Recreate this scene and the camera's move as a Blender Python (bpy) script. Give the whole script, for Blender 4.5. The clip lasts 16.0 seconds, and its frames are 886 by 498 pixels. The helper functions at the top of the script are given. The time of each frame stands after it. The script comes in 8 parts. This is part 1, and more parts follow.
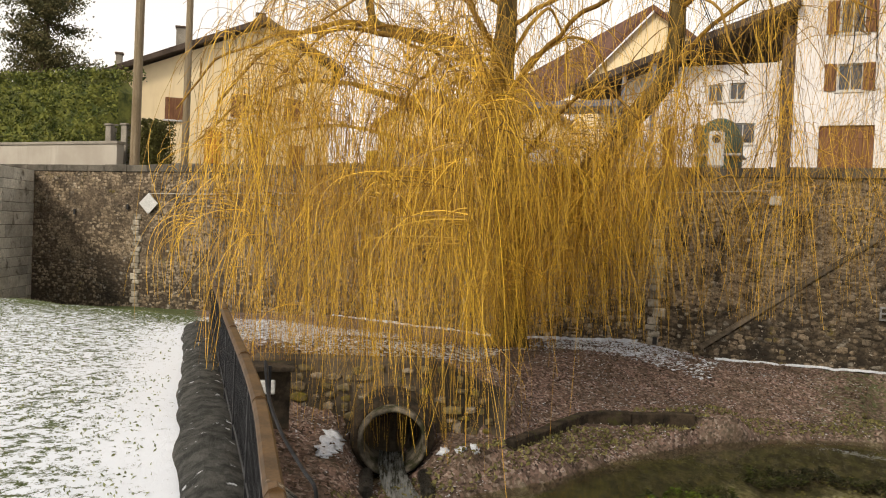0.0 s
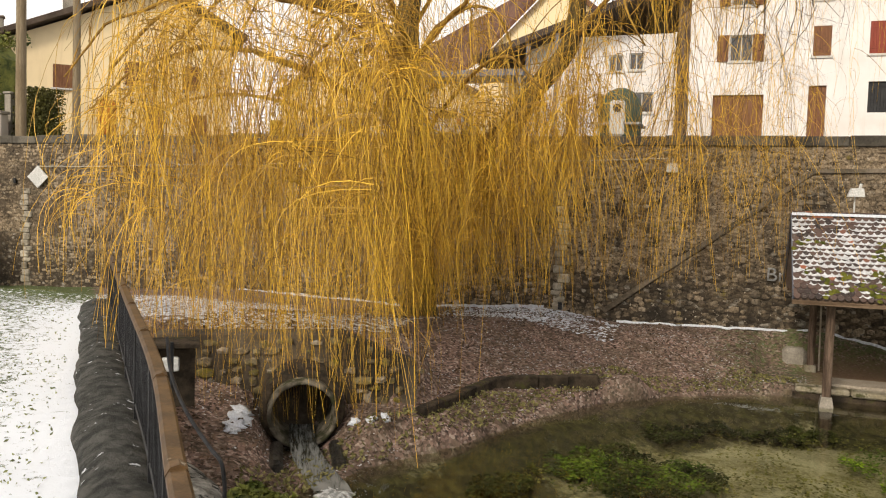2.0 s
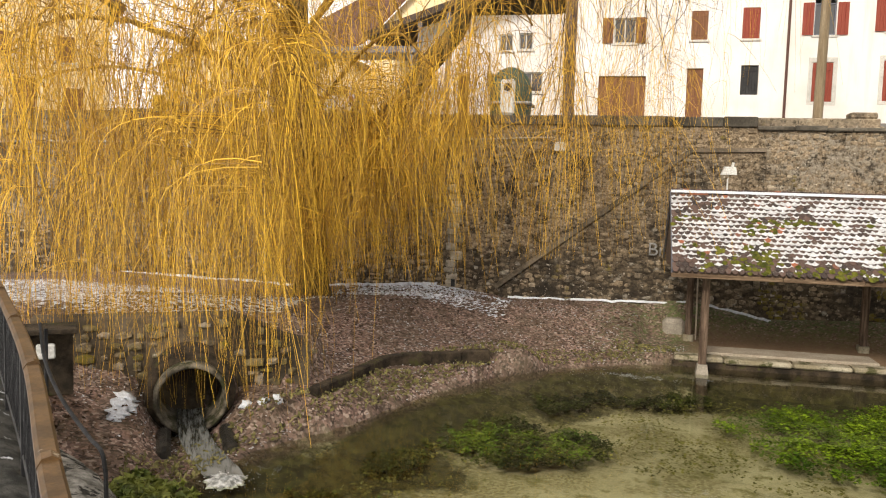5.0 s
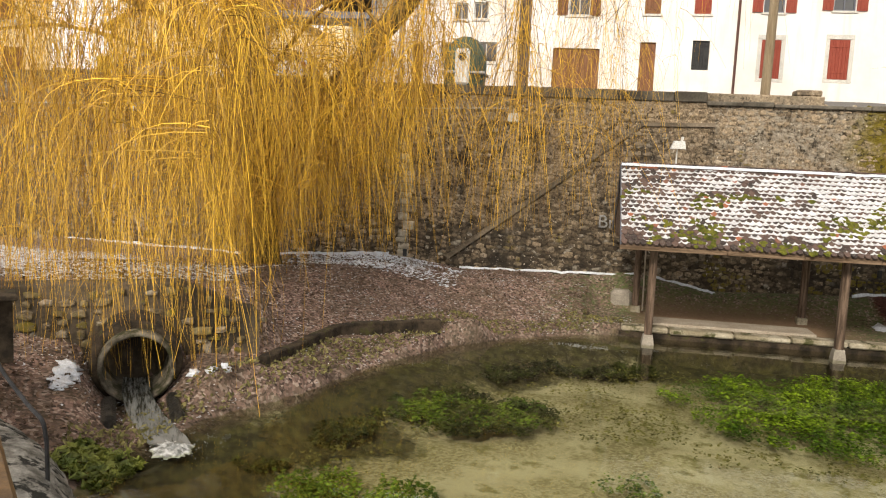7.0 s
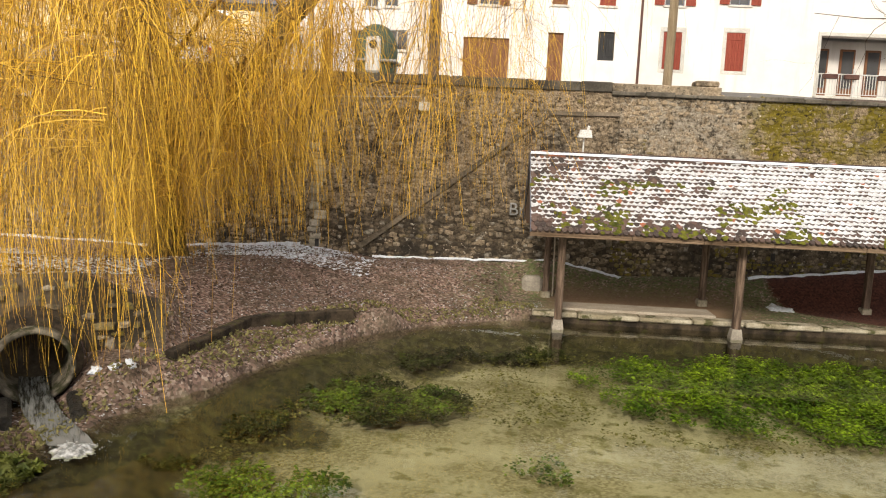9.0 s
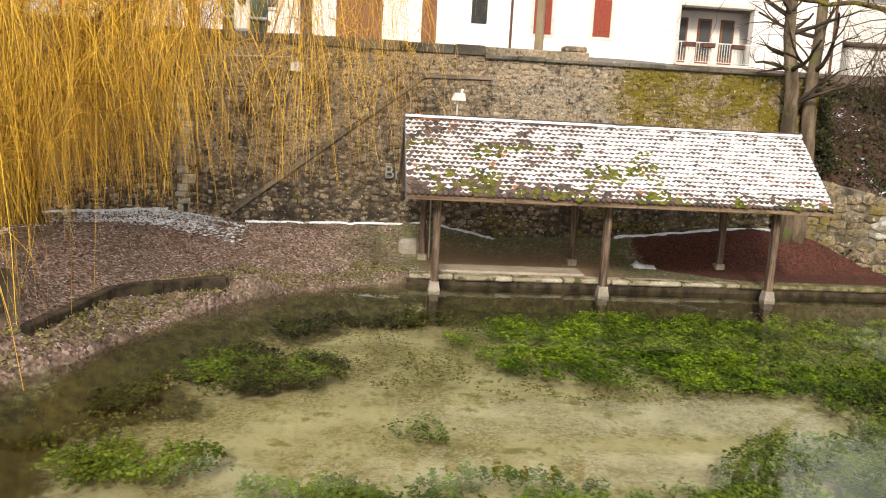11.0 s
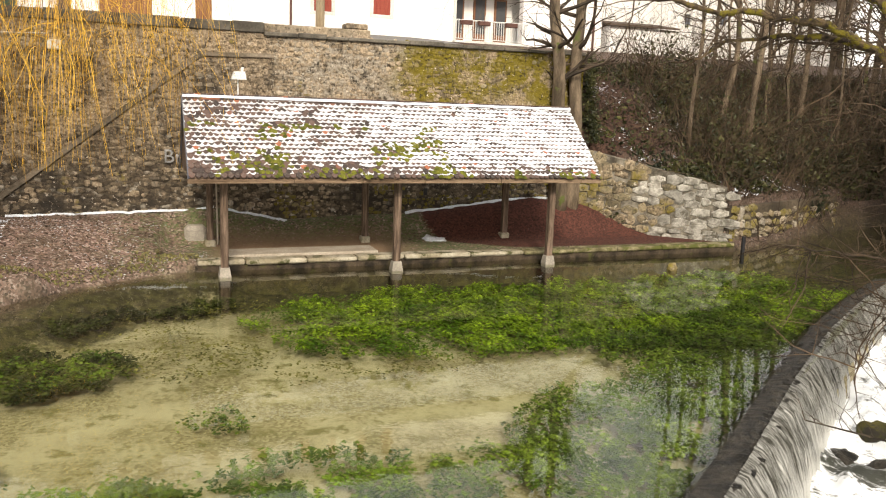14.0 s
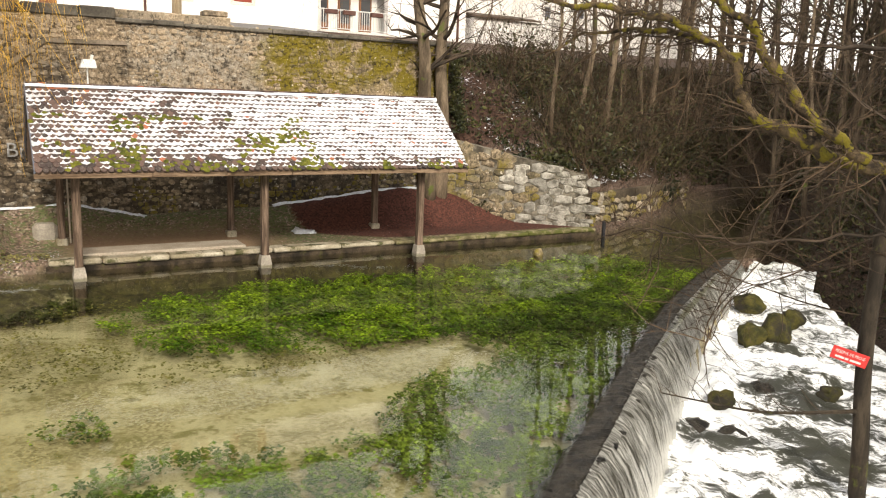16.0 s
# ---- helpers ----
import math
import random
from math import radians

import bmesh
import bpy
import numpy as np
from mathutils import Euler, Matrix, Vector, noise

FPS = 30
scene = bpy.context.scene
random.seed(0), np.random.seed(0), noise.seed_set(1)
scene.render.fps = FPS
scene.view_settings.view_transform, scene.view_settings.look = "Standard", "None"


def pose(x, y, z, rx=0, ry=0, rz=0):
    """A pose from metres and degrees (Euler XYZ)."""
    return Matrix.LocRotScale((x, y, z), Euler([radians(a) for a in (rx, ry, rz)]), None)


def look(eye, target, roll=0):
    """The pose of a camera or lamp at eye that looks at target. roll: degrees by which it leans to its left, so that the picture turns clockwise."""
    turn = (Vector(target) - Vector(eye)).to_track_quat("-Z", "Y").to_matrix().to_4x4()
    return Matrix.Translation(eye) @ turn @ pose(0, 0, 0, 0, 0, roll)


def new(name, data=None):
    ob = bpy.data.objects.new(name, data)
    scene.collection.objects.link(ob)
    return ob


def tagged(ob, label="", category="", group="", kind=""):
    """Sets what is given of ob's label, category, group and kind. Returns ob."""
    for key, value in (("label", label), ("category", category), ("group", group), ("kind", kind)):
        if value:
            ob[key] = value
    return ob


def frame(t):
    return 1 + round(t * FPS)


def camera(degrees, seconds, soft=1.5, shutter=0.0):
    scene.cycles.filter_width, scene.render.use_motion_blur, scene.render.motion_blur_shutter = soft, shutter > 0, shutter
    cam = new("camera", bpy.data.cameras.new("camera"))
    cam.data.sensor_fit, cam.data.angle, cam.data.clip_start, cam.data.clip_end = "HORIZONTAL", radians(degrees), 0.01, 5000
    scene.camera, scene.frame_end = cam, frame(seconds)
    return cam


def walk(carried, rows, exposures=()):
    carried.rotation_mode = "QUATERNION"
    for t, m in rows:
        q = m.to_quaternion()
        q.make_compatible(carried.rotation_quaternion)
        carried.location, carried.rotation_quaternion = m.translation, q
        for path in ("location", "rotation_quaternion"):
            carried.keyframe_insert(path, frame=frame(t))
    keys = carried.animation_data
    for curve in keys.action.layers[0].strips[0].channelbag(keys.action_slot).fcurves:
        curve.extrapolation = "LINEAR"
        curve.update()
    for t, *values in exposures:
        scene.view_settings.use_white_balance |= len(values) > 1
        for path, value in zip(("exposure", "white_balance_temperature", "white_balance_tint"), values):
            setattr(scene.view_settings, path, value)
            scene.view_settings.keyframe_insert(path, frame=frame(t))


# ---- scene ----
# Camera: a hand-held pan, turning on the spot with a small arm's radius.
cam = camera(58.03, 16.0, soft=1.1)
ROWS = [
    (0.0, -0.130, 0.270, 3.50, 88.57, -2.50, 26.56),
    (0.5, -0.120, 0.270, 3.50, 88.68, -2.27, 24.59),
    (1.0, -0.120, 0.280, 3.50, 88.45, -1.94, 23.10),
    (1.5, -0.110, 0.280, 3.50, 87.22, -1.97, 21.48),
    (2.0, -0.100, 0.280, 3.50, 86.66, -1.72, 20.04),
    (2.5, -0.100, 0.280, 3.50, 86.58, -1.25, 19.71),
    (3.0, -0.090, 0.290, 3.50, 86.02, -1.51, 18.24),
    (3.5, -0.090, 0.290, 3.50, 85.66, -1.50, 16.71),
    (4.0, -0.080, 0.290, 3.50, 85.45, -1.53, 15.21),
    (4.5, -0.070, 0.290, 3.50, 85.50, -1.56, 13.71),
    (7.0, -0.050, 0.300, 3.50, 83.28, -2.65, 9.17),
    (7.5, -0.040, 0.300, 3.50, 82.75, -2.78, 8.45),
    (8.0, -0.040, 0.300, 3.50, 82.47, -2.40, 7.80),
    (8.5, -0.030, 0.300, 3.50, 82.72, -2.53, 6.05),
    (9.0, -0.010, 0.300, 3.50, 82.76, -2.63, 2.99),
    (11.5, 0.050, 0.300, 3.50, 80.18, -2.67, -8.61),
    (12.0, 0.060, 0.290, 3.50, 80.09, -2.12, -11.93),
    (12.5, 0.070, 0.290, 3.50, 79.89, -2.00, -13.90),
    (13.0, 0.080, 0.290, 3.50, 79.86, -1.84, -16.03),
    (13.5, 0.090, 0.280, 3.50, 79.69, -1.67, -18.13),
    (14.0, 0.110, 0.280, 3.50, 79.71, -2.05, -20.63),
    (14.5, 0.120, 0.280, 3.50, 79.56, -2.24, -22.67),
    (15.0, 0.130, 0.270, 3.50, 79.63, -1.86, -25.24),
    (15.5, 0.140, 0.270, 3.50, 79.49, -2.48, -27.34),
    (16.0, 0.150, 0.260, 3.50, 79.37, -2.08, -29.88),
]
walk(cam, [(t, pose(x, y, z, rx, ry, rz)) for t, x, y, z, rx, ry, rz in ROWS],
     exposures=[(0.0, 0.08), (2.5, 0.30), (4.5, 0.48), (8.0, 0.60), (9.4, 0.66), (12.5, 1.00), (16.0, 0.96)])

# ---------------------------------------------------------------- light
world = bpy.data.worlds.new("world")
scene.world = world
world.use_nodes = True
wt = world.node_tree
sky = wt.nodes.new("ShaderNodeTexSky")
sky.sky_type, sky.sun_disc = "NISHITA", False
sky.sun_elevation, sky.sun_rotation = radians(34), radians(-167)
sky.dust_density, sky.air_density = 4.0, 1.0
# a bright, thin winter overcast veils most of the blue
veil = wt.nodes.new("ShaderNodeMix")
veil.data_type = "RGBA"
veil.inputs["Factor"].default_value = 0.75
up = wt.nodes.new("ShaderNodeTexCoord")
sep = wt.nodes.new("ShaderNodeSeparateXYZ")
wt.links.new(up.outputs["Generated"], sep.inputs[0])
haze = wt.nodes.new("ShaderNodeMapRange")
haze.inputs["From Min"].default_value, haze.inputs["From Max"].default_value = 0.0, 0.9
haze.inputs["To Min"].default_value, haze.inputs["To Max"].default_value = 19.0, 9.0
wt.links.new(sep.outputs["Z"], haze.inputs["Value"])
tone = wt.nodes.new("ShaderNodeMix")
tone.data_type, tone.blend_type = "RGBA", "MULTIPLY"
tone.inputs["Factor"].default_value = 1.0
tone.inputs["A"].default_value = (1.03, 0.97, 0.885, 1)
wt.links.new(haze.outputs["Result"], tone.inputs["B"])
wt.links.new(tone.outputs["Result"], veil.inputs["B"])
wt.links.new(sky.outputs["Color"], veil.inputs["A"])
bg = wt.nodes["Background"]
wt.links.new(veil.outputs["Result"], bg.inputs["Color"])
bg.inputs["Strength"].default_value = 0.08
sun = new("sun", bpy.data.lights.new("sun", "SUN"))
sun.data.energy, sun.data.angle, sun.data.color = 2.3, radians(11), (1.0, 0.90, 0.74)
sun.matrix_world = look((-8, -26, 25), (0, 10, 0))


# ---------------------------------------------------------------- materials
class Nodes:
    """Short names for the nodes of one material."""

    def __init__(self, name):
        self.m = bpy.data.materials.new(name)
        self.m.use_nodes = True
        self.t = self.m.node_tree
        self.b = self.t.nodes["Principled BSDF"]
        self.pos = self.add("ShaderNodeNewGeometry").outputs["Position"]

    def add(self, kind):
        return self.t.nodes.new(kind)

    def put(self, socket, value):
        if isinstance(value, bpy.types.NodeSocket):
            self.t.links.new(value, socket)
        elif isinstance(value, tuple) and len(value) == 3:
            socket.default_value = (*value, 1) if socket.type == "RGBA" else value
        else:
            socket.default_value = value

    def stretch(self, scale, vec=None):
        n = self.add("ShaderNodeMapping")
        self.put(n.inputs["Vector"], vec or self.pos)
        n.inputs["Scale"].default_value = scale
        return n.outputs["Vector"]

    def noise(self, scale, detail=5, rough=0.6, vec=None, dist=0.0):
        n = self.add("ShaderNodeTexNoise")
        self.put(n.inputs["Vector"], vec or self.pos)
        n.inputs["Scale"].default_value, n.inputs["Detail"].default_value = scale, detail
        n.inputs["Roughness"].default_value, n.inputs["Distortion"].default_value = rough, dist
        return n.outputs["Fac"]

    def cells(self, scale, out="Distance", vec=None, feature="F1"):
        n = self.add("ShaderNodeTexVoronoi")
        n.feature = feature
        self.put(n.inputs["Vector"], vec or self.pos)
        n.inputs["Scale"].default_value = scale
        return n.outputs[out]

    def ramp(self, fac, lo, hi):
        n = self.add("ShaderNodeMapRange")
        n.interpolation_type = "SMOOTHSTEP"
        self.put(n.inputs["Value"], fac)
        n.inputs["From Min"].default_value, n.inputs["From Max"].default_value = lo, hi
        return n.outputs["Result"]

    def mix(self, fac, a, b, mode="MIX"):
        n = self.add("ShaderNodeMix")
        n.data_type, n.blend_type = "RGBA", mode
        self.put(n.inputs["Factor"], fac)
        self.put(n.inputs["A"], a)
        self.put(n.inputs["B"], b)
        return n.outputs["Result"]

    def op(self, kind, a, b=0.0, c=0.0):
        n = self.add("ShaderNodeMath")
        n.operation = kind
        for s, v in zip(n.inputs, (a, b, c)):
            self.put(s, v)
        return n.outputs[0]

    def attr(self, name):
        n = self.add("ShaderNodeAttribute")
        n.attribute_name = name
        return n.outputs["Fac"]

    def rand(self):
        return self.add("ShaderNodeObjectInfo").outputs["Random"]

    def island(self):
        return self.add("ShaderNodeNewGeometry").outputs["Random Per Island"]

    def up(self):
        n = self.add("ShaderNodeSeparateXYZ")
        self.put(n.inputs[0], self.add("ShaderNodeNewGeometry").outputs["Normal"])
        return n.outputs["Z"]

    def bump(self, height, strength=0.4, dist=0.02):
        n = self.add("ShaderNodeBump")
        self.put(n.inputs["Height"], height)
        n.inputs["Strength"].default_value, n.inputs["Distance"].default_value = strength, dist
        self.put(self.b.inputs["Normal"], n.outputs["Normal"])

    def done(self, colour, rough=0.85, metal=0.0, spec=0.3):
        self.put(self.b.inputs["Base Color"], colour)
        self.put(self.b.inputs["Roughness"], rough)
        self.b.inputs["Metallic"].default_value = metal
        self.b.inputs["Specular IOR Level"].default_value = spec
        return self.m


def surface(name, a, b, scale=2.0, fine=25.0, rough=0.85, bump=0.4, depth=0.01, grain=(1, 1, 1), metal=0.0, spots=None, spec=0.3, vary=0.0):
    """A weathered surface: two colours in broad patches, fine grain, small relief and, where asked, spots of a third colour."""
    n = Nodes(name)
    v = n.stretch(grain) if grain != (1, 1, 1) else n.pos
    col = n.mix(n.ramp(n.noise(scale, 6, vec=v), 0.35, 0.65), a, b)
    f = n.noise(fine, 8, 0.7, vec=v)
    col = n.mix(n.ramp(f, 0.25, 0.75), n.mix(0.45, col, (0.0, 0.0, 0.0)), col)
    if vary:
        r = n.op("ADD", n.op("MULTIPLY", n.op("FRACT", n.op("ADD", n.rand(), n.island())), vary), 1.0 - vary / 2)
        col = n.mix(1.0, col, r, "MULTIPLY")
    if spots:
        colour, size, lo, hi = spots
        col = n.mix(n.ramp(n.noise(size, 5, 0.65), lo, hi), col, colour)
    n.bump(f, bump, depth)
    return n.done(col, rough, metal, spec)


def ground_material():
    n = Nodes("ground")
    fine, mid, big = n.noise(60, 6, 0.7), n.noise(9, 6, 0.7), n.noise(1.3, 5)
    leaf = n.cells(26, "Color")
    leafv = n.add("ShaderNodeSeparateColor")
    n.put(leafv.inputs[0], leaf)
    litter = n.mix(leafv.outputs[0], (0.036, 0.025, 0.020), (0.30, 0.195, 0.16))
    litter = n.mix(n.ramp(leafv.outputs[1], 0.74, 0.95), litter, (0.42, 0.33, 0.28))
    soil = n.mix(n.ramp(mid, 0.35, 0.65), (0.045, 0.035, 0.02), (0.11, 0.085, 0.05))
    litter = n.mix(n.ramp(big, 0.4, 0.62), litter, n.mix(0.5, litter, soil))
    green = n.mix(fine, (0.03, 0.05, 0.012), (0.12, 0.17, 0.05))
    snowy = n.noise(9, 6, 0.72)
    mask = lambda name, soft=0.12: n.ramp(n.op("ADD", n.attr(name), n.op("MULTIPLY", n.op("SUBTRACT", mid, 0.5), 0.9)), 0.5 - soft, 0.5 + soft)
    col = n.mix(n.op("MULTIPLY", mask("grass"), 0.85), litter, green)
    mulch = n.mix(leafv.outputs[2], (0.03, 0.011, 0.008), (0.105, 0.038, 0.026))
    col = n.mix(mask("mulch"), col, mulch)
    earth = n.mix(mid, (0.15, 0.09, 0.055), (0.34, 0.225, 0.145))
    col = n.mix(n.attr("earth"), col, earth)
    # out of the pool this only turns the litter a darker brown
    col = n.mix(n.op("MULTIPLY", n.attr("dark_weed_litter"), 0.75), col, n.mix(leafv.outputs[2], (0.014, 0.010, 0.007), (0.07, 0.046, 0.032)))
    gravel = n.mix(leafv.outputs[1], (0.19, 0.165, 0.085), (0.385, 0.34, 0.22))
    gravel = n.mix(n.ramp(big, 0.40, 0.62), gravel, (0.45, 0.405, 0.285))
    gravel = n.mix(n.op("MULTIPLY", n.ramp(n.noise(2.6, 6, 0.7), 0.50, 0.66), 0.8), gravel, (0.13, 0.115, 0.028))
    gravel = n.mix(n.op("MULTIPLY", mask("dark_weed_litter", 0.2), 0.94), gravel, n.mix(n.ramp(n.noise(5, 6, 0.7), 0.35, 0.7), (0.012, 0.011, 0.005), (0.085, 0.076, 0.024)))
    col = n.mix(n.attr("bed"), col, gravel)
    road = n.mix(fine, (0.09, 0.085, 0.08), (0.2, 0.19, 0.18))
    col = n.mix(n.attr("road"), col, road)
    sn = n.op("ADD", n.attr("snow"), n.op("ADD", n.op("MULTIPLY", n.op("SUBTRACT", snowy, 0.5), 1.5), n.op("ADD", n.op("MULTIPLY", n.op("SUBTRACT", mid, 0.5), 0.6), n.op("MULTIPLY", n.op("SUBTRACT", fine, 0.5), 0.8))))
    snow = n.ramp(sn, 0.42, 0.58)
    col = n.mix(snow, col, (0.82, 0.86, 0.94))
    n.bump(n.op("ADD", n.op("MULTIPLY", leafv.outputs[0], 0.5), n.op("ADD", fine, n.op("MULTIPLY", snow, 0.6))), 0.6, 0.016)
    return n.done(col, 0.9)


def stone_material(name, dark, pale, moss=0.0, snow=0.0):
    """Rubble stone, each one of its own tone, lichen-grey blotches, moss where it is damp."""
    n = Nodes(name)
    r = n.op("FRACT", n.op("ADD", n.rand(), n.island()))
    f, g = n.noise(14, 7, 0.7), n.noise(1.1, 6, 0.65)
    col = n.mix(n.op("POWER", r, 1.4), dark, pale)
    col = n.mix(n.ramp(r, 0.93, 0.97), col, n.mix(0.5, pale, (0.62, 0.57, 0.48)))
    col = n.mix(n.ramp(f, 0.3, 0.7), n.mix(0.55, col, (0.02, 0.018, 0.015)), col)
    col = n.mix(n.op("MULTIPLY", n.ramp(n.noise(0.45, 5, 0.6), 0.46, 0.62), 0.6), col, n.mix(0.5, pale, (0.30, 0.25, 0.18)))
    col = n.mix(n.op("MULTIPLY", n.ramp(n.noise(0.8, 6, 0.7), 0.50, 0.66), 0.7), col, (0.025, 0.022, 0.018))
    col = n.mix(n.ramp(n.noise(6, 6, 0.75), 0.585, 0.66), col, (0.46, 0.42, 0.35))
    smear = n.mix(n.ramp(f, 0.3, 0.7), (0.10, 0.068, 0.040), (0.56, 0.44, 0.30))
    col = n.mix(n.op("MULTIPLY", n.ramp(n.noise(1.7, 7, 0.72), 0.38, 0.58), 0.75), col, n.mix(0.3, smear, col))
    if moss:
        col = n.mix(n.op("MULTIPLY", n.ramp(g, 0.62 - moss * 0.3, 0.72 - moss * 0.2), n.ramp(f, 0.3, 0.6)), col, (0.145, 0.115, 0.012))
    col = n.mix(n.op("MULTIPLY", n.ramp(n.noise(9, 7, 0.75), 0.46, 0.38), 0.75), col, (0.022, 0.018, 0.013))
    if snow:
        col = n.mix(n.op("MULTIPLY", n.ramp(n.up(), 0.6, 0.9), n.ramp(n.noise(7, 6, 0.7), 0.62 - snow * 0.3, 0.68 - snow * 0.3)), col, (0.8, 0.82, 0.86))
    n.bump(f, 0.6, 0.025)
    return n.done(col, 0.92)


def wall_bed_material(name="wall_bed", tone=1.0):
    """The wall between its larger stones: small stones and lime mortar, blotched."""
    n = Nodes(name)
    c = n.add("ShaderNodeSeparateColor")
    n.put(c.inputs[0], n.cells(9.5, "Color", vec=n.stretch((0.8, 1, 1.25))))
    d = n.cells(9.5, "Distance", vec=n.stretch((0.8, 1, 1.25)))
    f = n.noise(22, 7, 0.75)
    col = n.mix(n.op("POWER", c.outputs[0], 1.5), (0.075, 0.056, 0.038), (0.40, 0.315, 0.215))
    col = n.mix(n.ramp(c.outputs[1], 0.9, 0.96), col, (0.52, 0.47, 0.39))
    col = n.mix(n.op("MULTIPLY", n.ramp(d, 0.35, 0.6), 0.6), col, (0.05, 0.04, 0.03))
    col = n.mix(n.ramp(f, 0.3, 0.7), n.mix(0.5, col, (0.02, 0.018, 0.014)), col)
    col = n.mix(n.op("MULTIPLY", n.ramp(n.noise(0.8, 6, 0.7), 0.50, 0.66), 0.7), col, (0.025, 0.022, 0.018))
    xyz = n.add("ShaderNodeSeparateXYZ")
    n.put(xyz.inputs[0], n.pos)
    px, pz = xyz.outputs["X"], xyz.outputs["Z"]
    g = n.noise(0.55, 6, 0.65)
    gj = n.op("MULTIPLY", n.op("SUBTRACT", g, 0.5), 3.0)
    # smears of tan lime mortar over the stones
    tan = n.mix(n.ramp(f, 0.3, 0.7), (0.10, 0.068, 0.040), (0.56, 0.44, 0.30))
    col = n.mix(n.op("MULTIPLY", n.ramp(n.noise(1.7, 7, 0.72), 0.38, 0.58), n.op("MULTIPLY", n.ramp(n.op("ADD", pz, gj), 1.2, 2.6), 0.85)), col, tan)
    # an old grey render coat and a mossy stretch further east
    coat = n.op("MULTIPLY", n.ramp(n.op("ADD", px, gj), 2.9, 3.4), n.op("MULTIPLY", n.ramp(n.op("ADD", px, gj), 6.8, 6.3), n.ramp(n.op("ADD", pz, gj), 3.1, 3.9)))
    col = n.mix(n.op("MULTIPLY", coat, n.ramp(n.noise(5, 7, 0.8), 0.42, 0.58)), col, n.mix(f, (0.11, 0.094, 0.07), (0.50, 0.44, 0.355)))
    damp = n.op("MULTIPLY", n.ramp(n.op("ADD", px, gj), 6.0, 6.8), n.ramp(n.op("ADD", pz, gj), 3.0, 4.0))
    col = n.mix(n.op("MULTIPLY", damp, n.ramp(n.noise(2.0, 7, 0.75), 0.38, 0.52)), col, n.mix(f, (0.035, 0.030, 0.005), (0.26, 0.20, 0.016)))
    # dark pits and pale chips
    col = n.mix(n.op("MULTIPLY", n.ramp(n.noise(9, 7, 0.75), 0.47, 0.38), 0.85), col, (0.022, 0.017, 0.012))
    col = n.mix(n.ramp(n.noise(12, 5, 0.7), 0.62, 0.68), col, (0.60, 0.53, 0.43))
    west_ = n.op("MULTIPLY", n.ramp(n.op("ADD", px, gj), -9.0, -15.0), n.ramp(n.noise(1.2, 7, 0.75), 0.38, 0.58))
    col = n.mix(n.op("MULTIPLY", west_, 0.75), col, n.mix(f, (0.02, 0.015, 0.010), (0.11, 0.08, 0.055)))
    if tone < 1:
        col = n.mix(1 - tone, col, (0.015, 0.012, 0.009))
    n.bump(n.op("SUBTRACT", f, d), 0.9, 0.04)
    return n.done(col, 0.93)


def water_material(name, tint, ripple, scale):
    """Clear shallow water: sees through to the bed, mirrors by Fresnel."""
    n = Nodes(name)
    out = n.t.nodes["Material Output"]
    clear, gloss = n.add("ShaderNodeBsdfTransparent"), n.add("ShaderNodeBsdfGlossy")
    mix, fres = n.add("ShaderNodeMixShader"), n.add("ShaderNodeFresnel")
    clear.inputs["Color"].default_value = (*tint, 1)
    gloss.inputs["Roughness"].default_value = 0.0
    fres.inputs["IOR"].default_value = 1.33
    b = n.add("ShaderNodeBump")
    n.put(b.inputs["Height"], n.op("ADD", n.noise(scale, 3, vec=n.stretch((1, 1, 1))), n.op("MULTIPLY", n.noise(scale * 4, 2), 0.25)))
    b.inputs["Strength"].default_value, b.inputs["Distance"].default_value = ripple, 0.02
    for s in (gloss, fres):
        n.put(s.inputs["Normal"], b.outputs["Normal"])
    n.put(mix.inputs["Fac"], fres.outputs["Fac"])
    n.t.links.new(clear.outputs[0], mix.inputs[1])
    n.t.links.new(gloss.outputs[0], mix.inputs[2])
    n.t.links.new(mix.outputs[0], out.inputs["Surface"])
    return n.m


def foam_material():
    """Falling and broken water: white froth over dark streaks."""
    n = Nodes("foam")
    m = n.add("ShaderNodeMapping")
    n.put(m.inputs["Vector"], n.pos)
    m.vector_type = "TEXTURE"
    m.inputs["Rotation"].default_value = (0, 0, radians(33.7))
    m.inputs["Scale"].default_value = (1.0, 2.6, 1.0)
    a = n.noise(1.9, 8, 0.68, vec=m.outputs["Vector"], dist=0.9)
    f = n.noise(16, 7, 0.75, vec=m.outputs["Vector"], dist=0.5)
    a = n.op("ADD", a, n.attr("froth"))
    white = n.ramp(n.op("ADD", a, n.op("MULTIPLY", n.op("SUBTRACT", f, 0.5), 0.75)), 0.42, 0.58)
    col = n.mix(white, (0.035, 0.036, 0.026), (0.80, 0.82, 0.84))
    n.bump(n.op("ADD", f, a), 0.25, 0.04)
    return n.done(col, n.op("SUBTRACT", 0.5, n.op("MULTIPLY", white, -0.3)), 0.0, 0.5)


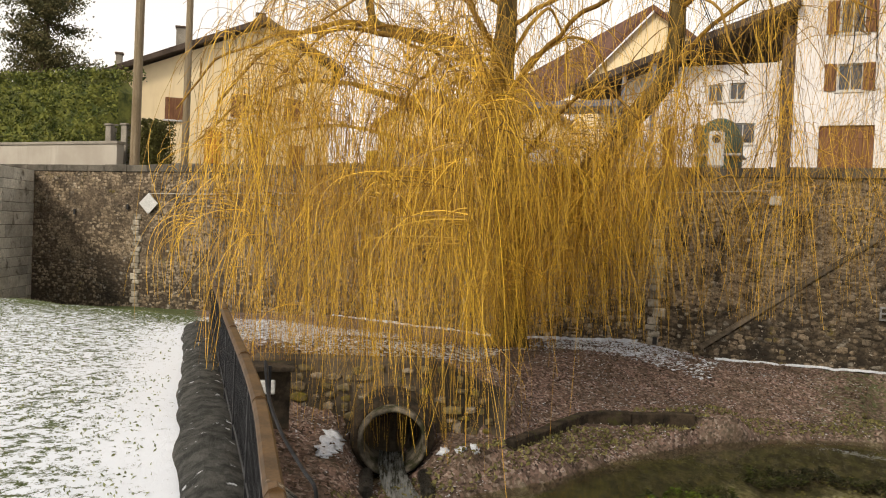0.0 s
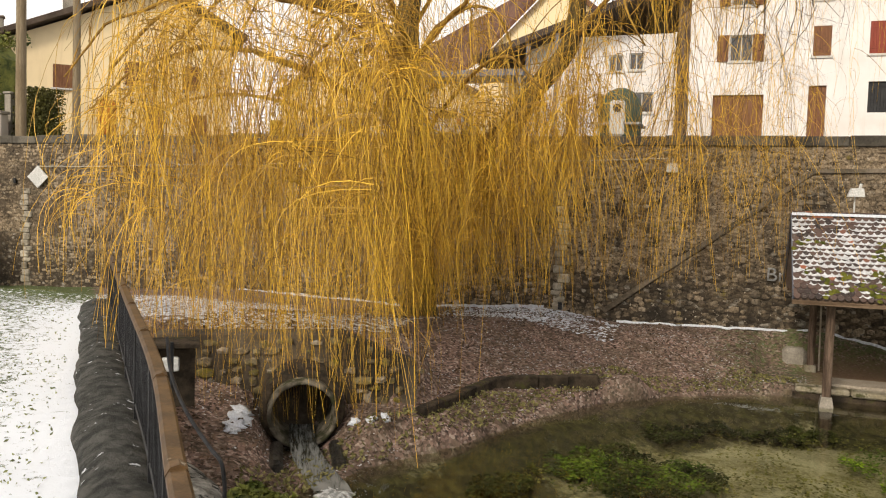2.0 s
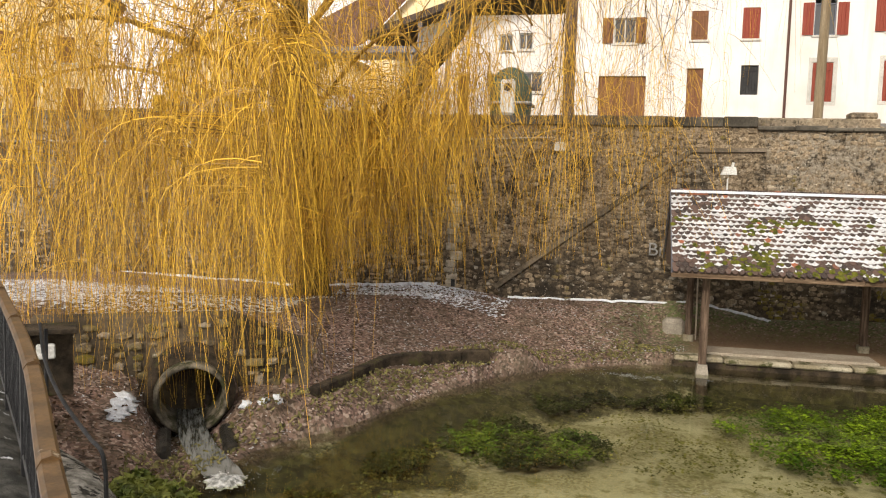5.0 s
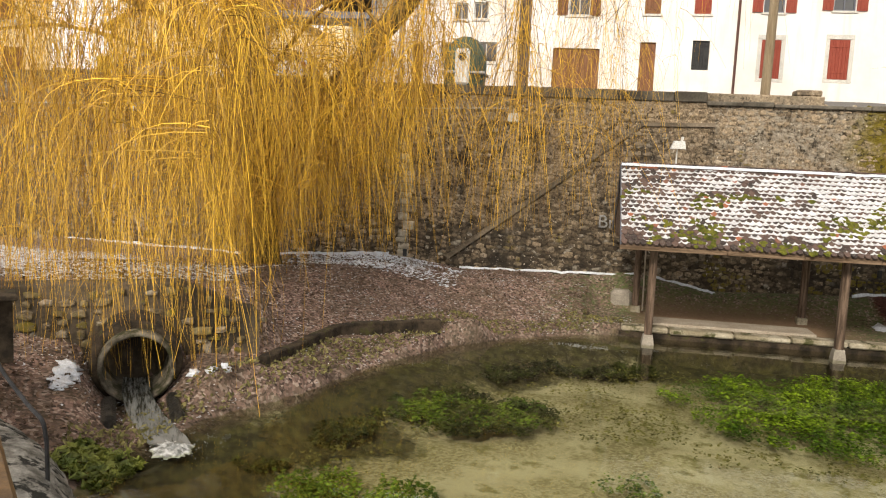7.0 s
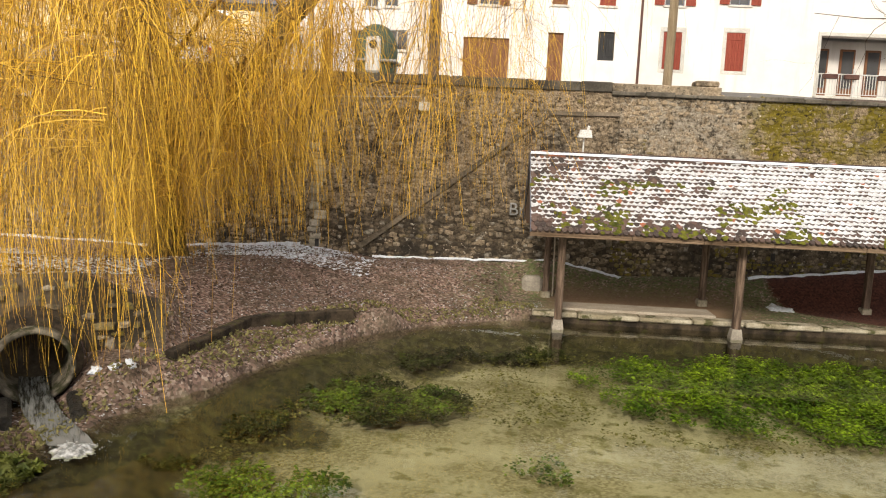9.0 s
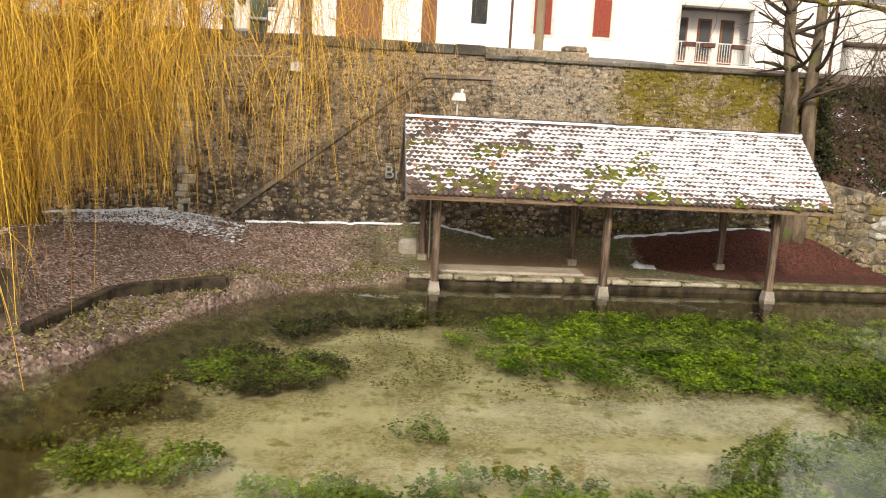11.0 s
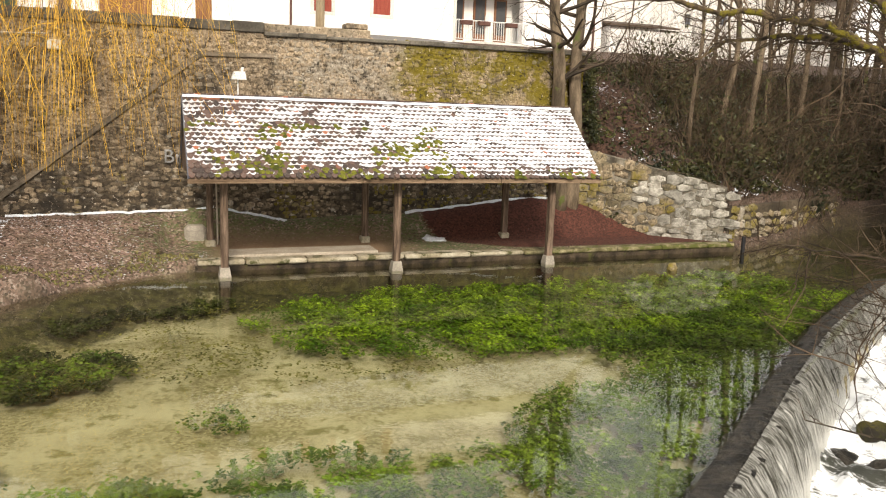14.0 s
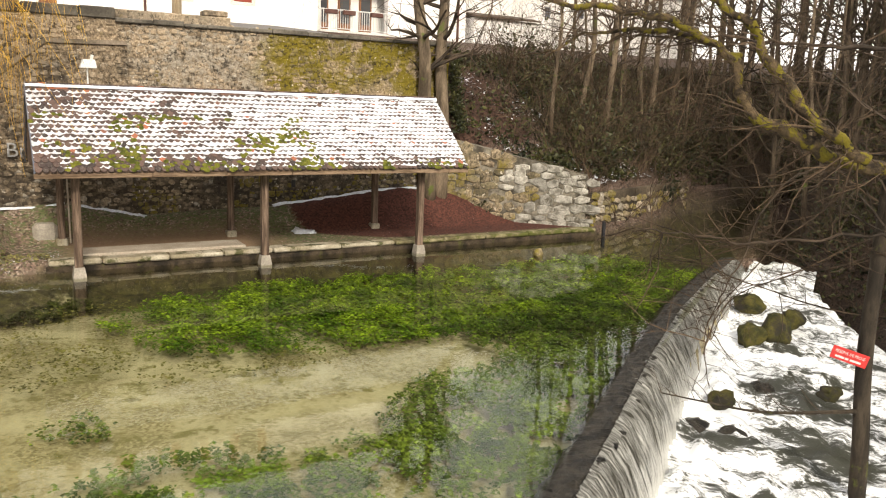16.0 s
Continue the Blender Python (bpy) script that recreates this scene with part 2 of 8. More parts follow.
def sheet_material():
    """The thin sheet over the weir: grey-white vertical streaks."""
    n = Nodes("falling_sheet")
    m = n.add("ShaderNodeMapping")
    n.put(m.inputs["Vector"], n.pos)
    m.vector_type = "TEXTURE"
    m.inputs["Rotation"].default_value = (0, 0, radians(33.7))
    m.inputs["Scale"].default_value = (1.0, 7.0, 16.0)
    f = n.noise(22, 5, 0.8, vec=m.outputs["Vector"], dist=0.15)
    xyz = n.add("ShaderNodeSeparateXYZ")
    n.put(xyz.inputs[0], n.pos)
    low = n.op("MULTIPLY", n.ramp(xyz.outputs["Z"], -0.25, -1.3), 0.30)
    col = n.mix(n.ramp(n.op("ADD", f, low), 0.42, 0.68), (0.03, 0.028, 0.02), (0.52, 0.52, 0.49))
    n.bump(f, 0.7, 0.03)
    return n.done(col, 0.3, 0.0, 0.5)


def jet_material():
    """Water shooting from the pipe: streaks along its run."""
    n = Nodes("jet")
    m = n.add("ShaderNodeMapping")
    n.put(m.inputs["Vector"], n.pos)
    m.vector_type = "TEXTURE"
    m.inputs["Rotation"].default_value = (0, 0, -1.0217)
    m.inputs["Scale"].default_value = (9.0, 1.0, 4.0)
    f = n.noise(26, 6, 0.75, vec=m.outputs["Vector"], dist=0.3)
    xyz = n.add("ShaderNodeSeparateXYZ")
    n.put(xyz.inputs[0], n.pos)
    col = n.mix(n.ramp(n.op("ADD", f, n.op("MULTIPLY", n.ramp(xyz.outputs["Z"], 0.16, 0.0), 0.22)), 0.42, 0.70), (0.03, 0.03, 0.023), (0.21, 0.215, 0.21))
    n.bump(f, 0.6, 0.02)
    return n.done(col, 0.25, 0.0, 0.5)


def roof_tile_material():
    n = Nodes("roof_tile")
    r = n.op("FRACT", n.op("ADD", n.rand(), n.island()))
    col = n.mix(r, (0.035, 0.027, 0.026), (0.12, 0.075, 0.062))
    col = n.mix(n.ramp(r, 0.95, 0.99), col, (0.30, 0.10, 0.05))
    f = n.noise(30, 6, 0.7)
    col = n.mix(n.ramp(f, 0.5, 0.7), col, (0.14, 0.13, 0.11))
    n.bump(f, 0.4, 0.01)
    return n.done(col, 0.9)


def plaster_material(name, base, stain):
    n = Nodes(name)
    g, f = n.noise(0.5, 6, 0.65), n.noise(40, 6, 0.7)
    drip = n.noise(1.4, 6, 0.65, vec=n.stretch((1.6, 1.6, 0.18)))
    col = n.mix(n.ramp(g, 0.4, 0.75), base, n.mix(0.5, base, stain))
    col = n.mix(n.op("MULTIPLY", n.ramp(drip, 0.52, 0.75), 0.55), col, stain)
    n.bump(f, 0.25, 0.01)
    return n.done(col, 0.92)


M = dict(
    ground=ground_material(),
    snow=surface("snow", (0.82, 0.86, 0.94), (0.76, 0.80, 0.88), 3, 40, 0.7, 0.4, 0.02),
    rubble=stone_material("rubble", (0.12, 0.088, 0.058), (0.50, 0.395, 0.27), 0.10),
    rubble_mossy=stone_material("rubble_mossy", (0.09, 0.075, 0.035), (0.33, 0.28, 0.16), 0.95),
    dark_rubble=stone_material("dark_rubble", (0.06, 0.048, 0.036), (0.30, 0.245, 0.18), 0.15),
    head_rubble=stone_material("head_rubble", (0.05, 0.042, 0.024), (0.26, 0.22, 0.13), 0.55),
    edging=surface("edging", (0.02, 0.015, 0.010), (0.085, 0.062, 0.04), 4, 30, 0.9, 0.7, 0.02, spots=((0.06, 0.058, 0.018), 3.0, 0.56, 0.68)),
    pipe_rim=surface("pipe_rim", (0.06, 0.05, 0.035), (0.24, 0.21, 0.16), 5, 30, 0.8, 0.6, 0.015, spots=((0.035, 0.035, 0.014), 4.0, 0.48, 0.6)),
    white_water=surface("white_water", (0.22, 0.23, 0.22), (0.80, 0.81, 0.82), 14, 40, 0.4, 0.6, 0.03),
    shore_leaf=surface("shore_leaf", (0.09, 0.12, 0.022), (0.30, 0.32, 0.07), 4, 20, 0.6, 0.1, 0.002, vary=0.7),
    weed_dark=surface("weed_dark", (0.018, 0.026, 0.006), (0.10, 0.115, 0.024), 1.6, 14, 0.7, 0.1, 0.002, vary=0.8),
    pale_rubble=stone_material("pale_rubble", (0.17, 0.155, 0.125), (0.46, 0.42, 0.35), 0.12),
    quoin=surface("quoin", (0.36, 0.32, 0.25), (0.64, 0.58, 0.48), 4.0, 20, 0.92, 0.8, 0.02, spots=((0.12, 0.10, 0.07), 5.0, 0.56, 0.68), vary=0.5),
    block=surface("block", (0.60, 0.56, 0.48), (0.80, 0.76, 0.67), 1.4, 14, 0.92, 0.8, 0.02, spots=((0.14, 0.12, 0.09), 1.8, 0.55, 0.7), vary=0.5),
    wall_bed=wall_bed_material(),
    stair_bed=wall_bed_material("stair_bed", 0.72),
    river_stone=surface("river_stone", (0.20, 0.185, 0.155), (0.48, 0.455, 0.40), 5.0, 22, 0.92, 0.8, 0.02, spots=((0.09, 0.08, 0.06), 4.0, 0.56, 0.68), vary=0.6),
    pale_mortar=surface("pale_mortar", (0.07, 0.06, 0.045), (0.27, 0.24, 0.19), 3.0, 18, 0.95, 0.6, 0.02),
    mortar=surface("mortar", (0.05, 0.04, 0.028), (0.19, 0.15, 0.105), 0.7, 18, 0.95, 0.6, 0.02),
    kerbstone=surface("kerbstone", (0.028, 0.029, 0.026), (0.11, 0.108, 0.098), 5, 22, 0.9, 1.0, 0.04, spots=((0.62, 0.64, 0.68), 6.0, 0.63, 0.68)),
    dark_coping=surface("dark_coping", (0.07, 0.062, 0.05), (0.18, 0.16, 0.13), 1.5, 20, 0.9, 0.5, 0.01),
    flank_rock=surface("flank_rock", (0.16, 0.15, 0.13), (0.46, 0.44, 0.40), 6, 20, 0.92, 1.0, 0.05, grain=(1, 1, 2.2), spots=((0.02, 0.02, 0.017), 7.0, 0.52, 0.60)),
    worn_coping=surface("worn_coping", (0.11, 0.09, 0.065), (0.27, 0.22, 0.165), 2.5, 18, 0.9, 0.7, 0.02),
    concrete=surface("concrete", (0.28, 0.25, 0.21), (0.42, 0.38, 0.32), 1.5, 30, 0.9, 0.3, 0.008),
    slab=surface("slab", (0.40, 0.34, 0.27), (0.5, 0.44, 0.36), 2.5, 30, 0.85, 0.2, 0.005),
    ledge=surface("ledge", (0.28, 0.24, 0.16), (0.52, 0.47, 0.37), 2.0, 25, 0.85, 0.5, 0.01, spots=((0.06, 0.06, 0.022), 3.5, 0.52, 0.64)),
    ledge_mossy=surface("ledge_mossy", (0.10, 0.085, 0.04), (0.30, 0.26, 0.15), 3.0, 25, 0.9, 0.6, 0.012, spots=((0.07, 0.075, 0.016), 3.5, 0.46, 0.6)),
    timber=surface("timber", (0.07, 0.045, 0.03), (0.24, 0.17, 0.125), 2.6, 16, 0.85, 0.5, 0.006, grain=(6, 6, 0.5)),
    beam=surface("beam", (0.11, 0.07, 0.042), (0.30, 0.21, 0.14), 2, 16, 0.85, 0.5, 0.006, grain=(0.5, 6, 6)),
    tile=roof_tile_material(),
    moss=surface("moss", (0.06, 0.07, 0.009), (0.19, 0.19, 0.026), 6, 60, 0.95, 0.8, 0.02),
    water=water_material("water", (0.90, 0.93, 0.78), 0.06, 2.2),
    foam=foam_material(),
    sheet=sheet_material(),
    jet=jet_material(),
    wet_stone=surface("wet_stone", (0.010, 0.009, 0.007), (0.07, 0.06, 0.046), 7, 20, 0.42, 1.0, 0.08, spec=0.4),
    boulder_moss=surface("boulder_moss", (0.03, 0.034, 0.009), (0.115, 0.10, 0.022), 4, 30, 0.9, 0.9, 0.04, spots=((0.03, 0.026, 0.02), 1.6, 0.5, 0.62)),
    dark_bark=surface("dark_bark", (0.022, 0.017, 0.012), (0.075, 0.058, 0.04), 3, 22, 0.9, 0.8, 0.02, grain=(1.5, 1.5, 0.4), spots=((0.07, 0.075, 0.018), 2.2, 0.60, 0.68)),
    twig_pale=surface("twig_pale", (0.024, 0.016, 0.010), (0.12, 0.08, 0.048), 2, 12, 0.9, 0.2, 0.004),
    thin_snow=surface("thin_snow", (0.56, 0.57, 0.60), (0.76, 0.78, 0.82), 5, 30, 0.75, 0.6, 0.012, vary=0.12),
    rail_paint=surface("rail_paint", (0.075, 0.042, 0.017), (0.15, 0.085, 0.035), 6, 40, 0.5, 0.25, 0.004, spots=((0.42, 0.38, 0.32), 9, 0.66, 0.72)),
    iron=surface("iron", (0.02, 0.02, 0.022), (0.045, 0.045, 0.05), 5, 40, 0.5, 0.3, 0.003, metal=0.3),
    willow_twig=surface("willow_twig", (0.24, 0.13, 0.025), (0.50, 0.29, 0.055), 3, 18, 0.9, 0.5, 0.01),
    willow_bark=surface("willow_bark", (0.075, 0.053, 0.02), (0.22, 0.155, 0.055), 3, 18, 0.95, 0.9, 0.03, grain=(2, 2, 0.4)),
    bark=surface("bark", (0.075, 0.056, 0.037), (0.25, 0.19, 0.13), 2, 20, 0.95, 0.8, 0.02, grain=(1.5, 1.5, 0.4), spots=((0.09, 0.11, 0.025), 2.2, 0.58, 0.68)),
    wood_bark=surface("wood_bark", (0.03, 0.022, 0.014), (0.13, 0.098, 0.065), 2, 20, 0.95, 0.8, 0.02, grain=(1.5, 1.5, 0.4), spots=((0.05, 0.055, 0.014), 2.2, 0.55, 0.66)),
    mossy_bark=surface("mossy_bark", (0.030, 0.022, 0.014), (0.17, 0.12, 0.065), 9, 40, 0.95, 1.0, 0.03, spots=((0.15, 0.125, 0.013), 7.0, 0.50, 0.56)),
    twig=surface("twig", (0.032, 0.024, 0.017), (0.10, 0.072, 0.05), 2, 12, 0.9, 0.2, 0.004),
    plaster_beige=plaster_material("plaster_beige", (0.86, 0.70, 0.45), (0.70, 0.55, 0.33)),
    plaster_white=plaster_material("plaster_white", (0.80, 0.765, 0.75), (0.62, 0.56, 0.51)),
    plaster_grey=plaster_material("plaster_grey", (0.72, 0.70, 0.68), (0.50, 0.47, 0.43)),
    plaster_old=plaster_material("plaster_old", (0.36, 0.32, 0.27), (0.52, 0.48, 0.42)),
    roof_brown=surface("roof_brown", (0.16, 0.075, 0.05), (0.26, 0.13, 0.085), 1.2, 14, 0.9, 0.6, 0.03, vary=0.5),
    roof_dark=surface("roof_dark", (0.09, 0.065, 0.05), (0.15, 0.11, 0.085), 1.2, 14, 0.9, 0.6, 0.03, vary=0.5),
    shutter_red=surface("shutter_red", (0.28, 0.05, 0.03), (0.34, 0.075, 0.045), 3, 25, 0.6, 0.3, 0.004, grain=(6, 1, 0.5)),
    shutter_brown=surface("shutter_brown", (0.20, 0.085, 0.04), (0.29, 0.14, 0.07), 3, 25, 0.7, 0.3, 0.004, grain=(6, 1, 0.5)),
    trim_white=surface("trim_white", (0.76, 0.74, 0.70), (0.66, 0.64, 0.60), 2, 30, 0.8, 0.2, 0.004),
    zinc=surface("zinc", (0.13, 0.14, 0.18), (0.2, 0.21, 0.25), 2, 20, 0.5, 0.2, 0.004, metal=0.2),
    black_trim=surface("black_trim", (0.02, 0.02, 0.022), (0.04, 0.04, 0.042), 5, 30, 0.5, 0.2, 0.003),
    drain=surface("drain", (0.10, 0.045, 0.035), (0.14, 0.07, 0.055), 5, 30, 0.6, 0.2, 0.003),
    pole_wood=surface("pole_wood", (0.24, 0.18, 0.11), (0.34, 0.27, 0.18), 2, 20, 0.9, 0.3, 0.005, grain=(4, 4, 0.3)),
    lawn_blade=surface("lawn_blade", (0.12, 0.15, 0.05), (0.34, 0.36, 0.17), 3, 20, 0.7, 0.1, 0.002, vary=0.6),
    hedge_green=surface("hedge_green", (0.055, 0.08, 0.014), (0.27, 0.28, 0.055), 2, 20, 0.6, 0.1, 0.002, vary=0.8),
    conifer=surface("conifer", (0.08, 0.085, 0.035), (0.24, 0.20, 0.085), 2, 20, 0.8, 0.1, 0.002, vary=0.7),
    cress=surface("cress", (0.065, 0.135, 0.005), (0.32, 0.46, 0.022), 1.6, 14, 0.6, 0.1, 0.002, vary=1.3),
    cress_mid=surface("cress_mid", (0.05, 0.09, 0.008), (0.20, 0.28, 0.028), 1.6, 14, 0.6, 0.1, 0.002, vary=1.3),
    cress_dark=surface("cress_dark", (0.05, 0.095, 0.008), (0.18, 0.27, 0.026), 1.6, 14, 0.6, 0.1, 0.002, vary=0.6),
    weed=surface("weed", (0.10, 0.10, 0.02), (0.22, 0.20, 0.06), 1.6, 14, 0.7, 0.1, 0.002, vary=0.8),
    ivy=surface("ivy", (0.014, 0.020, 0.007), (0.085, 0.085, 0.026), 2, 20, 0.5, 0.1, 0.002, vary=0.8),
    wet_leaf=surface("wet_leaf", (0.025, 0.018, 0.013), (0.11, 0.075, 0.055), 4, 20, 0.85, 0.1, 0.002, vary=0.9),
    dead_leaf=surface("dead_leaf", (0.07, 0.045, 0.03), (0.24, 0.16, 0.11), 4, 20, 0.85, 0.1, 0.002, vary=0.9),
    dry_grass=surface("dry_grass", (0.13, 0.12, 0.04), (0.28, 0.25, 0.10), 4, 20, 0.85, 0.1, 0.002, vary=0.8),
    white_metal=surface("white_metal", (0.76, 0.76, 0.75), (0.7, 0.7, 0.69), 3, 30, 0.5, 0.1, 0.002),
    red_sign=surface("red_sign", (0.55, 0.03, 0.03), (0.6, 0.045, 0.04), 3, 30, 0.45, 0.05, 0.002),
    orange_door=surface("orange_door", (0.62, 0.20, 0.03), (0.68, 0.25, 0.05), 3, 30, 0.6, 0.1, 0.002),
    green_bin=surface("green_bin", (0.05, 0.085, 0.06), (0.08, 0.12, 0.085), 2, 30, 0.5, 0.1, 0.002),
    car_white=surface("car_white", (0.75, 0.75, 0.75), (0.7, 0.7, 0.7), 1, 60, 0.25, 0.02, 0.001, spec=0.5),
    car_grey=surface("car_grey", (0.25, 0.26, 0.28), (0.3, 0.31, 0.33), 1, 60, 0.25, 0.02, 0.001, spec=0.5),
    tail_light=surface("tail_light", (0.5, 0.02, 0.02), (0.55, 0.03, 0.03), 3, 30, 0.3, 0.05, 0.001),
    yellow_paint=surface("yellow_paint", (0.65, 0.42, 0.04), (0.7, 0.48, 0.06), 3, 30, 0.5, 0.05, 0.001),
    lilac=surface("lilac", (0.55, 0.5, 0.72), (0.8, 0.78, 0.85), 9, 40, 0.6, 0.3, 0.004),
    paint_pale=surface("paint_pale", (0.46, 0.46, 0.46), (0.22, 0.22, 0.22), 4, 25, 0.9, 0.1, 0.002),
    cable=surface("cable", (0.6, 0.58, 0.52), (0.5, 0.48, 0.42), 4, 25, 0.7, 0.1, 0.001),
)


def willow_material():
    n = Nodes("willow_whip")
    r, z = n.island(), n.noise(0.6, 4)
    col = n.mix(n.op("POWER", r, 1.2), (0.12, 0.055, 0.007), (1.0, 0.61, 0.055))
    col = n.mix(n.op("MULTIPLY", n.ramp(z, 0.46, 0.7), 0.7), col, (0.40, 0.21, 0.02))
    return n.done(col, 0.55, 0.0, 0.4)


M["whip"] = willow_material()


def glass_material():
    n = Nodes("window_glass")
    return n.done(n.mix(n.noise(0.8, 4), (0.03, 0.032, 0.036), (0.10, 0.10, 0.105)), 0.08, 0.0, 0.6)


M["glass"] = glass_material()


# ---------------------------------------------------------------- mesh helpers
class Acc:
    """Collects vertices and faces for one mesh."""

    def __init__(self):
        self.v, self.f = [], []

    def add(self, verts, faces):
        k = len(self.v)
        self.v += [tuple(p) for p in verts]
        self.f += [tuple(i + k for i in face) for face in faces]
        return self

    def box(self, lo, hi, bevel=0.0, m=None):
        """A box from corner to corner, its edges chamfered by bevel."""
        c = [(a + b) / 2 for a, b in zip(lo, hi)]
        h = [abs(b - a) / 2 for a, b in zip(lo, hi)]
        signs = [(x, y, z) for x in (-1, 1) for y in (-1, 1) for z in (-1, 1)]
        if bevel <= 0:
            verts = [Vector((c[0] + s[0] * h[0], c[1] + s[1] * h[1], c[2] + s[2] * h[2])) for s in signs]
            faces = [(0, 1, 3, 2), (4, 6, 7, 5), (0, 4, 5, 1), (2, 3, 7, 6), (0, 2, 6, 4), (1, 5, 7, 3)]
        else:
            bevel = min(bevel, min(h) * 0.9)
            verts, ix = [], {}
            for s in signs:
                for k in range(3):
                    ix[s, k] = len(verts)
                    verts.append(Vector(tuple(c[a] + s[a] * (h[a] if a == k else h[a] - bevel) for a in range(3))))
            faces = []
            for k in range(3):
                a, b = (k + 1) % 3, (k + 2) % 3
                for sg in (-1, 1):
                    loop = []
                    for sa, sb in ((-1, -1), (1, -1), (1, 1), (-1, 1)):
                        s = [0, 0, 0]
                        s[k], s[a], s[b] = sg, sa, sb
                        loop.append(ix[tuple(s), k])
                    faces.append(tuple(loop if sg > 0 else loop[::-1]))
                for sa in (-1, 1):
                    for sb in (-1, 1):
                        p, q = [0, 0, 0], [0, 0, 0]
                        p[k], q[k] = -1, 1
                        p[a] = q[a] = sa
                        p[b] = q[b] = sb
                        p, q = tuple(p), tuple(q)
                        loop = (ix[p, a], ix[q, a], ix[q, b], ix[p, b])
                        faces.append(loop if sa * sb < 0 else loop[::-1])
            for s in signs:
                loop = (ix[s, 0], ix[s, 1], ix[s, 2])
                faces.append(loop if s[0] * s[1] * s[2] > 0 else loop[::-1])
        if m:
            verts = [m @ v for v in verts]
        return self.add(verts, faces)

    def tube(self, pts, radii, n=6, cap=True):
        pts = [Vector(p) for p in pts]
        if not hasattr(radii, "__len__"):
            radii = [radii] * len(pts)
        k = len(self.v)
        side = None
        for i, p in enumerate(pts):
            d = (pts[min(i + 1, len(pts) - 1)] - pts[max(i - 1, 0)])
            d = d.normalized() if d.length > 1e-9 else Vector((0, 0, 1))
            if side is None:
                side = d.orthogonal().normalized()
            else:
                side = side - d * side.dot(d)
                side = side.normalized() if side.length > 1e-6 else d.orthogonal().normalized()
            o = d.cross(side)
            for j in range(n):
                a = 2 * math.pi * j / n
                self.v.append(tuple(p + (side * math.cos(a) + o * math.sin(a)) * radii[i]))
        for i in range(len(pts) - 1):
            for j in range(n):
                a, b = k + i * n + j, k + i * n + (j + 1) % n
                self.f.append((a, b, b + n, a + n))
        if cap:
            self.f.append(tuple(range(k, k + n))[::-1])
            self.f.append(tuple(range(k + (len(pts) - 1) * n, k + len(pts) * n)))
        return self

    def prism(self, poly, lo, hi, axis=2):
        """A polygon in the plane across an axis, drawn out along that axis."""
        def at(p, h):
            q = list(p)
            q.insert(axis, h)
            return q
        n = len(poly)
        faces = [tuple(range(n))[::-1], tuple(range(n, 2 * n))] + [(i, (i + 1) % n, n + (i + 1) % n, n + i) for i in range(n)]
        return self.add([at(p, lo) for p in poly] + [at(p, hi) for p in poly], faces)

    def mesh(self, name, material, smooth=False, fix=True):
        me = bpy.data.meshes.new(name)
        me.from_pydata(self.v, [], self.f)
        if fix and len(self.f) < 4000:
            bm = bmesh.new()
            bm.from_mesh(me)
            bmesh.ops.recalc_face_normals(bm, faces=bm.faces)
            bm.to_mesh(me)
            bm.free()
        me.materials.append(material)
        if smooth:
            me.polygons.foreach_set("use_smooth", [True] * len(me.polygons))
        return me


def part(name, acc, material, parent=None, label="", smooth=False, kind=""):
    ob = new(name, acc.mesh(name, material, smooth) if isinstance(acc, Acc) else acc)
    if parent:
        ob.parent = parent
    return tagged(ob, label, kind=kind)


def thing(name, label, category, group="", kind="", at=(0, 0, 0)):
    ob = new(name)
    ob.empty_display_size = 0.2
    ob.location = at
    return tagged(ob, label, category, group, kind)


def lerp(a, b, t):
    return a + (b - a) * t


def step(a, b, x):
    t = min(max((x - a) / (b - a), 0.0), 1.0)
    return t * t * (3 - 2 * t)


def seg_dist(p, a, b):
    ax, ay = b[0] - a[0], b[1] - a[1]
    t = min(max(((p[0] - a[0]) * ax + (p[1] - a[1]) * ay) / (ax * ax + ay * ay), 0.0), 1.0)
    return math.hypot(p[0] - a[0] - t * ax, p[1] - a[1] - t * ay)


def inside(p, poly):
    r = False
    for (x1, y1), (x2, y2) in zip(poly, poly[1:] + poly[:1]):
        if (y1 > p[1]) != (y2 > p[1]) and p[0] < (x2 - x1) * (p[1] - y1) / (y2 - y1) + x1:
            r = not r
    return r


def smooth_path(pts, steps=6):
    """A Catmull-Rom curve through points."""
    pts = [Vector(p) for p in pts]
    q = [2 * pts[0] - pts[1]] + pts + [2 * pts[-1] - pts[-2]]
    out = []
    for i in range(1, len(q) - 2):
        for k in range(steps):
            t = k / steps
            a, b, c, d = q[i - 1], q[i], q[i + 1], q[i + 2]
            out.append(0.5 * ((2 * b) + (c - a) * t + (2 * a - 5 * b + 4 * c - d) * t * t + (3 * b - a - 3 * c + d) * t ** 3))
    return out + [pts[-1]]


def rnd(a, b):
    return random.uniform(a, b)


# ---------------------------------------------------------------- ground, water, weir
WALL_Y, WALL_TOP = 19.6, 5.2
SHORE = [(-4.0, -2.0), (-3.6, 2.0), (-4.1, 5.4), (-4.75, 7.4), (-4.6, 8.9), (-4.39, 9.7), (-3.58, 11.3), (-2.96, 13.1), (-2.04, 14.7), (-0.9, 15.7), (0.2, 16.4), (0.9, 16.72)]
POOL = SHORE + [(14.5, 16.72), (20.8, 19.2), (26.0, 20.5), (26.0, 19.4), (20.5, 17.2), (15.8, 12.9), (15.6, 12.0), (4.4, 4.3), (-2.0, -0.2), (-3.6, -2)]
WA, WB = Vector((-3.2, 0.45, 0)), Vector((15.4, 12.85, 0))
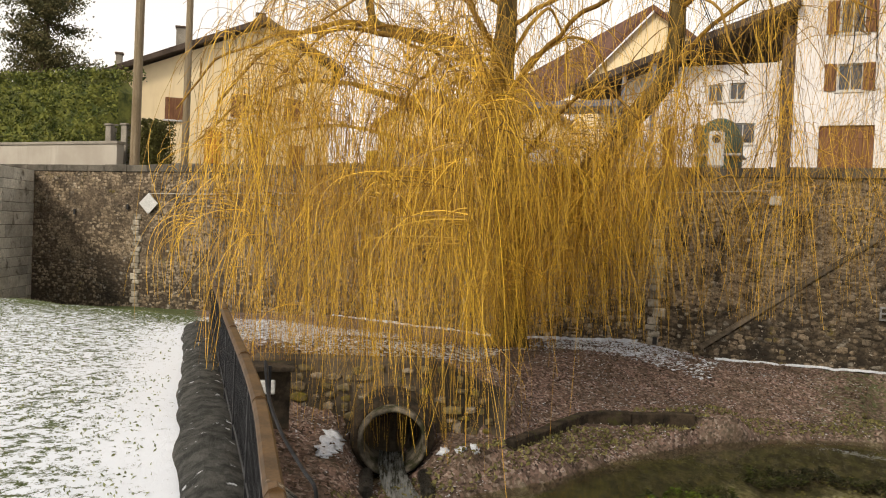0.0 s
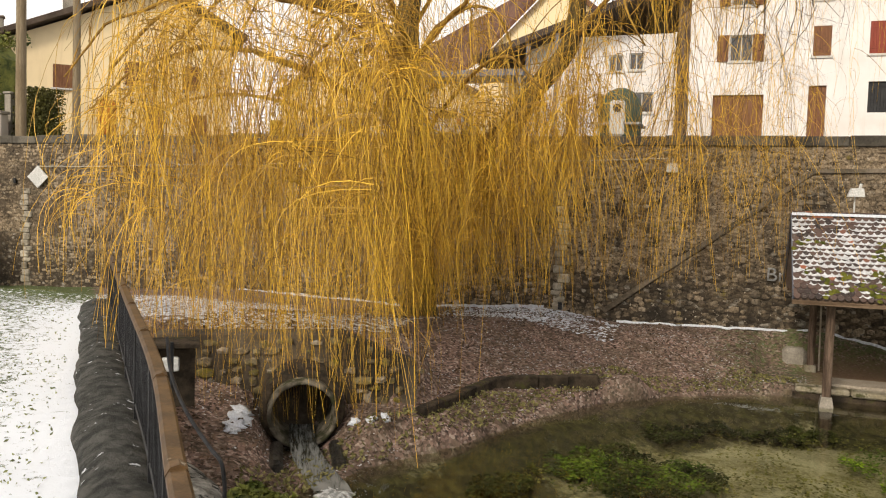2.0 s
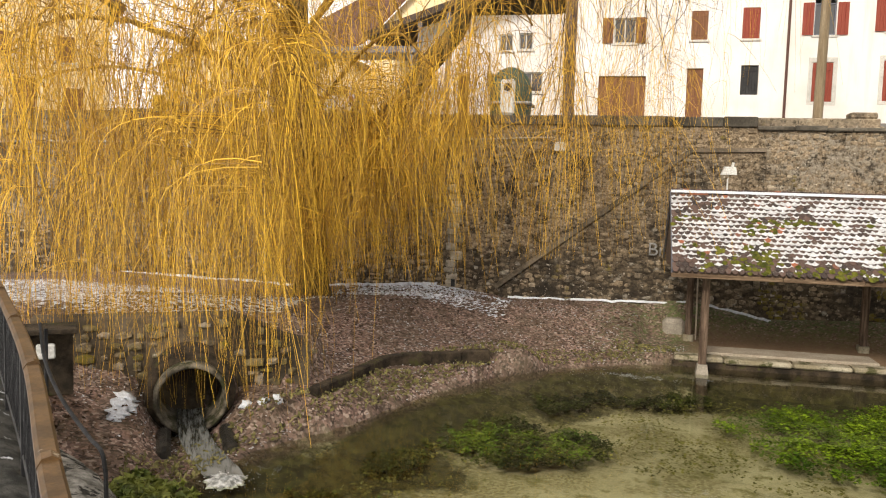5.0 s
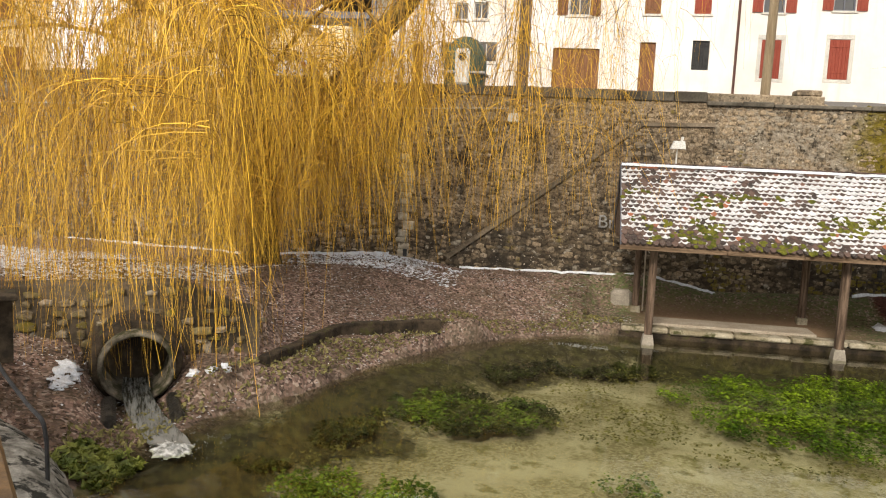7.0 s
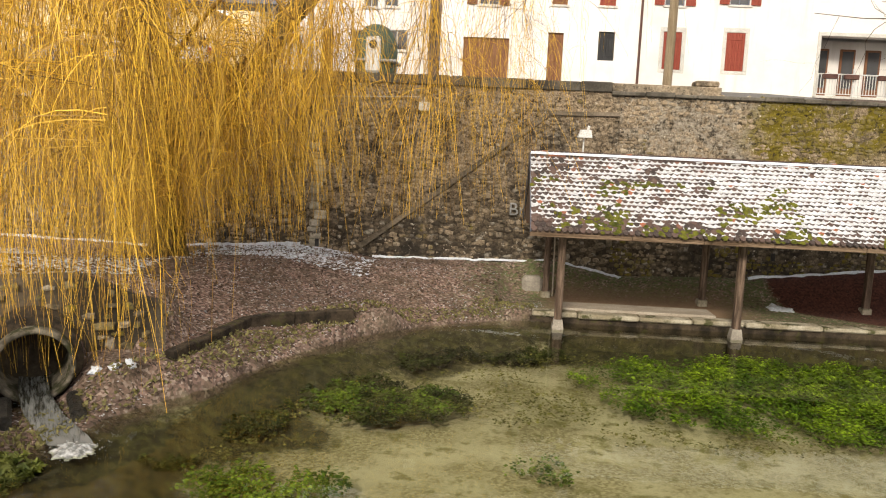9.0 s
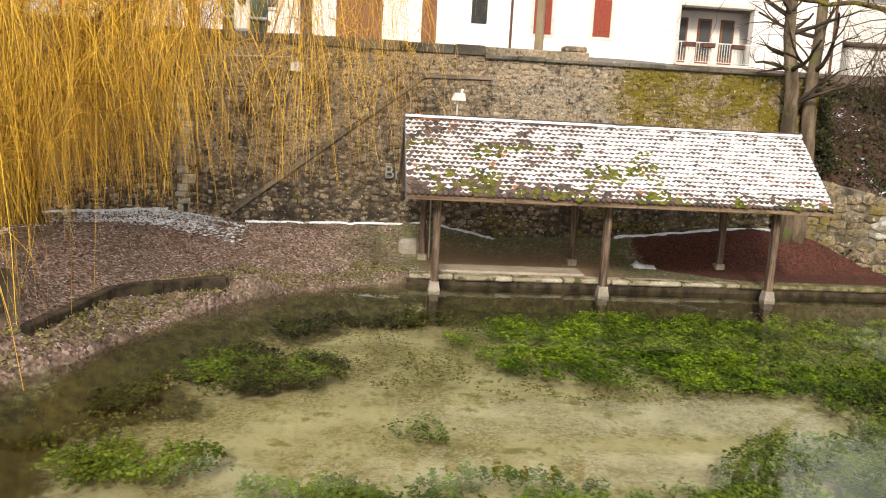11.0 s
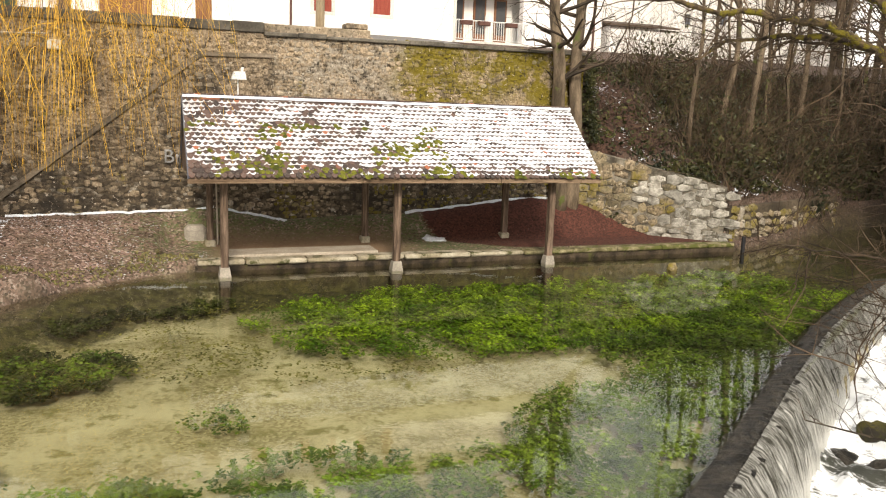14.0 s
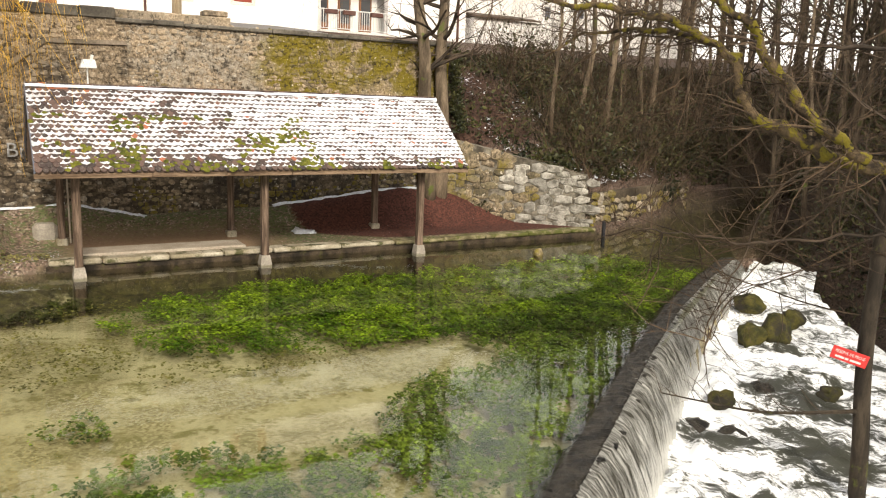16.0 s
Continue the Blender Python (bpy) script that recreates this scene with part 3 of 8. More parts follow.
WDIR = (WB - WA).normalized()
WOUT = Vector((WDIR.y, -WDIR.x, 0))
FOOT = [(-60, 0.3), (-26, 0.15), (-21, 0.45), (-13, 0.85), (-8, 0.75), (-4.3, 1.0), (-2.7, 0.8), (0.8, 0.88), (1.5, 0.98), (3.3, 0.62), (6.4, 0.72), (10, 1.1), (11.7, 0.9), (60, 0.9)]
KERB = [(-0.4, 1.0), (-2.0, 2.72), (-3.7, 4.62), (-6.45, 7.45), (-11.6, 12.75)]


EDGE, EDGE_Z = [(-4.3, 11.05), (-3.92, 13.5), (-3.72, 13.75), (-2.28, 14.62)], 0.41


def edging_side(x, y):
    """How far a place is from the stone edging, and whether it lies on its upper side."""
    d, (a, b) = min((seg_dist((x, y), a, b), (a, b)) for a, b in zip(EDGE, EDGE[1:]))
    return d, (b[0] - a[0]) * (y - a[1]) - (b[1] - a[1]) * (x - a[0]) > 0


def table(rows, x):
    for (a, p), (b, q) in zip(rows, rows[1:]):
        if x <= b:
            return lerp(p, q, max(0.0, (x - a) / (b - a)))
    return rows[-1][1]


def weir_side(x, y):
    """Metres downstream of the weir's crest line."""
    return (Vector((x, y, 0)) - WA).dot(WOUT)


def kerb_side(x, y):
    """Above zero on the lawn's side of the kerb."""
    return -(x + 2.0) * 0.722 - (y - 2.72) * 0.692


def bank_rise(x, y):
    """The wooded slope to the east, from the river wall up to the garden hedge."""
    return 1.25 + 3.45 * step(16.6, 23.4, y - min(max(0.0, x - 14.5) * 0.385, 2.4))


def shore_dist(x, y):
    return min(seg_dist((x, y), a, b) for a, b in zip(SHORE, SHORE[1:]))


def height(x, y):
    """The lie of the land, the pool's bed and the stream below the weir."""
    bumps = 0.05 * noise.noise((x * 0.7, y * 0.7, 0)) + 0.02 * noise.noise((x * 2.5, y * 2.5, 4))
    if y > 19.85 and x < 11.4:
        return 5.0 + 1.4 * step(20, 37, y) + 22 * step(60, 320, y) + 0.012 * max(0, -x - 10)
    if x >= 11.4 and y > 17.1 + min(max(0.0, x - 14.5) * 0.385, 3.0):
        low_end = 11.75 + (19.6 - y) * 1.18
        if x > low_end:
            top = 5.0 + 1.4 * step(25, 37, y) + 22 * step(60, 320, y)
            return min(bank_rise(x, y), top) + bumps if y < 24 else top
    ws = weir_side(x, y)
    if ws > 0.3 and not (x < -1.0):
        # the stream below the weir, the wooded bank beyond it
        along = (Vector((x, y, 0)) - WA).dot(WDIR)
        far = step(3.6, 7.5, ws + 0.35 * max(0, along - 18) - 0.12 * max(0, 18 - along)) * 3.2 + step(23.2, 25.0, along) * step(0.0, 2.0, ws) * 1.5
        return -1.65 + far + 1.5 * step(14, 40, ws) + bumps
    if along_far(x, y):
        return -0.5 + 3.2 * step(0.0, 3.6, far_shore(x, y)) + bumps
    if inside((x, y), POOL):
        d = shore_dist(x, y)
        return -0.08 - 0.42 * step(0, 1.6, d) + 0.3 * bumps
    if x > 0.5 and y > 16.6:
        return 0.205 + (table(FOOT, x) - 0.205) * step(18.1, 19.5, y) + 0.3 * bumps
    d = shore_dist(x, y)
    plateau = lerp(1.36, table(FOOT, x), step(12.0, 18.5, y)) if x < -3 else lerp(lerp(1.36, table(FOOT, x), step(12.0, 18.5, y)), table(FOOT, x), step(-3, 0, x))
    if kerb_side(x, y) > 0.15 and y < 14 and x < 0:
        return plateau - 0.08 + 0.5 * bumps
    # banks under the kerb and the head wall are steeper
    steep = 0.31
    z = 0.02 + steep * d
    q = Vector((x, y, 0)) - Vector((-5.66, 10.0, 0))
    side, ahead = abs(q.dot(HEAD_DIR)), q.dot(PIPE_DIR)
    if ahead > -0.7:
        z = lerp(min(z, -0.02), z, step(0.28, 0.75, side))
    if y < 12.5 and headwall_behind(x, y) > 0.1:
        z = lerp(z, max(z, plateau), step(-4.4, -5.0, x))
    e, up_side = edging_side(x, y)
    if e < 1.4:
        z = lerp(max(z, EDGE_Z - 0.02 + 0.12 * e), z, step(0.7, 1.4, e)) if up_side else lerp(EDGE_Z - lerp(0.07, 0.14, step(-4.0, -3.4, x)) - 0.1 * e, z, step(0.2, 1.0, e))
    k = 0.25
    h = min(max(0.5 + 0.5 * (plateau - z) / k, 0), 1)
    return lerp(plateau, z, h) - k * h * (1 - h) + bumps


def far_shore(x, y):
    """Metres inland of the stream's east shore, above the weir."""
    return (x - 15.6) * 0.66 - (y - 12.9) * 0.75


def along_far(x, y):
    return x > 15.6 and weir_side(x, y) <= 0.3 and far_shore(x, y) > 0


HEAD_AT, HEAD_DIR = Vector((-5.95, 10.55, 0)), Vector((0.85, 0.52, 0)).normalized()
PIPE_DIR = Vector((0.52, -0.85, 0)).normalized()


def headwall_behind(x, y):
    return -(Vector((x, y, 0)) - HEAD_AT).dot(PIPE_DIR)


def spread(*stretches):
    """Grid lines: (from, to, step) one after another."""
    out = []
    for a, b, s in stretches:
        n = max(1, round((b - a) / s))
        out += [a + (b - a) * i / n for i in range(n)]
    return out + [stretches[-1][1]]


GX = spread((-900, -120, 130), (-120, -40, 10), (-40, -27, 1.5), (-27, -12, 0.4), (-12, 20, 0.2), (20, 36, 0.8), (36, 120, 10), (120, 900, 130))
GY = spread((-900, -60, 140), (-60, -6, 6), (-6, 1, 0.7), (1, 19.8, 0.2), (19.8, 19.9, 0.1), (19.9, 26, 0.6), (26, 60, 4), (60, 320, 26), (320, 1500, 200))


def build_ground():
    verts = []
    for y in GY:
        for x in GX:
            z = height(x, y)
            verts.append((x, y, z))
    nx = len(GX)
    faces = [(j * nx + i, j * nx + i + 1, (j + 1) * nx + i + 1, (j + 1) * nx + i) for j in range(len(GY) - 1) for i in range(nx - 1)]
    me = bpy.data.meshes.new("ground")
    me.from_pydata(verts, [], faces)
    me.materials.append(M["ground"])
    me.polygons.foreach_set("use_smooth", [True] * len(faces))
    val = {k: [0.0] * len(verts) for k in ("snow", "grass", "mulch", "bed", "road", "earth", "dark_weed_litter")}
    for i, (x, y, z) in enumerate(verts):
        snow = grass = mulch = bed = road = earth = dark_weed_litter = 0.0
        if y > 19.85 and x < 11.4:
            road = 1.0 if y < 60 else 0.0
            grass = 0.5
        elif inside((x, y), POOL) and weir_side(x, y) < 0.3:
            bed = step(0.0, 0.25, shore_dist(x, y)) if x < 1.5 else 1.0
            dark_weed_litter = (step(2.4, 0.4, shore_dist(x, y)) * step(6.0, 8.5, y) + 0.7 * noise.noise((x * 0.9, y * 0.9, 13))) if x < 1.5 else max(step(14.4, 16.0, y), step(13.0, 14.5, x))
            grass = 0.2
        elif x >= 11.4 and y > 16.9 and x > 11.5 + (19.6 - y) * 1.18:
            snow, grass = 0.06, 0.22
            # darker brown litter colour over the whole slope
            dark_weed_litter = 0.9
            mulch = 0.75 * step(15.5, 13.5, x) * step(18.6, 19.6, y)
        elif kerb_side(x, y) > 0.1 and x < 0:
            k = kerb_side(x, y)
            edge = step(1.6, 0.5, k)
            snow = lerp(0.57, 0.18, step(10.0, 17.0, y)) * (0.6 + 0.4 * step(28, 20, -x)) + 0.30 * edge * step(14, 11, y)
            grass = 0.75
        else:
            snow = 0.08
            if y > 11 and x < -6:
                snow = 0.42 * step(10.5, 12, y) * step(18.5, 16.5, y) + 0.1
            if x > -6.8 and x < -2.6 and y > 17.2:
                snow = 0.56 * step(-6.8, -5.6, x) * step(-2.6, -3.6, x)
            grass = 0.12 + 0.12 * step(-5.0, -2.0, x) * step(13.5, 16.0, y) + 0.22 * step(-2.4, 0.6, x) * step(15.0, 17.2, y)
            if 1.0 < x < 14.8 and y > 16.6:
                grass, snow = 0.52, 0.0
                earth = 0.85 * step(1.2, 2.0, x) * step(6.6, 5.0, x) * step(19.2, 18.2, y) * step(16.9, 17.1, y)
                dark_weed_litter = step(17.05, 16.85, y)
                if x > 6.3:
                    mulch = 1.1 * step(-0.3, 0.5, (y - 17.0) - 1.6 * step(9.0, 6.0, x)) * step(6.2, 7.4, x)
            if weir_side(x, y) > 0.3:
                # darkest litter colour, below the weir and on the bank beyond
                grass, snow, dark_weed_litter = 0.30, 0.02, 1.3
        for k, v in (("snow", snow), ("grass", grass), ("mulch", mulch), ("bed", bed), ("road", road), ("earth", earth), ("dark_weed_litter", dark_weed_litter)):
            val[k][i] = v
    for k, v in val.items():
        me.attributes.new(k, "FLOAT", "POINT").data.foreach_set("value", v)
    return tagged(new("ground", me), "grass, leaf litter and gravel partly covered by thin snow", "ground", kind="structure")


ground = build_ground()

# the pool's surface, upstream of the weir
acc = Acc()
wl = [WA + WDIR * s + WOUT * -0.02 for s in (0, 22.3)]
acc.add([(-7, -1.5, 0), (wl[0].x, wl[0].y, 0), (wl[1].x, wl[1].y, 0), (26, 13.0, 0), (26, 20.6, 0), (14.6, 20.6, 0), (14.6, 17.6, 0), (-7, 17.6, 0)], [(0, 1, 2, 3, 4, 5, 6, 7)])
water = part("water", acc, M["water"], label="clear shallow pool water with faint ripples")
tagged(water, category="water", kind="structure")
water.visible_shadow = False


BOW = [(0, 0.0), (9, -0.02), (11, -0.14), (14, -0.34), (17, -0.46), (19.5, -0.40), (22.6, -0.22)]


def build_weir():
    weir = thing("weir", "low stone weir with water spilling over its crest", "weir", kind="structure")
    n = 420
    crest, sheet = Acc(), Acc()
    prof = [(-0.12, -0.6), (-0.10, -0.05), (-0.02, 0.01), (0.06, 0.02), (0.14, 0.03), (0.22, 0.02), (0.28, -0.01), (0.34, -0.06), (0.36, -1.6)]
    for acc, pr, off in ((crest, prof, 0.0), (sheet, [(0.25, 0.012), (0.33, -0.02), (0.40, -0.08), (0.50, -0.22), (0.60, -0.42), (0.69, -0.68), (0.76, -1.05)], 0.012)):
        vs, fs = [], []
        for i in range(n + 1):
            p = WA + WDIR * (22.6 * i / n) + WOUT * table(BOW, 22.6 * i / n)
            for j, (o, z) in enumerate(pr):
                w = (0.07 if acc is crest else 0.02) * noise.noise((i * 0.31, j * 0.8, off * 99)) + (0.05 if acc is crest else 0.02) * noise.noise((i * 0.9, j * 1.3, 7)) + off
                q = p + WOUT * (o + w)
                vs.append((q.x, q.y, z + 0.6 * w))
        m = len(pr)
        fs = [(i * m + j, (i + 1) * m + j, (i + 1) * m + j + 1, i * m + j + 1) for i in range(n) for j in range(m - 1)]
        acc.add(vs, fs)
    part("crest", crest, M["wet_stone"], weir, "dark wet stone crest", smooth=True)
    part("water_sheet", sheet, M["sheet"], weir, "thin grey-white sheet of falling water", smooth=True)
    return weir


build_weir()


def build_rapids():
    """Broken white water below the weir."""
    acc = Acc()
    na, nb = 170, 80
    for i in range(na + 1):
        for j in range(nb + 1):
            s, o = 3 + 21.3 * i / na, 0.55 + table(BOW, 3 + 21.3 * i / na) + lerp(6.5, 1.5, step(15.5, 22.5, 3 + 21.3 * i / na)) * (j / nb) ** 1.2
            p = WA + WDIR * s + WOUT * o
            turb = math.exp(-o * 0.35)
            z = -0.86 - 0.05 * o - 0.10 * step(1.0, 4.0, o) + 0.26 * turb * noise.noise((p.x * 1.5, p.y * 1.5, 0)) + 0.14 * noise.noise((p.x * 4, p.y * 4, 3)) + 0.03 * noise.noise((p.x * 10, p.y * 10, 3)) + 0.18 * step(14, 19, s) * step(5, 1, o) + 0.40 * step(18.5, 22.5, s) * step(4.5, 1.5, o)
            acc.v.append((p.x, p.y, z))
    m = nb + 1
    acc.f += [(i * m + j, (i + 1) * m + j, (i + 1) * m + j + 1, i * m + j + 1) for i in range(na) for j in range(nb)]
    ob = part("rapids", acc, M["foam"], label="white foaming stream below the weir", smooth=True)
    froth = []
    for i in range(na + 1):
        for j in range(nb + 1):
            o = 6.5 * (j / nb) ** 1.2
            calm = step(3.0, 5.5, o) * step(13.5, 9.0, 3 + 21.3 * i / na)
            p = acc.v[i * m + j]
            calm += 0.8 * sum(math.exp(-((p[0] - cx) ** 2 + (p[1] - cy) ** 2) / cr ** 2) for cx, cy, cr in ((11.2, 7.6, 0.9), (9.7, 6.4, 0.8), (8.6, 7.2, 0.5), (7.6, 5.6, 0.6)))
            froth.append(0.10 - 0.24 * calm - 0.07 * step(0.6, 2.5, o))
    ob.data.attributes.new("froth", "FLOAT", "POINT").data.foreach_set("value", froth)
    tagged(ob, category="water", kind="structure")


build_rapids()


# ---------------------------------------------------------------- walls
def stone_piece(acc, cx, cz, w, h, depth, y, seed):
    """One rubble stone standing proud of a wall that faces -y: an uneven six-sided face with sloped flanks."""
    r = random.Random(seed)
    n = 6
    back, front = [], []
    for k in range(n):
        a = 2 * math.pi * (k + 0.5) / n + r.uniform(-0.36, 0.36)
        ex, ez = math.cos(a), math.sin(a)
        sq = 1 / max(abs(ex), abs(ez)) ** 0.62
        px, pz = cx + ex * sq * w / 2, cz + ez * sq * h / 2
        back.append((px, y, pz))
        front.append((cx + (px - cx) * 0.80, y - depth * r.uniform(0.7, 1.15), cz + (pz - cz) * 0.78))
    mid = (cx, y - depth * 1.2, cz)
    faces = [(k, (k + 1) % n, n + (k + 1) % n, n + k) for k in range(n)] + [(n + k, n + (k + 1) % n, 2 * n) for k in range(n)]
    acc.add(back + front + [mid], faces)


def rubble(x0, x1, zlo, zhi, size=0.15, seed=1):
    """Places of rubble stones in rough courses: x, z, width, height."""
    r = random.Random(seed)
    z = zlo
    while z < zhi:
        h = size * r.uniform(0.5, 1.0)
        x = x0
        while x < x1:
            w = size * r.uniform(0.7, 1.7)
            hh = h * r.uniform(0.7, 1.2)
            yield x + w / 2, z + h / 2 + r.uniform(-0.22, 0.22) * h, w * r.uniform(0.8, 1.05), hh
            x += w
        z += h * 0.98


def build_north_wall():
    wall = thing("wall_north", "tall old rubble retaining wall, dark and lichen-stained", "wall", kind="structure")
    core = Acc()
    core.box((-60, WALL_Y, -0.6), (11.4, WALL_Y + 0.55, 4.96))
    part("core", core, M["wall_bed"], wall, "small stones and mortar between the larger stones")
    cope = Acc()
    x = -60.0
    while x < 2.9:
        w = rnd(0.7, 1.3)
        cope.box((x, WALL_Y - 0.06, 4.965), (min(x + w - 0.012, 2.9), WALL_Y + 0.6, 5.2 + rnd(-0.015, 0.015)), 0.02)
        x += w
    part("coping", cope, M["dark_coping"], wall, "grey stone coping", kind="stuff")
    par = Acc()
    par.box((2.9, WALL_Y + 0.02, 4.965), (5.45, WALL_Y + 0.55, 5.19), 0.02)
    par.box((4.85, WALL_Y + 0.05, 5.192), (5.4, WALL_Y + 0.5, 5.33), 0.03)
    part("parapet_end", par, M["dark_rubble"], wall, "low dark parapet end with a square block")
    x = 2.9
    cop2 = Acc()
    while x < 11.4:
        w = rnd(0.5, 1.0)
        cop2.box((x, WALL_Y - 0.09, 4.9), (min(x + w - 0.01, 11.4), WALL_Y + 0.01, 5.0 + rnd(-0.02, 0.02)), 0.02)
        x += w
    part("lower_coping", cop2, M["dark_coping"], wall, "weathered lower coping", kind="stuff")
    rest, mossy, made = Acc(), Acc(), 0
    for i, (x, z, w, h) in enumerate(rubble(-30, 11.3, 0.0, 4.9, 0.135)):
        if z < table(FOOT, x) - 0.15 or stair_covers(x, z):
            continue
        if random.random() < 0.45 or noise.noise((x * 0.7, z * 0.9, 21)) < -0.12:
            continue
        dep = 0.010 + 0.022 * random.random()
        moss = x > 6.2 + 1.2 * noise.noise((x, z, 0)) and (z > 3.4 + (10 - x) * 0.15 or x > 8.4) or (z < 1.6 and 3.0 < x < 9.5 and noise.noise((x * 0.8, z, 5)) > -0.15)
        if -4.6 < x < -0.2 and 1.0 < z < 4.2 and made < 300:
            one = Acc()
            stone_piece(one, 0, 0, w, h, dep, 0, i)
            ob = part("stone", one, M["rubble"], wall)
            ob.location = (x, WALL_Y + 0.004, z)
            made += 1
        else:
            stone_piece(mossy if moss else rest, x, z, w, h, dep, WALL_Y + 0.004, i)
    part("stonework", rest, M["rubble"], wall, "rough grey-brown rubble stones", kind="stuff")
    part("mossy_stonework", mossy, M["rubble_mossy"], wall, "stones under yellow-green moss", kind="stuff")
    # pale quoins of a blocked corner, and another further west
    for cx, z0, z1 in ((-4.02, 0.95, 3.5), (-21.2, 0.35, 3.4)):
        z = z0
        while z < z1:
            h = rnd(0.14, 0.24)
            q = Acc()
            w = rnd(0.22, 0.4)
            q.box((-w / 2, -0.07, -h / 2), (w / 2, 0.05, h / 2 - 0.012), 0.025)
            ob = part("quoin", q, M["quoin"], wall, "pale quoin stone")
            ob.location = (cx + rnd(-0.08, 0.08), WALL_Y, z + h / 2)
            z += h
    # drain holes
    for x, z in ((-2.98, 2.78), (-1.8, 2.77), (-24.2, 3.55), (-21.62, 3.78), (-4.0, 1.06), (6.96, 1.27), (-5.2, 1.15), (-6.3, 1.1), (-8.9, 2.75), (-5.6, 2.75)):
        h = Acc()
        h.box((x - 0.05, WALL_Y - 0.085, z - 0.09), (x + 0.05, WALL_Y - 0.06, z + 0.09), 0.004)
        part("drain_hole", h, M["black_trim"], wall, "dark drain hole")
    return wall


def stair_top(x):
    """Top of the old ramp that climbs along the wall."""
    if x < -2.85 or x > 3.2:
        return 0.0
    return 1.05 + (x + 2.85) * (4.42 - 1.05) / 4.35 if x < 1.5 else 4.42 + 0.04 * (x - 1.5)


def stair_covers(x, z):
    return -2.7 < x < 3.0 and z < stair_top(x) - 0.05


def build_ramp():
    """A filled stair against the wall: dark stones under a thin pale slanting coping."""
    ramp = thing("stair_wall", "dark stone flank of a stair along the wall", "stairs", kind="structure")
    face = WALL_Y - 0.16
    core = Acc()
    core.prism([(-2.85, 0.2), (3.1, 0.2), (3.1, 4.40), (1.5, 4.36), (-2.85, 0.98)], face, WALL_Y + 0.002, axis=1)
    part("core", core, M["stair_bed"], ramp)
    stones = Acc()
    for i, (x, z, w, h) in enumerate(rubble(-2.8, 3.05, 0.55, 4.4, 0.16, 7)):
        if random.random() < 0.4 and z + h / 2 < stair_top(x) - 0.06 and z > table(FOOT, x) - 0.2:
            stone_piece(stones, x, z, w, h, 0.028, face + 0.004, 5000 + i)
    part("stonework", stones, M["dark_rubble"], ramp, "dark rubble stones", kind="stuff")
    cope = Acc()
    cope.prism([(-2.9, 0.98), (1.5, 4.37), (3.1, 4.41), (3.1, 4.50), (1.46, 4.46), (-2.96, 1.08)], face - 0.05, WALL_Y - 0.02, axis=1)
    part("coping", cope, M["worn_coping"], ramp, "thin worn slanting coping")


build_north_wall()
build_ramp()


def snow_line(pts, width, thick, name="snow_strip"):
    """A strip of lying snow along a path, uneven in width."""
    acc, path = Acc(), smooth_path(pts, 14)
    for i, p in enumerate(path):
        w = width * max(0.02, 0.34 + 1.5 * noise.noise((i * 0.31, p.x, 1)))
        t = thick * (0.7 + 0.6 * abs(noise.noise((i * 0.3, p.y, 9))))
        for dy, dz in ((-w, -0.03), (-w * 0.8, t * 0.7), (-w * 0.2, t), (0.02, t * 0.7)):
            acc.v.append((p.x, p.y + dy + 0.04 * noise.noise((p.x * 2.1, 0, 0)), p.z + dz + 0.05 * noise.noise((p.x * 1.3, 4, 0)) - 0.05 * max(0.0, noise.noise((p.x * 3.7, 8, 0)))))
    acc.f += [(i * 4 + j, (i + 1) * 4 + j, (i + 1) * 4 + j + 1, i * 4 + j + 1) for i in range(len(path) - 1) for j in range(3)]
    ob = part(name, acc, M["snow"], label="thin strip of white snow at the wall's foot", smooth=True)
    return tagged(ob, category="snow", kind="stuff")


for a, b, w, t in ((-13.2, -8.2, 0.10, 0.05), (-7.3, -4.4, 0.28, 0.06), (-2.6, 1.7, 0.12, 0.022), (1.9, 3.4, 0.10, 0.03), (6.4, 11.4, 0.10, 0.04)):
    snow_line([(a + (b - a) * k / 5, WALL_Y - (0.22 if a > -3 and b < 4 else 0.06), table(FOOT, a + (b - a) * k / 5) + 0.02) for k in range(6)], w, t)


# ---------------------------------------------------------------- kerb wall and railing beside the lawn
def kerb_frames(n=44):
    path = smooth_path([(x, y, 0) for x, y in KERB], 12)
    lens = [0.0]
    for a, b in zip(path, path[1:]):
        lens.append(lens[-1] + (b - a).length)
    out, k = [], 0
    for i in range(n + 1):
        s = lens[-1] * i / n
        while k < len(path) - 2 and lens[k + 1] < s:
            k += 1
        p = path[k].lerp(path[k + 1], (s - lens[k]) / max(lens[k + 1] - lens[k], 1e-6))
        d = (path[k + 1] - path[k]).normalized()
        out.append((p, d, Vector((-d.y, d.x, 0))))
    return out


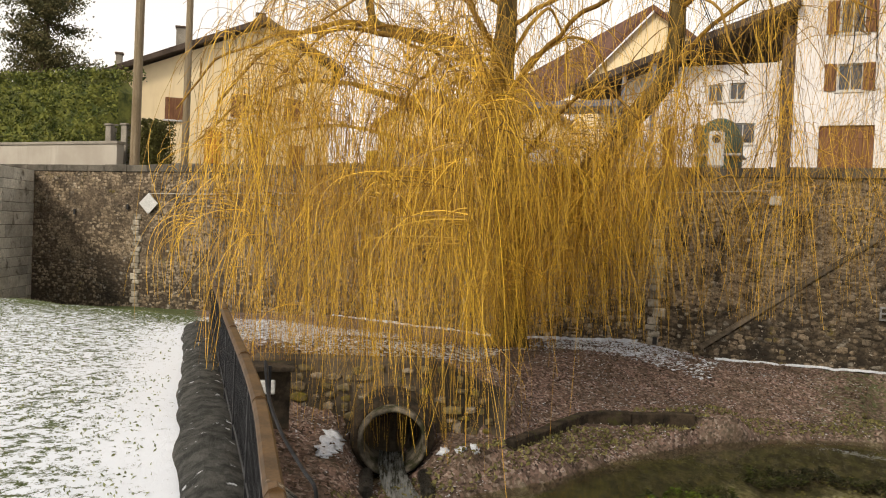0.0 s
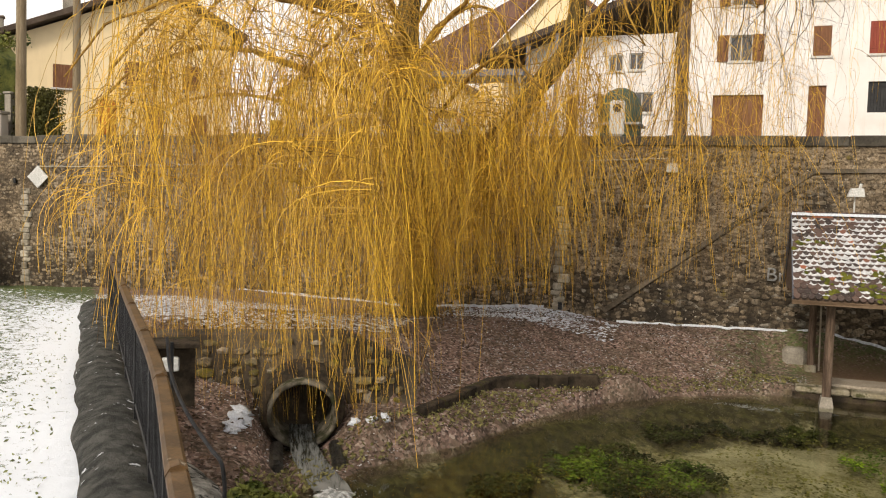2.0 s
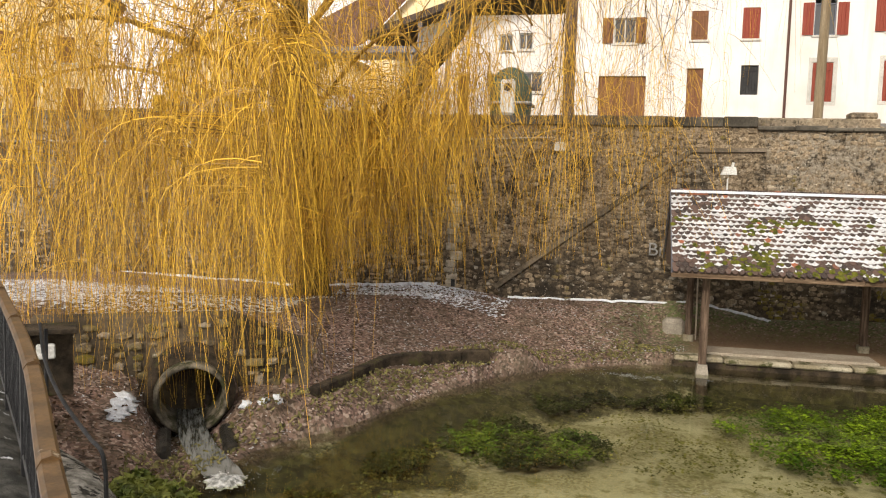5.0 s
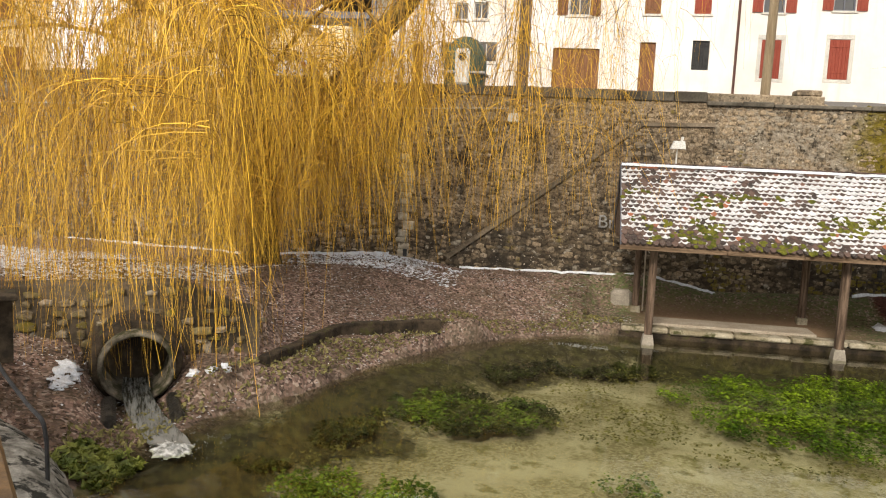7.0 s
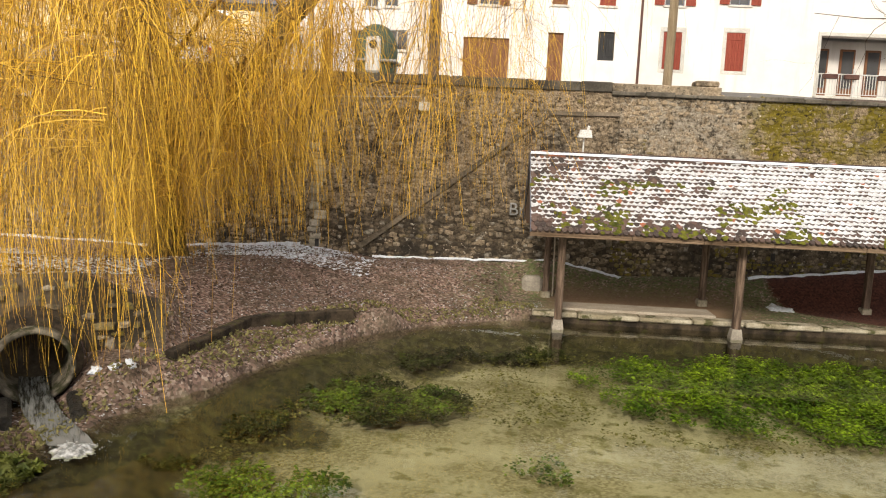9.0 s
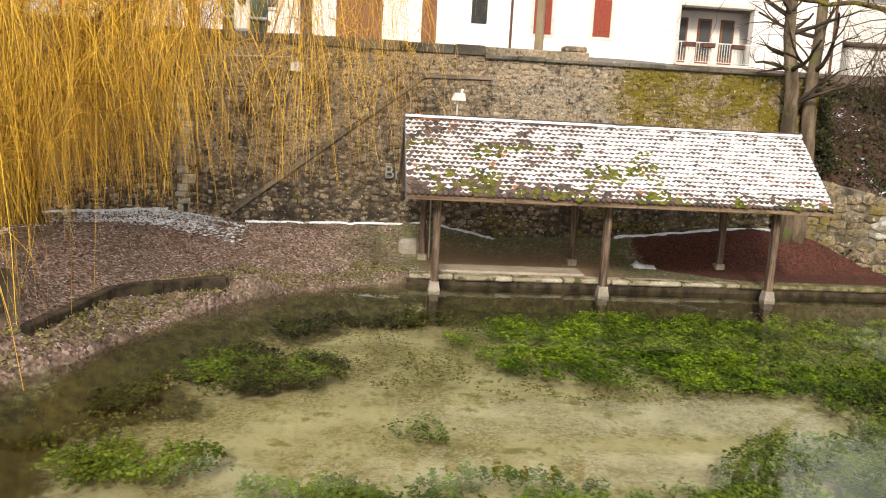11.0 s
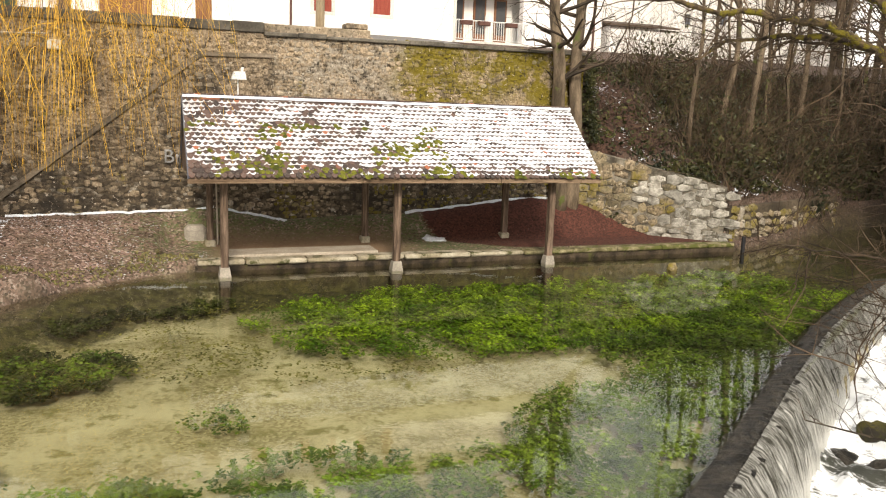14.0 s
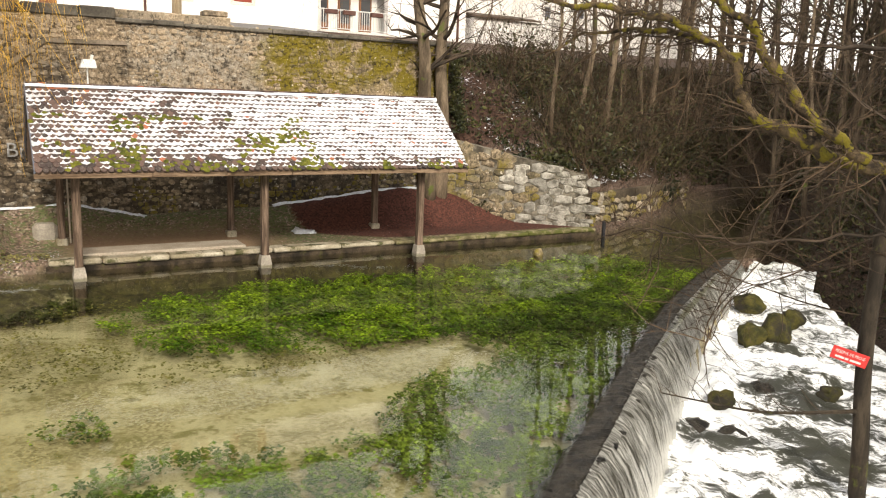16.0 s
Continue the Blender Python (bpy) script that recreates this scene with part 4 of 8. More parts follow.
def build_kerb():
    kerb = thing("kerb_wall", "low rounded stone wall, dark and mossy with traces of snow", "wall", kind="structure")
    fr = kerb_frames(420)
    side = 1 if fr[0][2].dot(Vector((-0.722, -0.692, 0))) > 0 else -1
    prof = [(0.62, 0.9), (0.56, 1.22), (0.46, 1.36), (0.28, 1.45), (0.08, 1.43), (-0.06, 1.36), (-0.16, 1.1)]
    acc = Acc()
    for i, (p, d, o) in enumerate(fr):
        end = step(416, 420, i)
        for j, (a, z) in enumerate(prof):
            w = 0.05 * noise.noise((p.x * 1.1, p.y * 1.1, j * 0.4)) + 0.012 * noise.noise((p.x * 3.2, p.y * 3.2, j * 0.9))
            q = p + o * side * (a + w)
            acc.v.append((q.x, q.y, z + 0.6 * w - 0.3 * end))
    m = len(prof)
    acc.f += [(i * m + j, (i + 1) * m + j, (i + 1) * m + j + 1, i * m + j + 1) for i in range(len(fr) - 1) for j in range(m - 1)]
    acc.f.append(tuple(range((len(fr) - 1) * m, len(fr) * m)))
    part("body", acc, M["kerbstone"], kerb, smooth=True)
    # the wall's rough outer flank, widest by the near end
    flank, prof = Acc(), [(-0.04, 1.34), (-0.20, 1.37), (-0.36, 1.34), (-0.50, 1.27), (-0.61, 1.12), (-0.69, 0.85), (-0.76, 0.45), (-0.82, 0.0), (-0.86, -0.5)]
    for p, d, o in fr:
        k = lerp(1.0, 0.28, step(4.8, 6.3, p.y))
        for j, (a, z) in enumerate(prof):
            w = 0.10 * noise.noise((p.x * 2.6, p.y * 2.6, z * 3.1)) + 0.05 * noise.noise((p.x * 7, p.y * 7, z * 8))
            q = p + o * side * ((a + 0.04) * k - 0.04 + (w if j else 0.0))
            flank.v.append((q.x, q.y, z + (0.5 * w if j else 0.0)))
    m = len(prof)
    flank.f += [(i * m + j, (i + 1) * m + j, (i + 1) * m + j + 1, i * m + j + 1) for i in range(len(fr) - 1) for j in range(m - 1)]
    part("flank", flank, M["flank_rock"], kerb, "pale grey broken rock flank", smooth=True)
    # rough facing stones on the outer side
    for i in range(120):
        k = random.randrange(22, 280)
        p, d, o = fr[k]
        z = rnd(0.5, 1.32)
        q = p - o * side * (0.06 + (1.36 - z) * 0.17)
        s = Acc()
        s.box((-rnd(0.10, 0.2), -0.07, -rnd(0.05, 0.10)), (rnd(0.10, 0.2), 0.06, rnd(0.05, 0.10)), 0.035)
        ob = part("stone", s, M["pale_rubble"] if random.random() < 0.3 else M["kerbstone"], kerb)
        ob.location = (q.x, q.y, z)
        ob.rotation_euler = (rnd(-0.2, 0.2), rnd(-0.25, 0.25), math.atan2(d.y, d.x) + rnd(-0.15, 0.15))
    return kerb


def build_railing():
    rail = thing("railing", "black iron railing with a brown painted handrail on the stone kerb", "railing")
    n = 118
    fr = kerb_frames(n)
    top, foot = 2.38, 1.47
    lift = lambda i: -0.05 * step(0, n, i)
    hand = Acc()
    vs = []
    prof = [(-0.045, -0.035), (-0.045, 0.0), (-0.03, 0.02), (0.03, 0.02), (0.045, 0.0), (0.045, -0.035)]
    for i, (p, d, o) in enumerate(fr):
        for a, z in prof:
            q = p + o * a
            vs.append((q.x, q.y, top + lift(i) + z))
    m = len(prof)
    hand.add(vs, [(i * m + j, (i + 1) * m + j, (i + 1) * m + (j + 1) % m, i * m + (j + 1) % m) for i in range(n) for j in range(m)] + [tuple(range(m)), tuple(range(n * m, n * m + m))])
    part("handrail", hand, M["rail_paint"], rail, "brown painted handrail, chipped at the joints")
    for i in range(6, n, 13):
        p, d, o = fr[i]
        j = Acc()
        j.tube([p + d * -0.04 + Vector((0, 0, top + lift(i) - 0.008)), p + d * 0.04 + Vector((0, 0, top + lift(i) - 0.008))], 0.049, 8)
        part("joint_sleeve", j, M["rail_paint"], rail)
    for name, z in (("bottom_rail", foot + 0.08), ("top_rail", top - 0.09)):
        a = Acc()
        a.tube([p + Vector((0, 0, z + lift(i))) for i, (p, d, o) in enumerate(fr)], 0.016, 5)
        part(name, a, M["iron"], rail)
    bal = Acc()
    bal.box((-0.008, -0.008, 0), (0.008, 0.008, top - foot - 0.15))
    me = bal.mesh("baluster", M["iron"])
    post = Acc()
    post.box((-0.02, -0.02, -0.2), (0.02, 0.02, top - foot - 0.03), 0.004)
    pm = post.mesh("post", M["iron"])
    for i, (p, d, o) in enumerate(fr):
        is_post = i % 13 == 0 or i == n
        ob = part("post" if is_post else "baluster", pm if is_post else me, None, rail)
        ob.location = (p.x, p.y, foot + lift(i) + (0 if is_post else 0.08))
        ob.rotation_euler = (0, 0, math.atan2(d.y, d.x))


build_kerb()
build_railing()


def build_stair_handrail():
    h = thing("stair_handrail", "bent thin black iron handrail down the bank", "handrail")
    a = Acc()
    a.tube(smooth_path([(-4.5, 5.72, 2.3), (-4.2, 5.4, 2.1), (-3.83, 5.1, 1.92), (-3.45, 4.87, 1.76), (-3.3, 4.8, 1.69), (-3.27, 4.8, 1.55)], 5) + [Vector((-3.26, 4.8, 1.0))], 0.015, 7)
    part("bar", a, M["iron"], h)
    b = Acc()
    b.tube([(-4.45, 5.72, 2.27), (-4.45, 5.72, 1.2)], 0.015, 7)
    part("post", b, M["iron"], h)


build_stair_handrail()


# ---------------------------------------------------------------- head wall, pipe and outflow
def build_headwall():
    wall = thing("head_wall", "rough mossy rubble head wall round a drain pipe", "wall", kind="structure")
    turn = math.atan2(HEAD_DIR.y, HEAD_DIR.x)
    base = Matrix.Translation((HEAD_AT.x, HEAD_AT.y, 0)) @ Matrix.Rotation(turn, 4, "Z")
    top = lambda u: 1.52 if u < 0.6 else 1.52 - (u - 0.6) * 0.42
    core = Acc()
    core.prism([(-2.1, -0.2), (1.7, -0.2), (1.7, top(1.7)), (0.6, 1.50), (-2.1, 1.50)], 0.0, 0.5, axis=1)
    part("core", core, M["mortar"], wall).matrix_world = base
    stones = 0
    for i, (x, z, w, h) in enumerate(rubble(-2.1, 1.65, 0.1, 1.5, 0.19, 31)):
        if z + h / 2 > top(x) or (x - 0.15) ** 2 + (z - 0.52) ** 2 < 0.56 ** 2 or random.random() < 0.3:
            continue
        one = Acc()
        stone_piece(one, 0, 0, w * rnd(0.6, 1.1), h * rnd(0.6, 1.1), rnd(0.02, 0.06), 0, 900 + i)
        pale = random.random() < 0.16
        ob = part("stone", one, M["pale_rubble"] if pale else M["head_rubble" if i % 3 else "rubble_mossy"], wall)
        ob.matrix_world = base @ Matrix.Translation((x, 0.005, z))
        stones += 1
    return wall


def build_pipe():
    pipe = thing("drain_pipe", "wide round concrete drain pipe pouring water into the pool", "pipe")
    c, ax = Vector((-5.57, 9.88, 0.50)), PIPE_DIR
    ax = Vector((ax.x, ax.y, -0.06)).normalized()
    s = Vector((0, 0, 1)).cross(ax).normalized()
    u = ax.cross(s)

    def ring(r, o, n=36):
        return [c + ax * o + (s * math.cos(2 * math.pi * k / n) + u * math.sin(2 * math.pi * k / n)) * r for k in range(n)]

    for name, prof, mat_, lab in (("pipe_wall", [(0.49, -1.0), (0.49, -0.02), (0.475, 0.0), (0.44, 0.0), (0.43, -0.02), (0.425, -1.4)], "pipe_rim", "mossy concrete pipe rim"),
                                  ("collar", [(0.60, -1.0), (0.60, -0.24), (0.58, -0.21), (0.495, -0.21)], "edging", "dark mossy concrete collar")):
        a, n = Acc(), 36
        for r, o in prof:
            a.v += [tuple(p) for p in ring(r, o)]
        a.f += [(i * n + k, i * n + (k + 1) % n, (i + 1) * n + (k + 1) % n, (i + 1) * n + k) for i in range(len(prof) - 1) for k in range(n)]
        part(name, a, M[mat_], pipe, lab, smooth=True)
    back = Acc()
    back.v = [tuple(p) for p in ring(0.43, -1.38)]
    back.f = [tuple(range(36))]
    part("inner_dark", back, M["black_trim"], pipe, "dark inside of the pipe")
    # the jet: a thin curved sheet from the pipe's floor down to the pool
    jet = Acc()
    n, m = 30, 10
    run = smooth_path([c + ax * -0.6 + Vector((0, 0, -0.36)), c + ax * 0.02 + Vector((0, 0, -0.39)), (-5.18, 9.38, 0.05), (-4.72, 8.92, 0.02), (-4.42, 8.62, 0.0)], 8)
    for i in range(n + 1):
        t = i / n
        p = run[round(t * (len(run) - 1))]
        for j in range(m + 1):
            o = (j / m - 0.5) * lerp(0.34, 0.46, t)
            w = noise.noise((o * 7, t * 6, 2)) * 0.03 * (0.3 + t) + noise.noise((o * 19, t * 9, 5)) * 0.012
            jet.v.append(tuple(p + s * o + Vector((0, 0, 0.03 + w + 0.9 * o * o * (1 - t)))))
    k = m + 1
    jet.f += [(i * k + j, (i + 1) * k + j, (i + 1) * k + j + 1, i * k + j + 1) for i in range(n) for j in range(m)]
    ob = part("water_jet", jet, M["jet"], label="white rushing water from the drain pipe", smooth=True)
    tagged(ob, category="water", kind="stuff")
    # churned water where the jet lands: a low lumpy skin with a torn edge
    splash = Acc()
    e = Vector((-4.40, 8.60, 0))
    nr, na = 14, 48
    for i in range(nr + 1):
        for k in range(na):
            an = 2 * math.pi * k / na
            edge_r = 0.24 + 0.12 * noise.noise((math.cos(an) * 2.2, math.sin(an) * 2.2, 4)) + 0.06 * noise.noise((math.cos(an) * 7, math.sin(an) * 7, 1))
            r = edge_r * i / nr
            q = e + ax * (math.cos(an) * r * 1.25) + s * (math.sin(an) * r)
            lift = (1 - (i / nr) ** 2)
            splash.v.append((q.x, q.y, 0.006 - 0.02 * (i / nr) ** 6 + lift * (0.02 + 0.05 * abs(noise.noise((q.x * 9, q.y * 9, 0))) + 0.03 * noise.noise((q.x * 22, q.y * 22, 0)))))
    splash.f += [(i * na + k, i * na + (k + 1) % na, (i + 1) * na + (k + 1) % na, (i + 1) * na + k) for i in range(nr) for k in range(na)]
    for i in range(70):
        an, r = rnd(0, 6.28), rnd(0.2, 0.6)
        q = Vector((e.x + math.cos(an) * r, e.y + math.sin(an) * r * 0.8, 0.006))
        b = rnd(0.006, 0.016) * (1.1 - r)
        splash.add([q + Vector(v) * b for v in ((1, 0, 0), (-0.5, 0.87, 0), (-0.5, -0.87, 0), (0, 0, 0.9))], [(0, 1, 3), (1, 2, 3), (2, 0, 3)])
    ob = part("splash", splash, M["white_water"], label="white splash where the drain meets the pool", smooth=True)
    tagged(ob, category="water", kind="stuff")
    # channel cheeks under the pipe
    for sg in (-1, 1):
        ch = Acc()
        m4 = Matrix.Translation(c + ax * 0.52 + s * (0.05 + sg * 0.40)) @ Matrix.Rotation(math.atan2(ax.y, ax.x), 4, "Z")
        ch.box((-0.5, -0.09, -0.85), (0.4, 0.09, -0.30), 0.05, m4)
        part("channel_side", ch, M["wet_stone"], pipe, "dark wet channel side")


build_headwall()
build_pipe()


def build_niche():
    n = thing("lamp_niche", "small dark niche under a mossy stone lintel", "niche", kind="structure")
    a = Acc()
    m4 = Matrix.Translation((-6.05, 7.72, 0)) @ Matrix.Rotation(math.atan2(0.62, 0.78), 4, "Z")
    # plain back panel; its dark colour stands in for the shade inside the niche
    a.box((-0.42, 0.25, 1.0), (0.26, 0.4, 1.74), 0.01, m4)
    part("back", a, M["edging"], n)
    b = Acc()
    b.box((-0.45, -0.05, 1.745), (0.30, 0.45, 1.80), 0.012, m4)
    part("lintel", b, M["edging"], n, "mossy lintel slab")
    f = thing("flood_lamp", "small white flood lamp fixed in the niche", "lamp")
    h = Acc()
    h.box((-0.11, -0.03, 1.48), (0.08, 0.06, 1.64), 0.015, m4)
    part("housing", h, M["white_metal"], f)
    k = Acc()
    k.tube([m4 @ Vector((0, 0.05, 1.5)), m4 @ Vector((0, 0.26, 1.42))], 0.014, 6)
    part("bracket", k, M["iron"], f)


build_niche()

edge = thing("stone_edging", "dark low stone edging on the bank", "edging", kind="structure")
pts = [Vector((*lerp(Vector(p), Vector(q), k / n), 0)) for p, q, n in zip(EDGE, EDGE[1:], (4, 1, 3)) for k in range(n)] + [Vector((*EDGE[-1], 0))]
for a, b in zip(pts, pts[1:]):
    q = Acc()
    mid = (a + b) / 2
    m4 = Matrix.Translation((mid.x, mid.y, EDGE_Z + 0.03)) @ Matrix.Rotation(math.atan2(b.y - a.y, b.x - a.x), 4, "Z")
    L = (b - a).length / 2
    q.box((-L + 0.004, -0.10, -0.4), (L - 0.004, 0.07, 0.05 + rnd(-0.012, 0.012)), 0.02, m4)
    part("edge_stone", q, M["edging"], edge)


# ---------------------------------------------------------------- wash-house by the pool
def build_wash_house():
    wh = thing("wash_house", "open timber wash-house with a tiled roof under melting snow", "wash-house")
    cols, front, back = (1.62, 5.14, 8.76), 16.12, 18.35
    for x in cols:
        f = Acc()
        f.prism([(x - 0.115, front - 0.115), (x + 0.115, front - 0.115), (x + 0.115, front + 0.115), (x - 0.115, front + 0.115)], -0.06, 0.03)
        f.add([(x + sx * w, front + sy * w, z) for z, w in ((0.03, 0.115), (0.20, 0.088)) for sx, sy in ((-1, -1), (1, -1), (1, 1), (-1, 1))],
              [(0, 1, 5, 4), (1, 2, 6, 5), (2, 3, 7, 6), (3, 0, 4, 7), (4, 5, 6, 7)])
        part("plinth", f, M["concrete"], wh, "whitened stone plinth standing in the water")
        f = Acc()
        f.box((x - 0.11, front - 0.11, -0.7), (x + 0.11, front + 0.11, -0.062), 0.02)
        part("footing", f, M["edging"], wh, "dark footing under water")
        p = Acc()
        p.box((x - 0.072, front - 0.072, 0.19), (x + 0.072, front + 0.072, 1.9), 0.014)
        part("front_post", p, M["timber"], wh)
        bp = Acc()
        bp.box((x - 0.16, back - 0.07, 0.36), (x - 0.02, back + 0.07, 1.95), 0.012)
        part("back_post", bp, M["timber"], wh)
        bs = Acc()
        bs.box((x - 0.20, back - 0.11, 0.18), (x + 0.02, back + 0.11, 0.37), 0.02)
        part("post_stone", bs, M["ledge"], wh)
        tb = Acc()
        tb.box((x - 0.14, front + 0.05, 1.915), (x - 0.02, back + 0.05, 2.04), 0.012)
        part("tie_beam", tb, M["timber"], wh)
    for y in (front, back):
        b = Acc()
        b.box((1.0, y - 0.08, 1.86 if y == front else 1.90), (9.62, y + 0.08, 2.0), 0.012)
        part("wall_plate", b, M["beam"], wh)
    e_y, e_z, r_y, r_z, x0, x1 = 15.62, 2.03, 17.24, 3.46, 0.95, 9.68
    up = Vector((0, r_y - e_y, r_z - e_z))
    slope = up.length
    up.normalize()
    out = Vector((0, -up.z, up.y))
    # boarding under the tiles, front and back
    for name, sg in (("roof_boarding", 1), ("roof_boarding", -1)):
        a = Acc()
        y_e = e_y if sg > 0 else 2 * r_y - e_y
        a.add([(x0, y_e, e_z - 0.03), (x1, y_e, e_z - 0.03), (x1, r_y, r_z - 0.03), (x0, r_y, r_z - 0.03),
               (x0, y_e, e_z - 0.055), (x1, y_e, e_z - 0.055), (x1, r_y, r_z - 0.055), (x0, r_y, r_z - 0.055)],
              [(0, 1, 2, 3), (4, 5, 6, 7), (0, 1, 5, 4), (1, 2, 6, 5), (2, 3, 7, 6), (3, 0, 4, 7)])
        part(name, a, M["timber"], wh, "dark boarding")
    x = x0 - 0.02
    while x < x1:
        w = min(rnd(1.2, 2.2), x1 + 0.02 - x)
        fas = Acc()
        fas.box((x, e_y - 0.02 + rnd(-0.006, 0.006), e_z - 0.135), (x + w - 0.01, e_y + 0.012, e_z - 0.05 + rnd(-0.006, 0.006)), 0.006)
        part("fascia_board", fas, M["beam"], wh, "weathered brown eaves board")
        x += w
    for i in range(15):
        x = x0 + 0.15 + (x1 - x0 - 0.3) * i / 14
        r = Acc()
        m4 = Matrix.Translation((x, e_y, e_z - 0.12)) @ Matrix.Rotation(math.atan2(up.z, up.y), 4, "X")
        r.box((-0.04, 0.02, -0.05), (0.04, slope - 0.03, 0.05), 0.006, m4)
        part("rafter", r, M["timber"], wh)
    for xx in (x0, x1 - 0.03):
        g = Acc()
        g.prism([(e_y + 0.25, e_z - 0.02), (2 * r_y - e_y - 0.25, e_z - 0.02), (r_y, r_z - 0.12)], xx + 0.03, xx + 0.06, axis=0)
        part("gable_board", g, M["timber"], wh, "dark gable boarding")
        v = Acc()
        for sg in (1, -1):
            y_e = e_y if sg > 0 else 2 * r_y - e_y
            v.add([(xx - 0.015, y_e, e_z - 0.12), (xx - 0.015, r_y, r_z - 0.10), (xx - 0.015, r_y, r_z + 0.035), (xx - 0.015, y_e, e_z + 0.02),
                   (xx + 0.025, y_e, e_z - 0.12), (xx + 0.025, r_y, r_z - 0.10), (xx + 0.025, r_y, r_z + 0.035), (xx + 0.025, y_e, e_z + 0.02)],
                  [(0, 1, 2, 3), (4, 5, 6, 7), (0, 1, 5, 4), (3, 2, 6, 7), (0, 3, 7, 4)])
        part("verge_board", v, M["zinc"], wh, "grey verge board")
    # tiles: flat clay tiles with rounded tails, laid in courses
    tw, expo, tl, th = 0.116, 0.122, 0.22, 0.020
    tail = [(-1, 0.03), (-0.72, -0.012), (-0.36, -0.035), (0, -0.04), (0.36, -0.035), (0.72, -0.012), (1, 0.03)]
    def tile_acc(acc, m4=None):
        pts_ = [(a * tw * 0.48, b, 0) for a, b in tail] + [(tw * 0.48, tl, 0), (-tw * 0.48, tl, 0)]
        n = len(pts_)
        vs = [Vector((a, b, 0)) for a, b, _ in pts_] + [Vector((a, b, th)) for a, b, _ in pts_]
        if m4:
            vs = [m4 @ v for v in vs]
        acc.add(vs, [tuple(range(n, 2 * n)), tuple(range(n))[::-1]] + [(i, (i + 1) % n, n + (i + 1) % n, n + i) for i in range(n)])
    one = Acc()
    tile_acc(one)
    shared = one.mesh("roof_tile", M["tile"])
    rest, snow, moss = Acc(), Acc(), Acc()
    rows = int(slope / expo)
    per = int((x1 - x0) / tw)
    made = 0
    for j in range(rows + 1):
        for i in range(per):
            x = x0 + tw * (i + 0.5 + (0.5 if j % 2 else 0.0))
            if x > x1 - tw * 0.4:
                continue
            p = Vector((x, e_y - 0.03, e_z - 0.02)) + up * (j * expo) + out * (0.012 + 0.004 * random.random())
            m4 = Matrix.Translation(p) @ Matrix.Rotation(math.atan2(up.z, up.y) - 0.10 + rnd(-0.025, 0.025), 4, "X") @ Matrix.Rotation(rnd(-0.03, 0.03), 4, "Z")
            if i % 3 == 1 and made < 300 and j < 15:
                ob = part("tile", shared, None, wh)
                ob.matrix_world = m4
                made += 1
            else:
                tile_acc(rest, m4)
            n1 = noise.noise((x * 0.9, j * 0.2, 3)) + 0.35 * noise.noise((x * 3.1, j * 0.7, 8))
            mossy = n1 > 0.12 and j < 12 and x < 6.2 or (j < 2 and noise.noise((x * 1.3, 0, 1)) > -0.05)
            if mossy and random.random() < 0.6:
                for _ in range(random.randint(2, 5)):
                    c = m4 @ Vector((rnd(-0.06, 0.06), rnd(-0.03, 0.11), th))
                    b = rnd(0.025, 0.065)
                    vs = [c + Vector((math.cos(a) * b * rnd(0.8, 1.2), math.sin(a) * b * up.y * rnd(0.8, 1.2), math.sin(a) * b * up.z)) for a in [q * 1.0472 for q in range(6)]] + [c + out * b * rnd(0.5, 0.9)]
                    moss.add(vs, [(q, (q + 1) % 6, 6) for q in range(6)])
    # snow lies along each course and melts back from the tails in scallops
    for j in range(rows + 1):
        m4 = Matrix.Translation(Vector((0, e_y - 0.03, e_z - 0.02)) + up * (j * expo) + out * 0.015) @ Matrix.Rotation(math.atan2(up.z, up.y) - 0.10, 4, "X")
        ns, last = int((x1 - x0) / tw * 6), None
        for i in range(ns + 1):
            x = x0 + (x1 - x0) * i / ns
            n1 = noise.noise((x * 0.9, j * 0.2, 3)) + 0.35 * noise.noise((x * 3.1, j * 0.7, 8))
            cov = lerp(0.62, 0.98, step(3.6, 5.8, x)) - 0.9 * max(0, n1 - 0.1) * step(6.4, 5.2, x) - 0.55 * step(3.5, 0.0, j) - 0.15 * step(2.0, 1.2, x)
            cov += 0.80 * noise.noise((x * 3.1, j * 1.37, 5)) + 0.55 * noise.noise((x * 11, j * 3.3, 9))
            f = ((x - x0) / tw - (0.5 if j % 2 else 0.0)) % 1.0 * 2 - 1
            g = f - 1 if f > 0 else f + 1
            y0 = 0.004 + 0.024 * f * f + 0.036 * noise.noise((x * 3.3, j * 2.3, 1)) + 0.030 * noise.noise((x * 9, j * 2.3, 7))
            y1 = expo - 0.04 + 0.07 * g * g + 0.004
            k = min(max(cov, 0.0), 1.0)
            if k < 0.10:
                last = None
                continue
            y0 = lerp(y1, y0, k ** 0.7)
            t = 0.017 * k + 0.004 * noise.noise((x * 9, j, 4))
            base_ = len(snow.v)
            snow.v += [tuple(m4 @ Vector((x, yy, th - 0.003 + hh))) for yy, hh in ((y0, 0), (y0 + 0.005, t * 0.8), (lerp(y0, y1, 0.5), t), (y1, t * 0.9))]
            if last is not None:
                snow.f += [(last + q, base_ + q, base_ + q + 1, last + q + 1) for q in range(3)]
            last = base_
    # the back slope, seen only from above
    for j in range(rows + 1):
        for i in range(per):
            p = Vector((x0 + tw * (i + 0.5), 2 * r_y - e_y + 0.03, e_z - 0.02)) + Vector((0, -up.y, up.z)) * (j * expo)
            m4 = Matrix.Translation(p + Vector((0, 0, 0.012))) @ Matrix.Rotation(math.pi, 4, "Z") @ Matrix.Rotation(math.atan2(up.z, up.y) - 0.10, 4, "X")
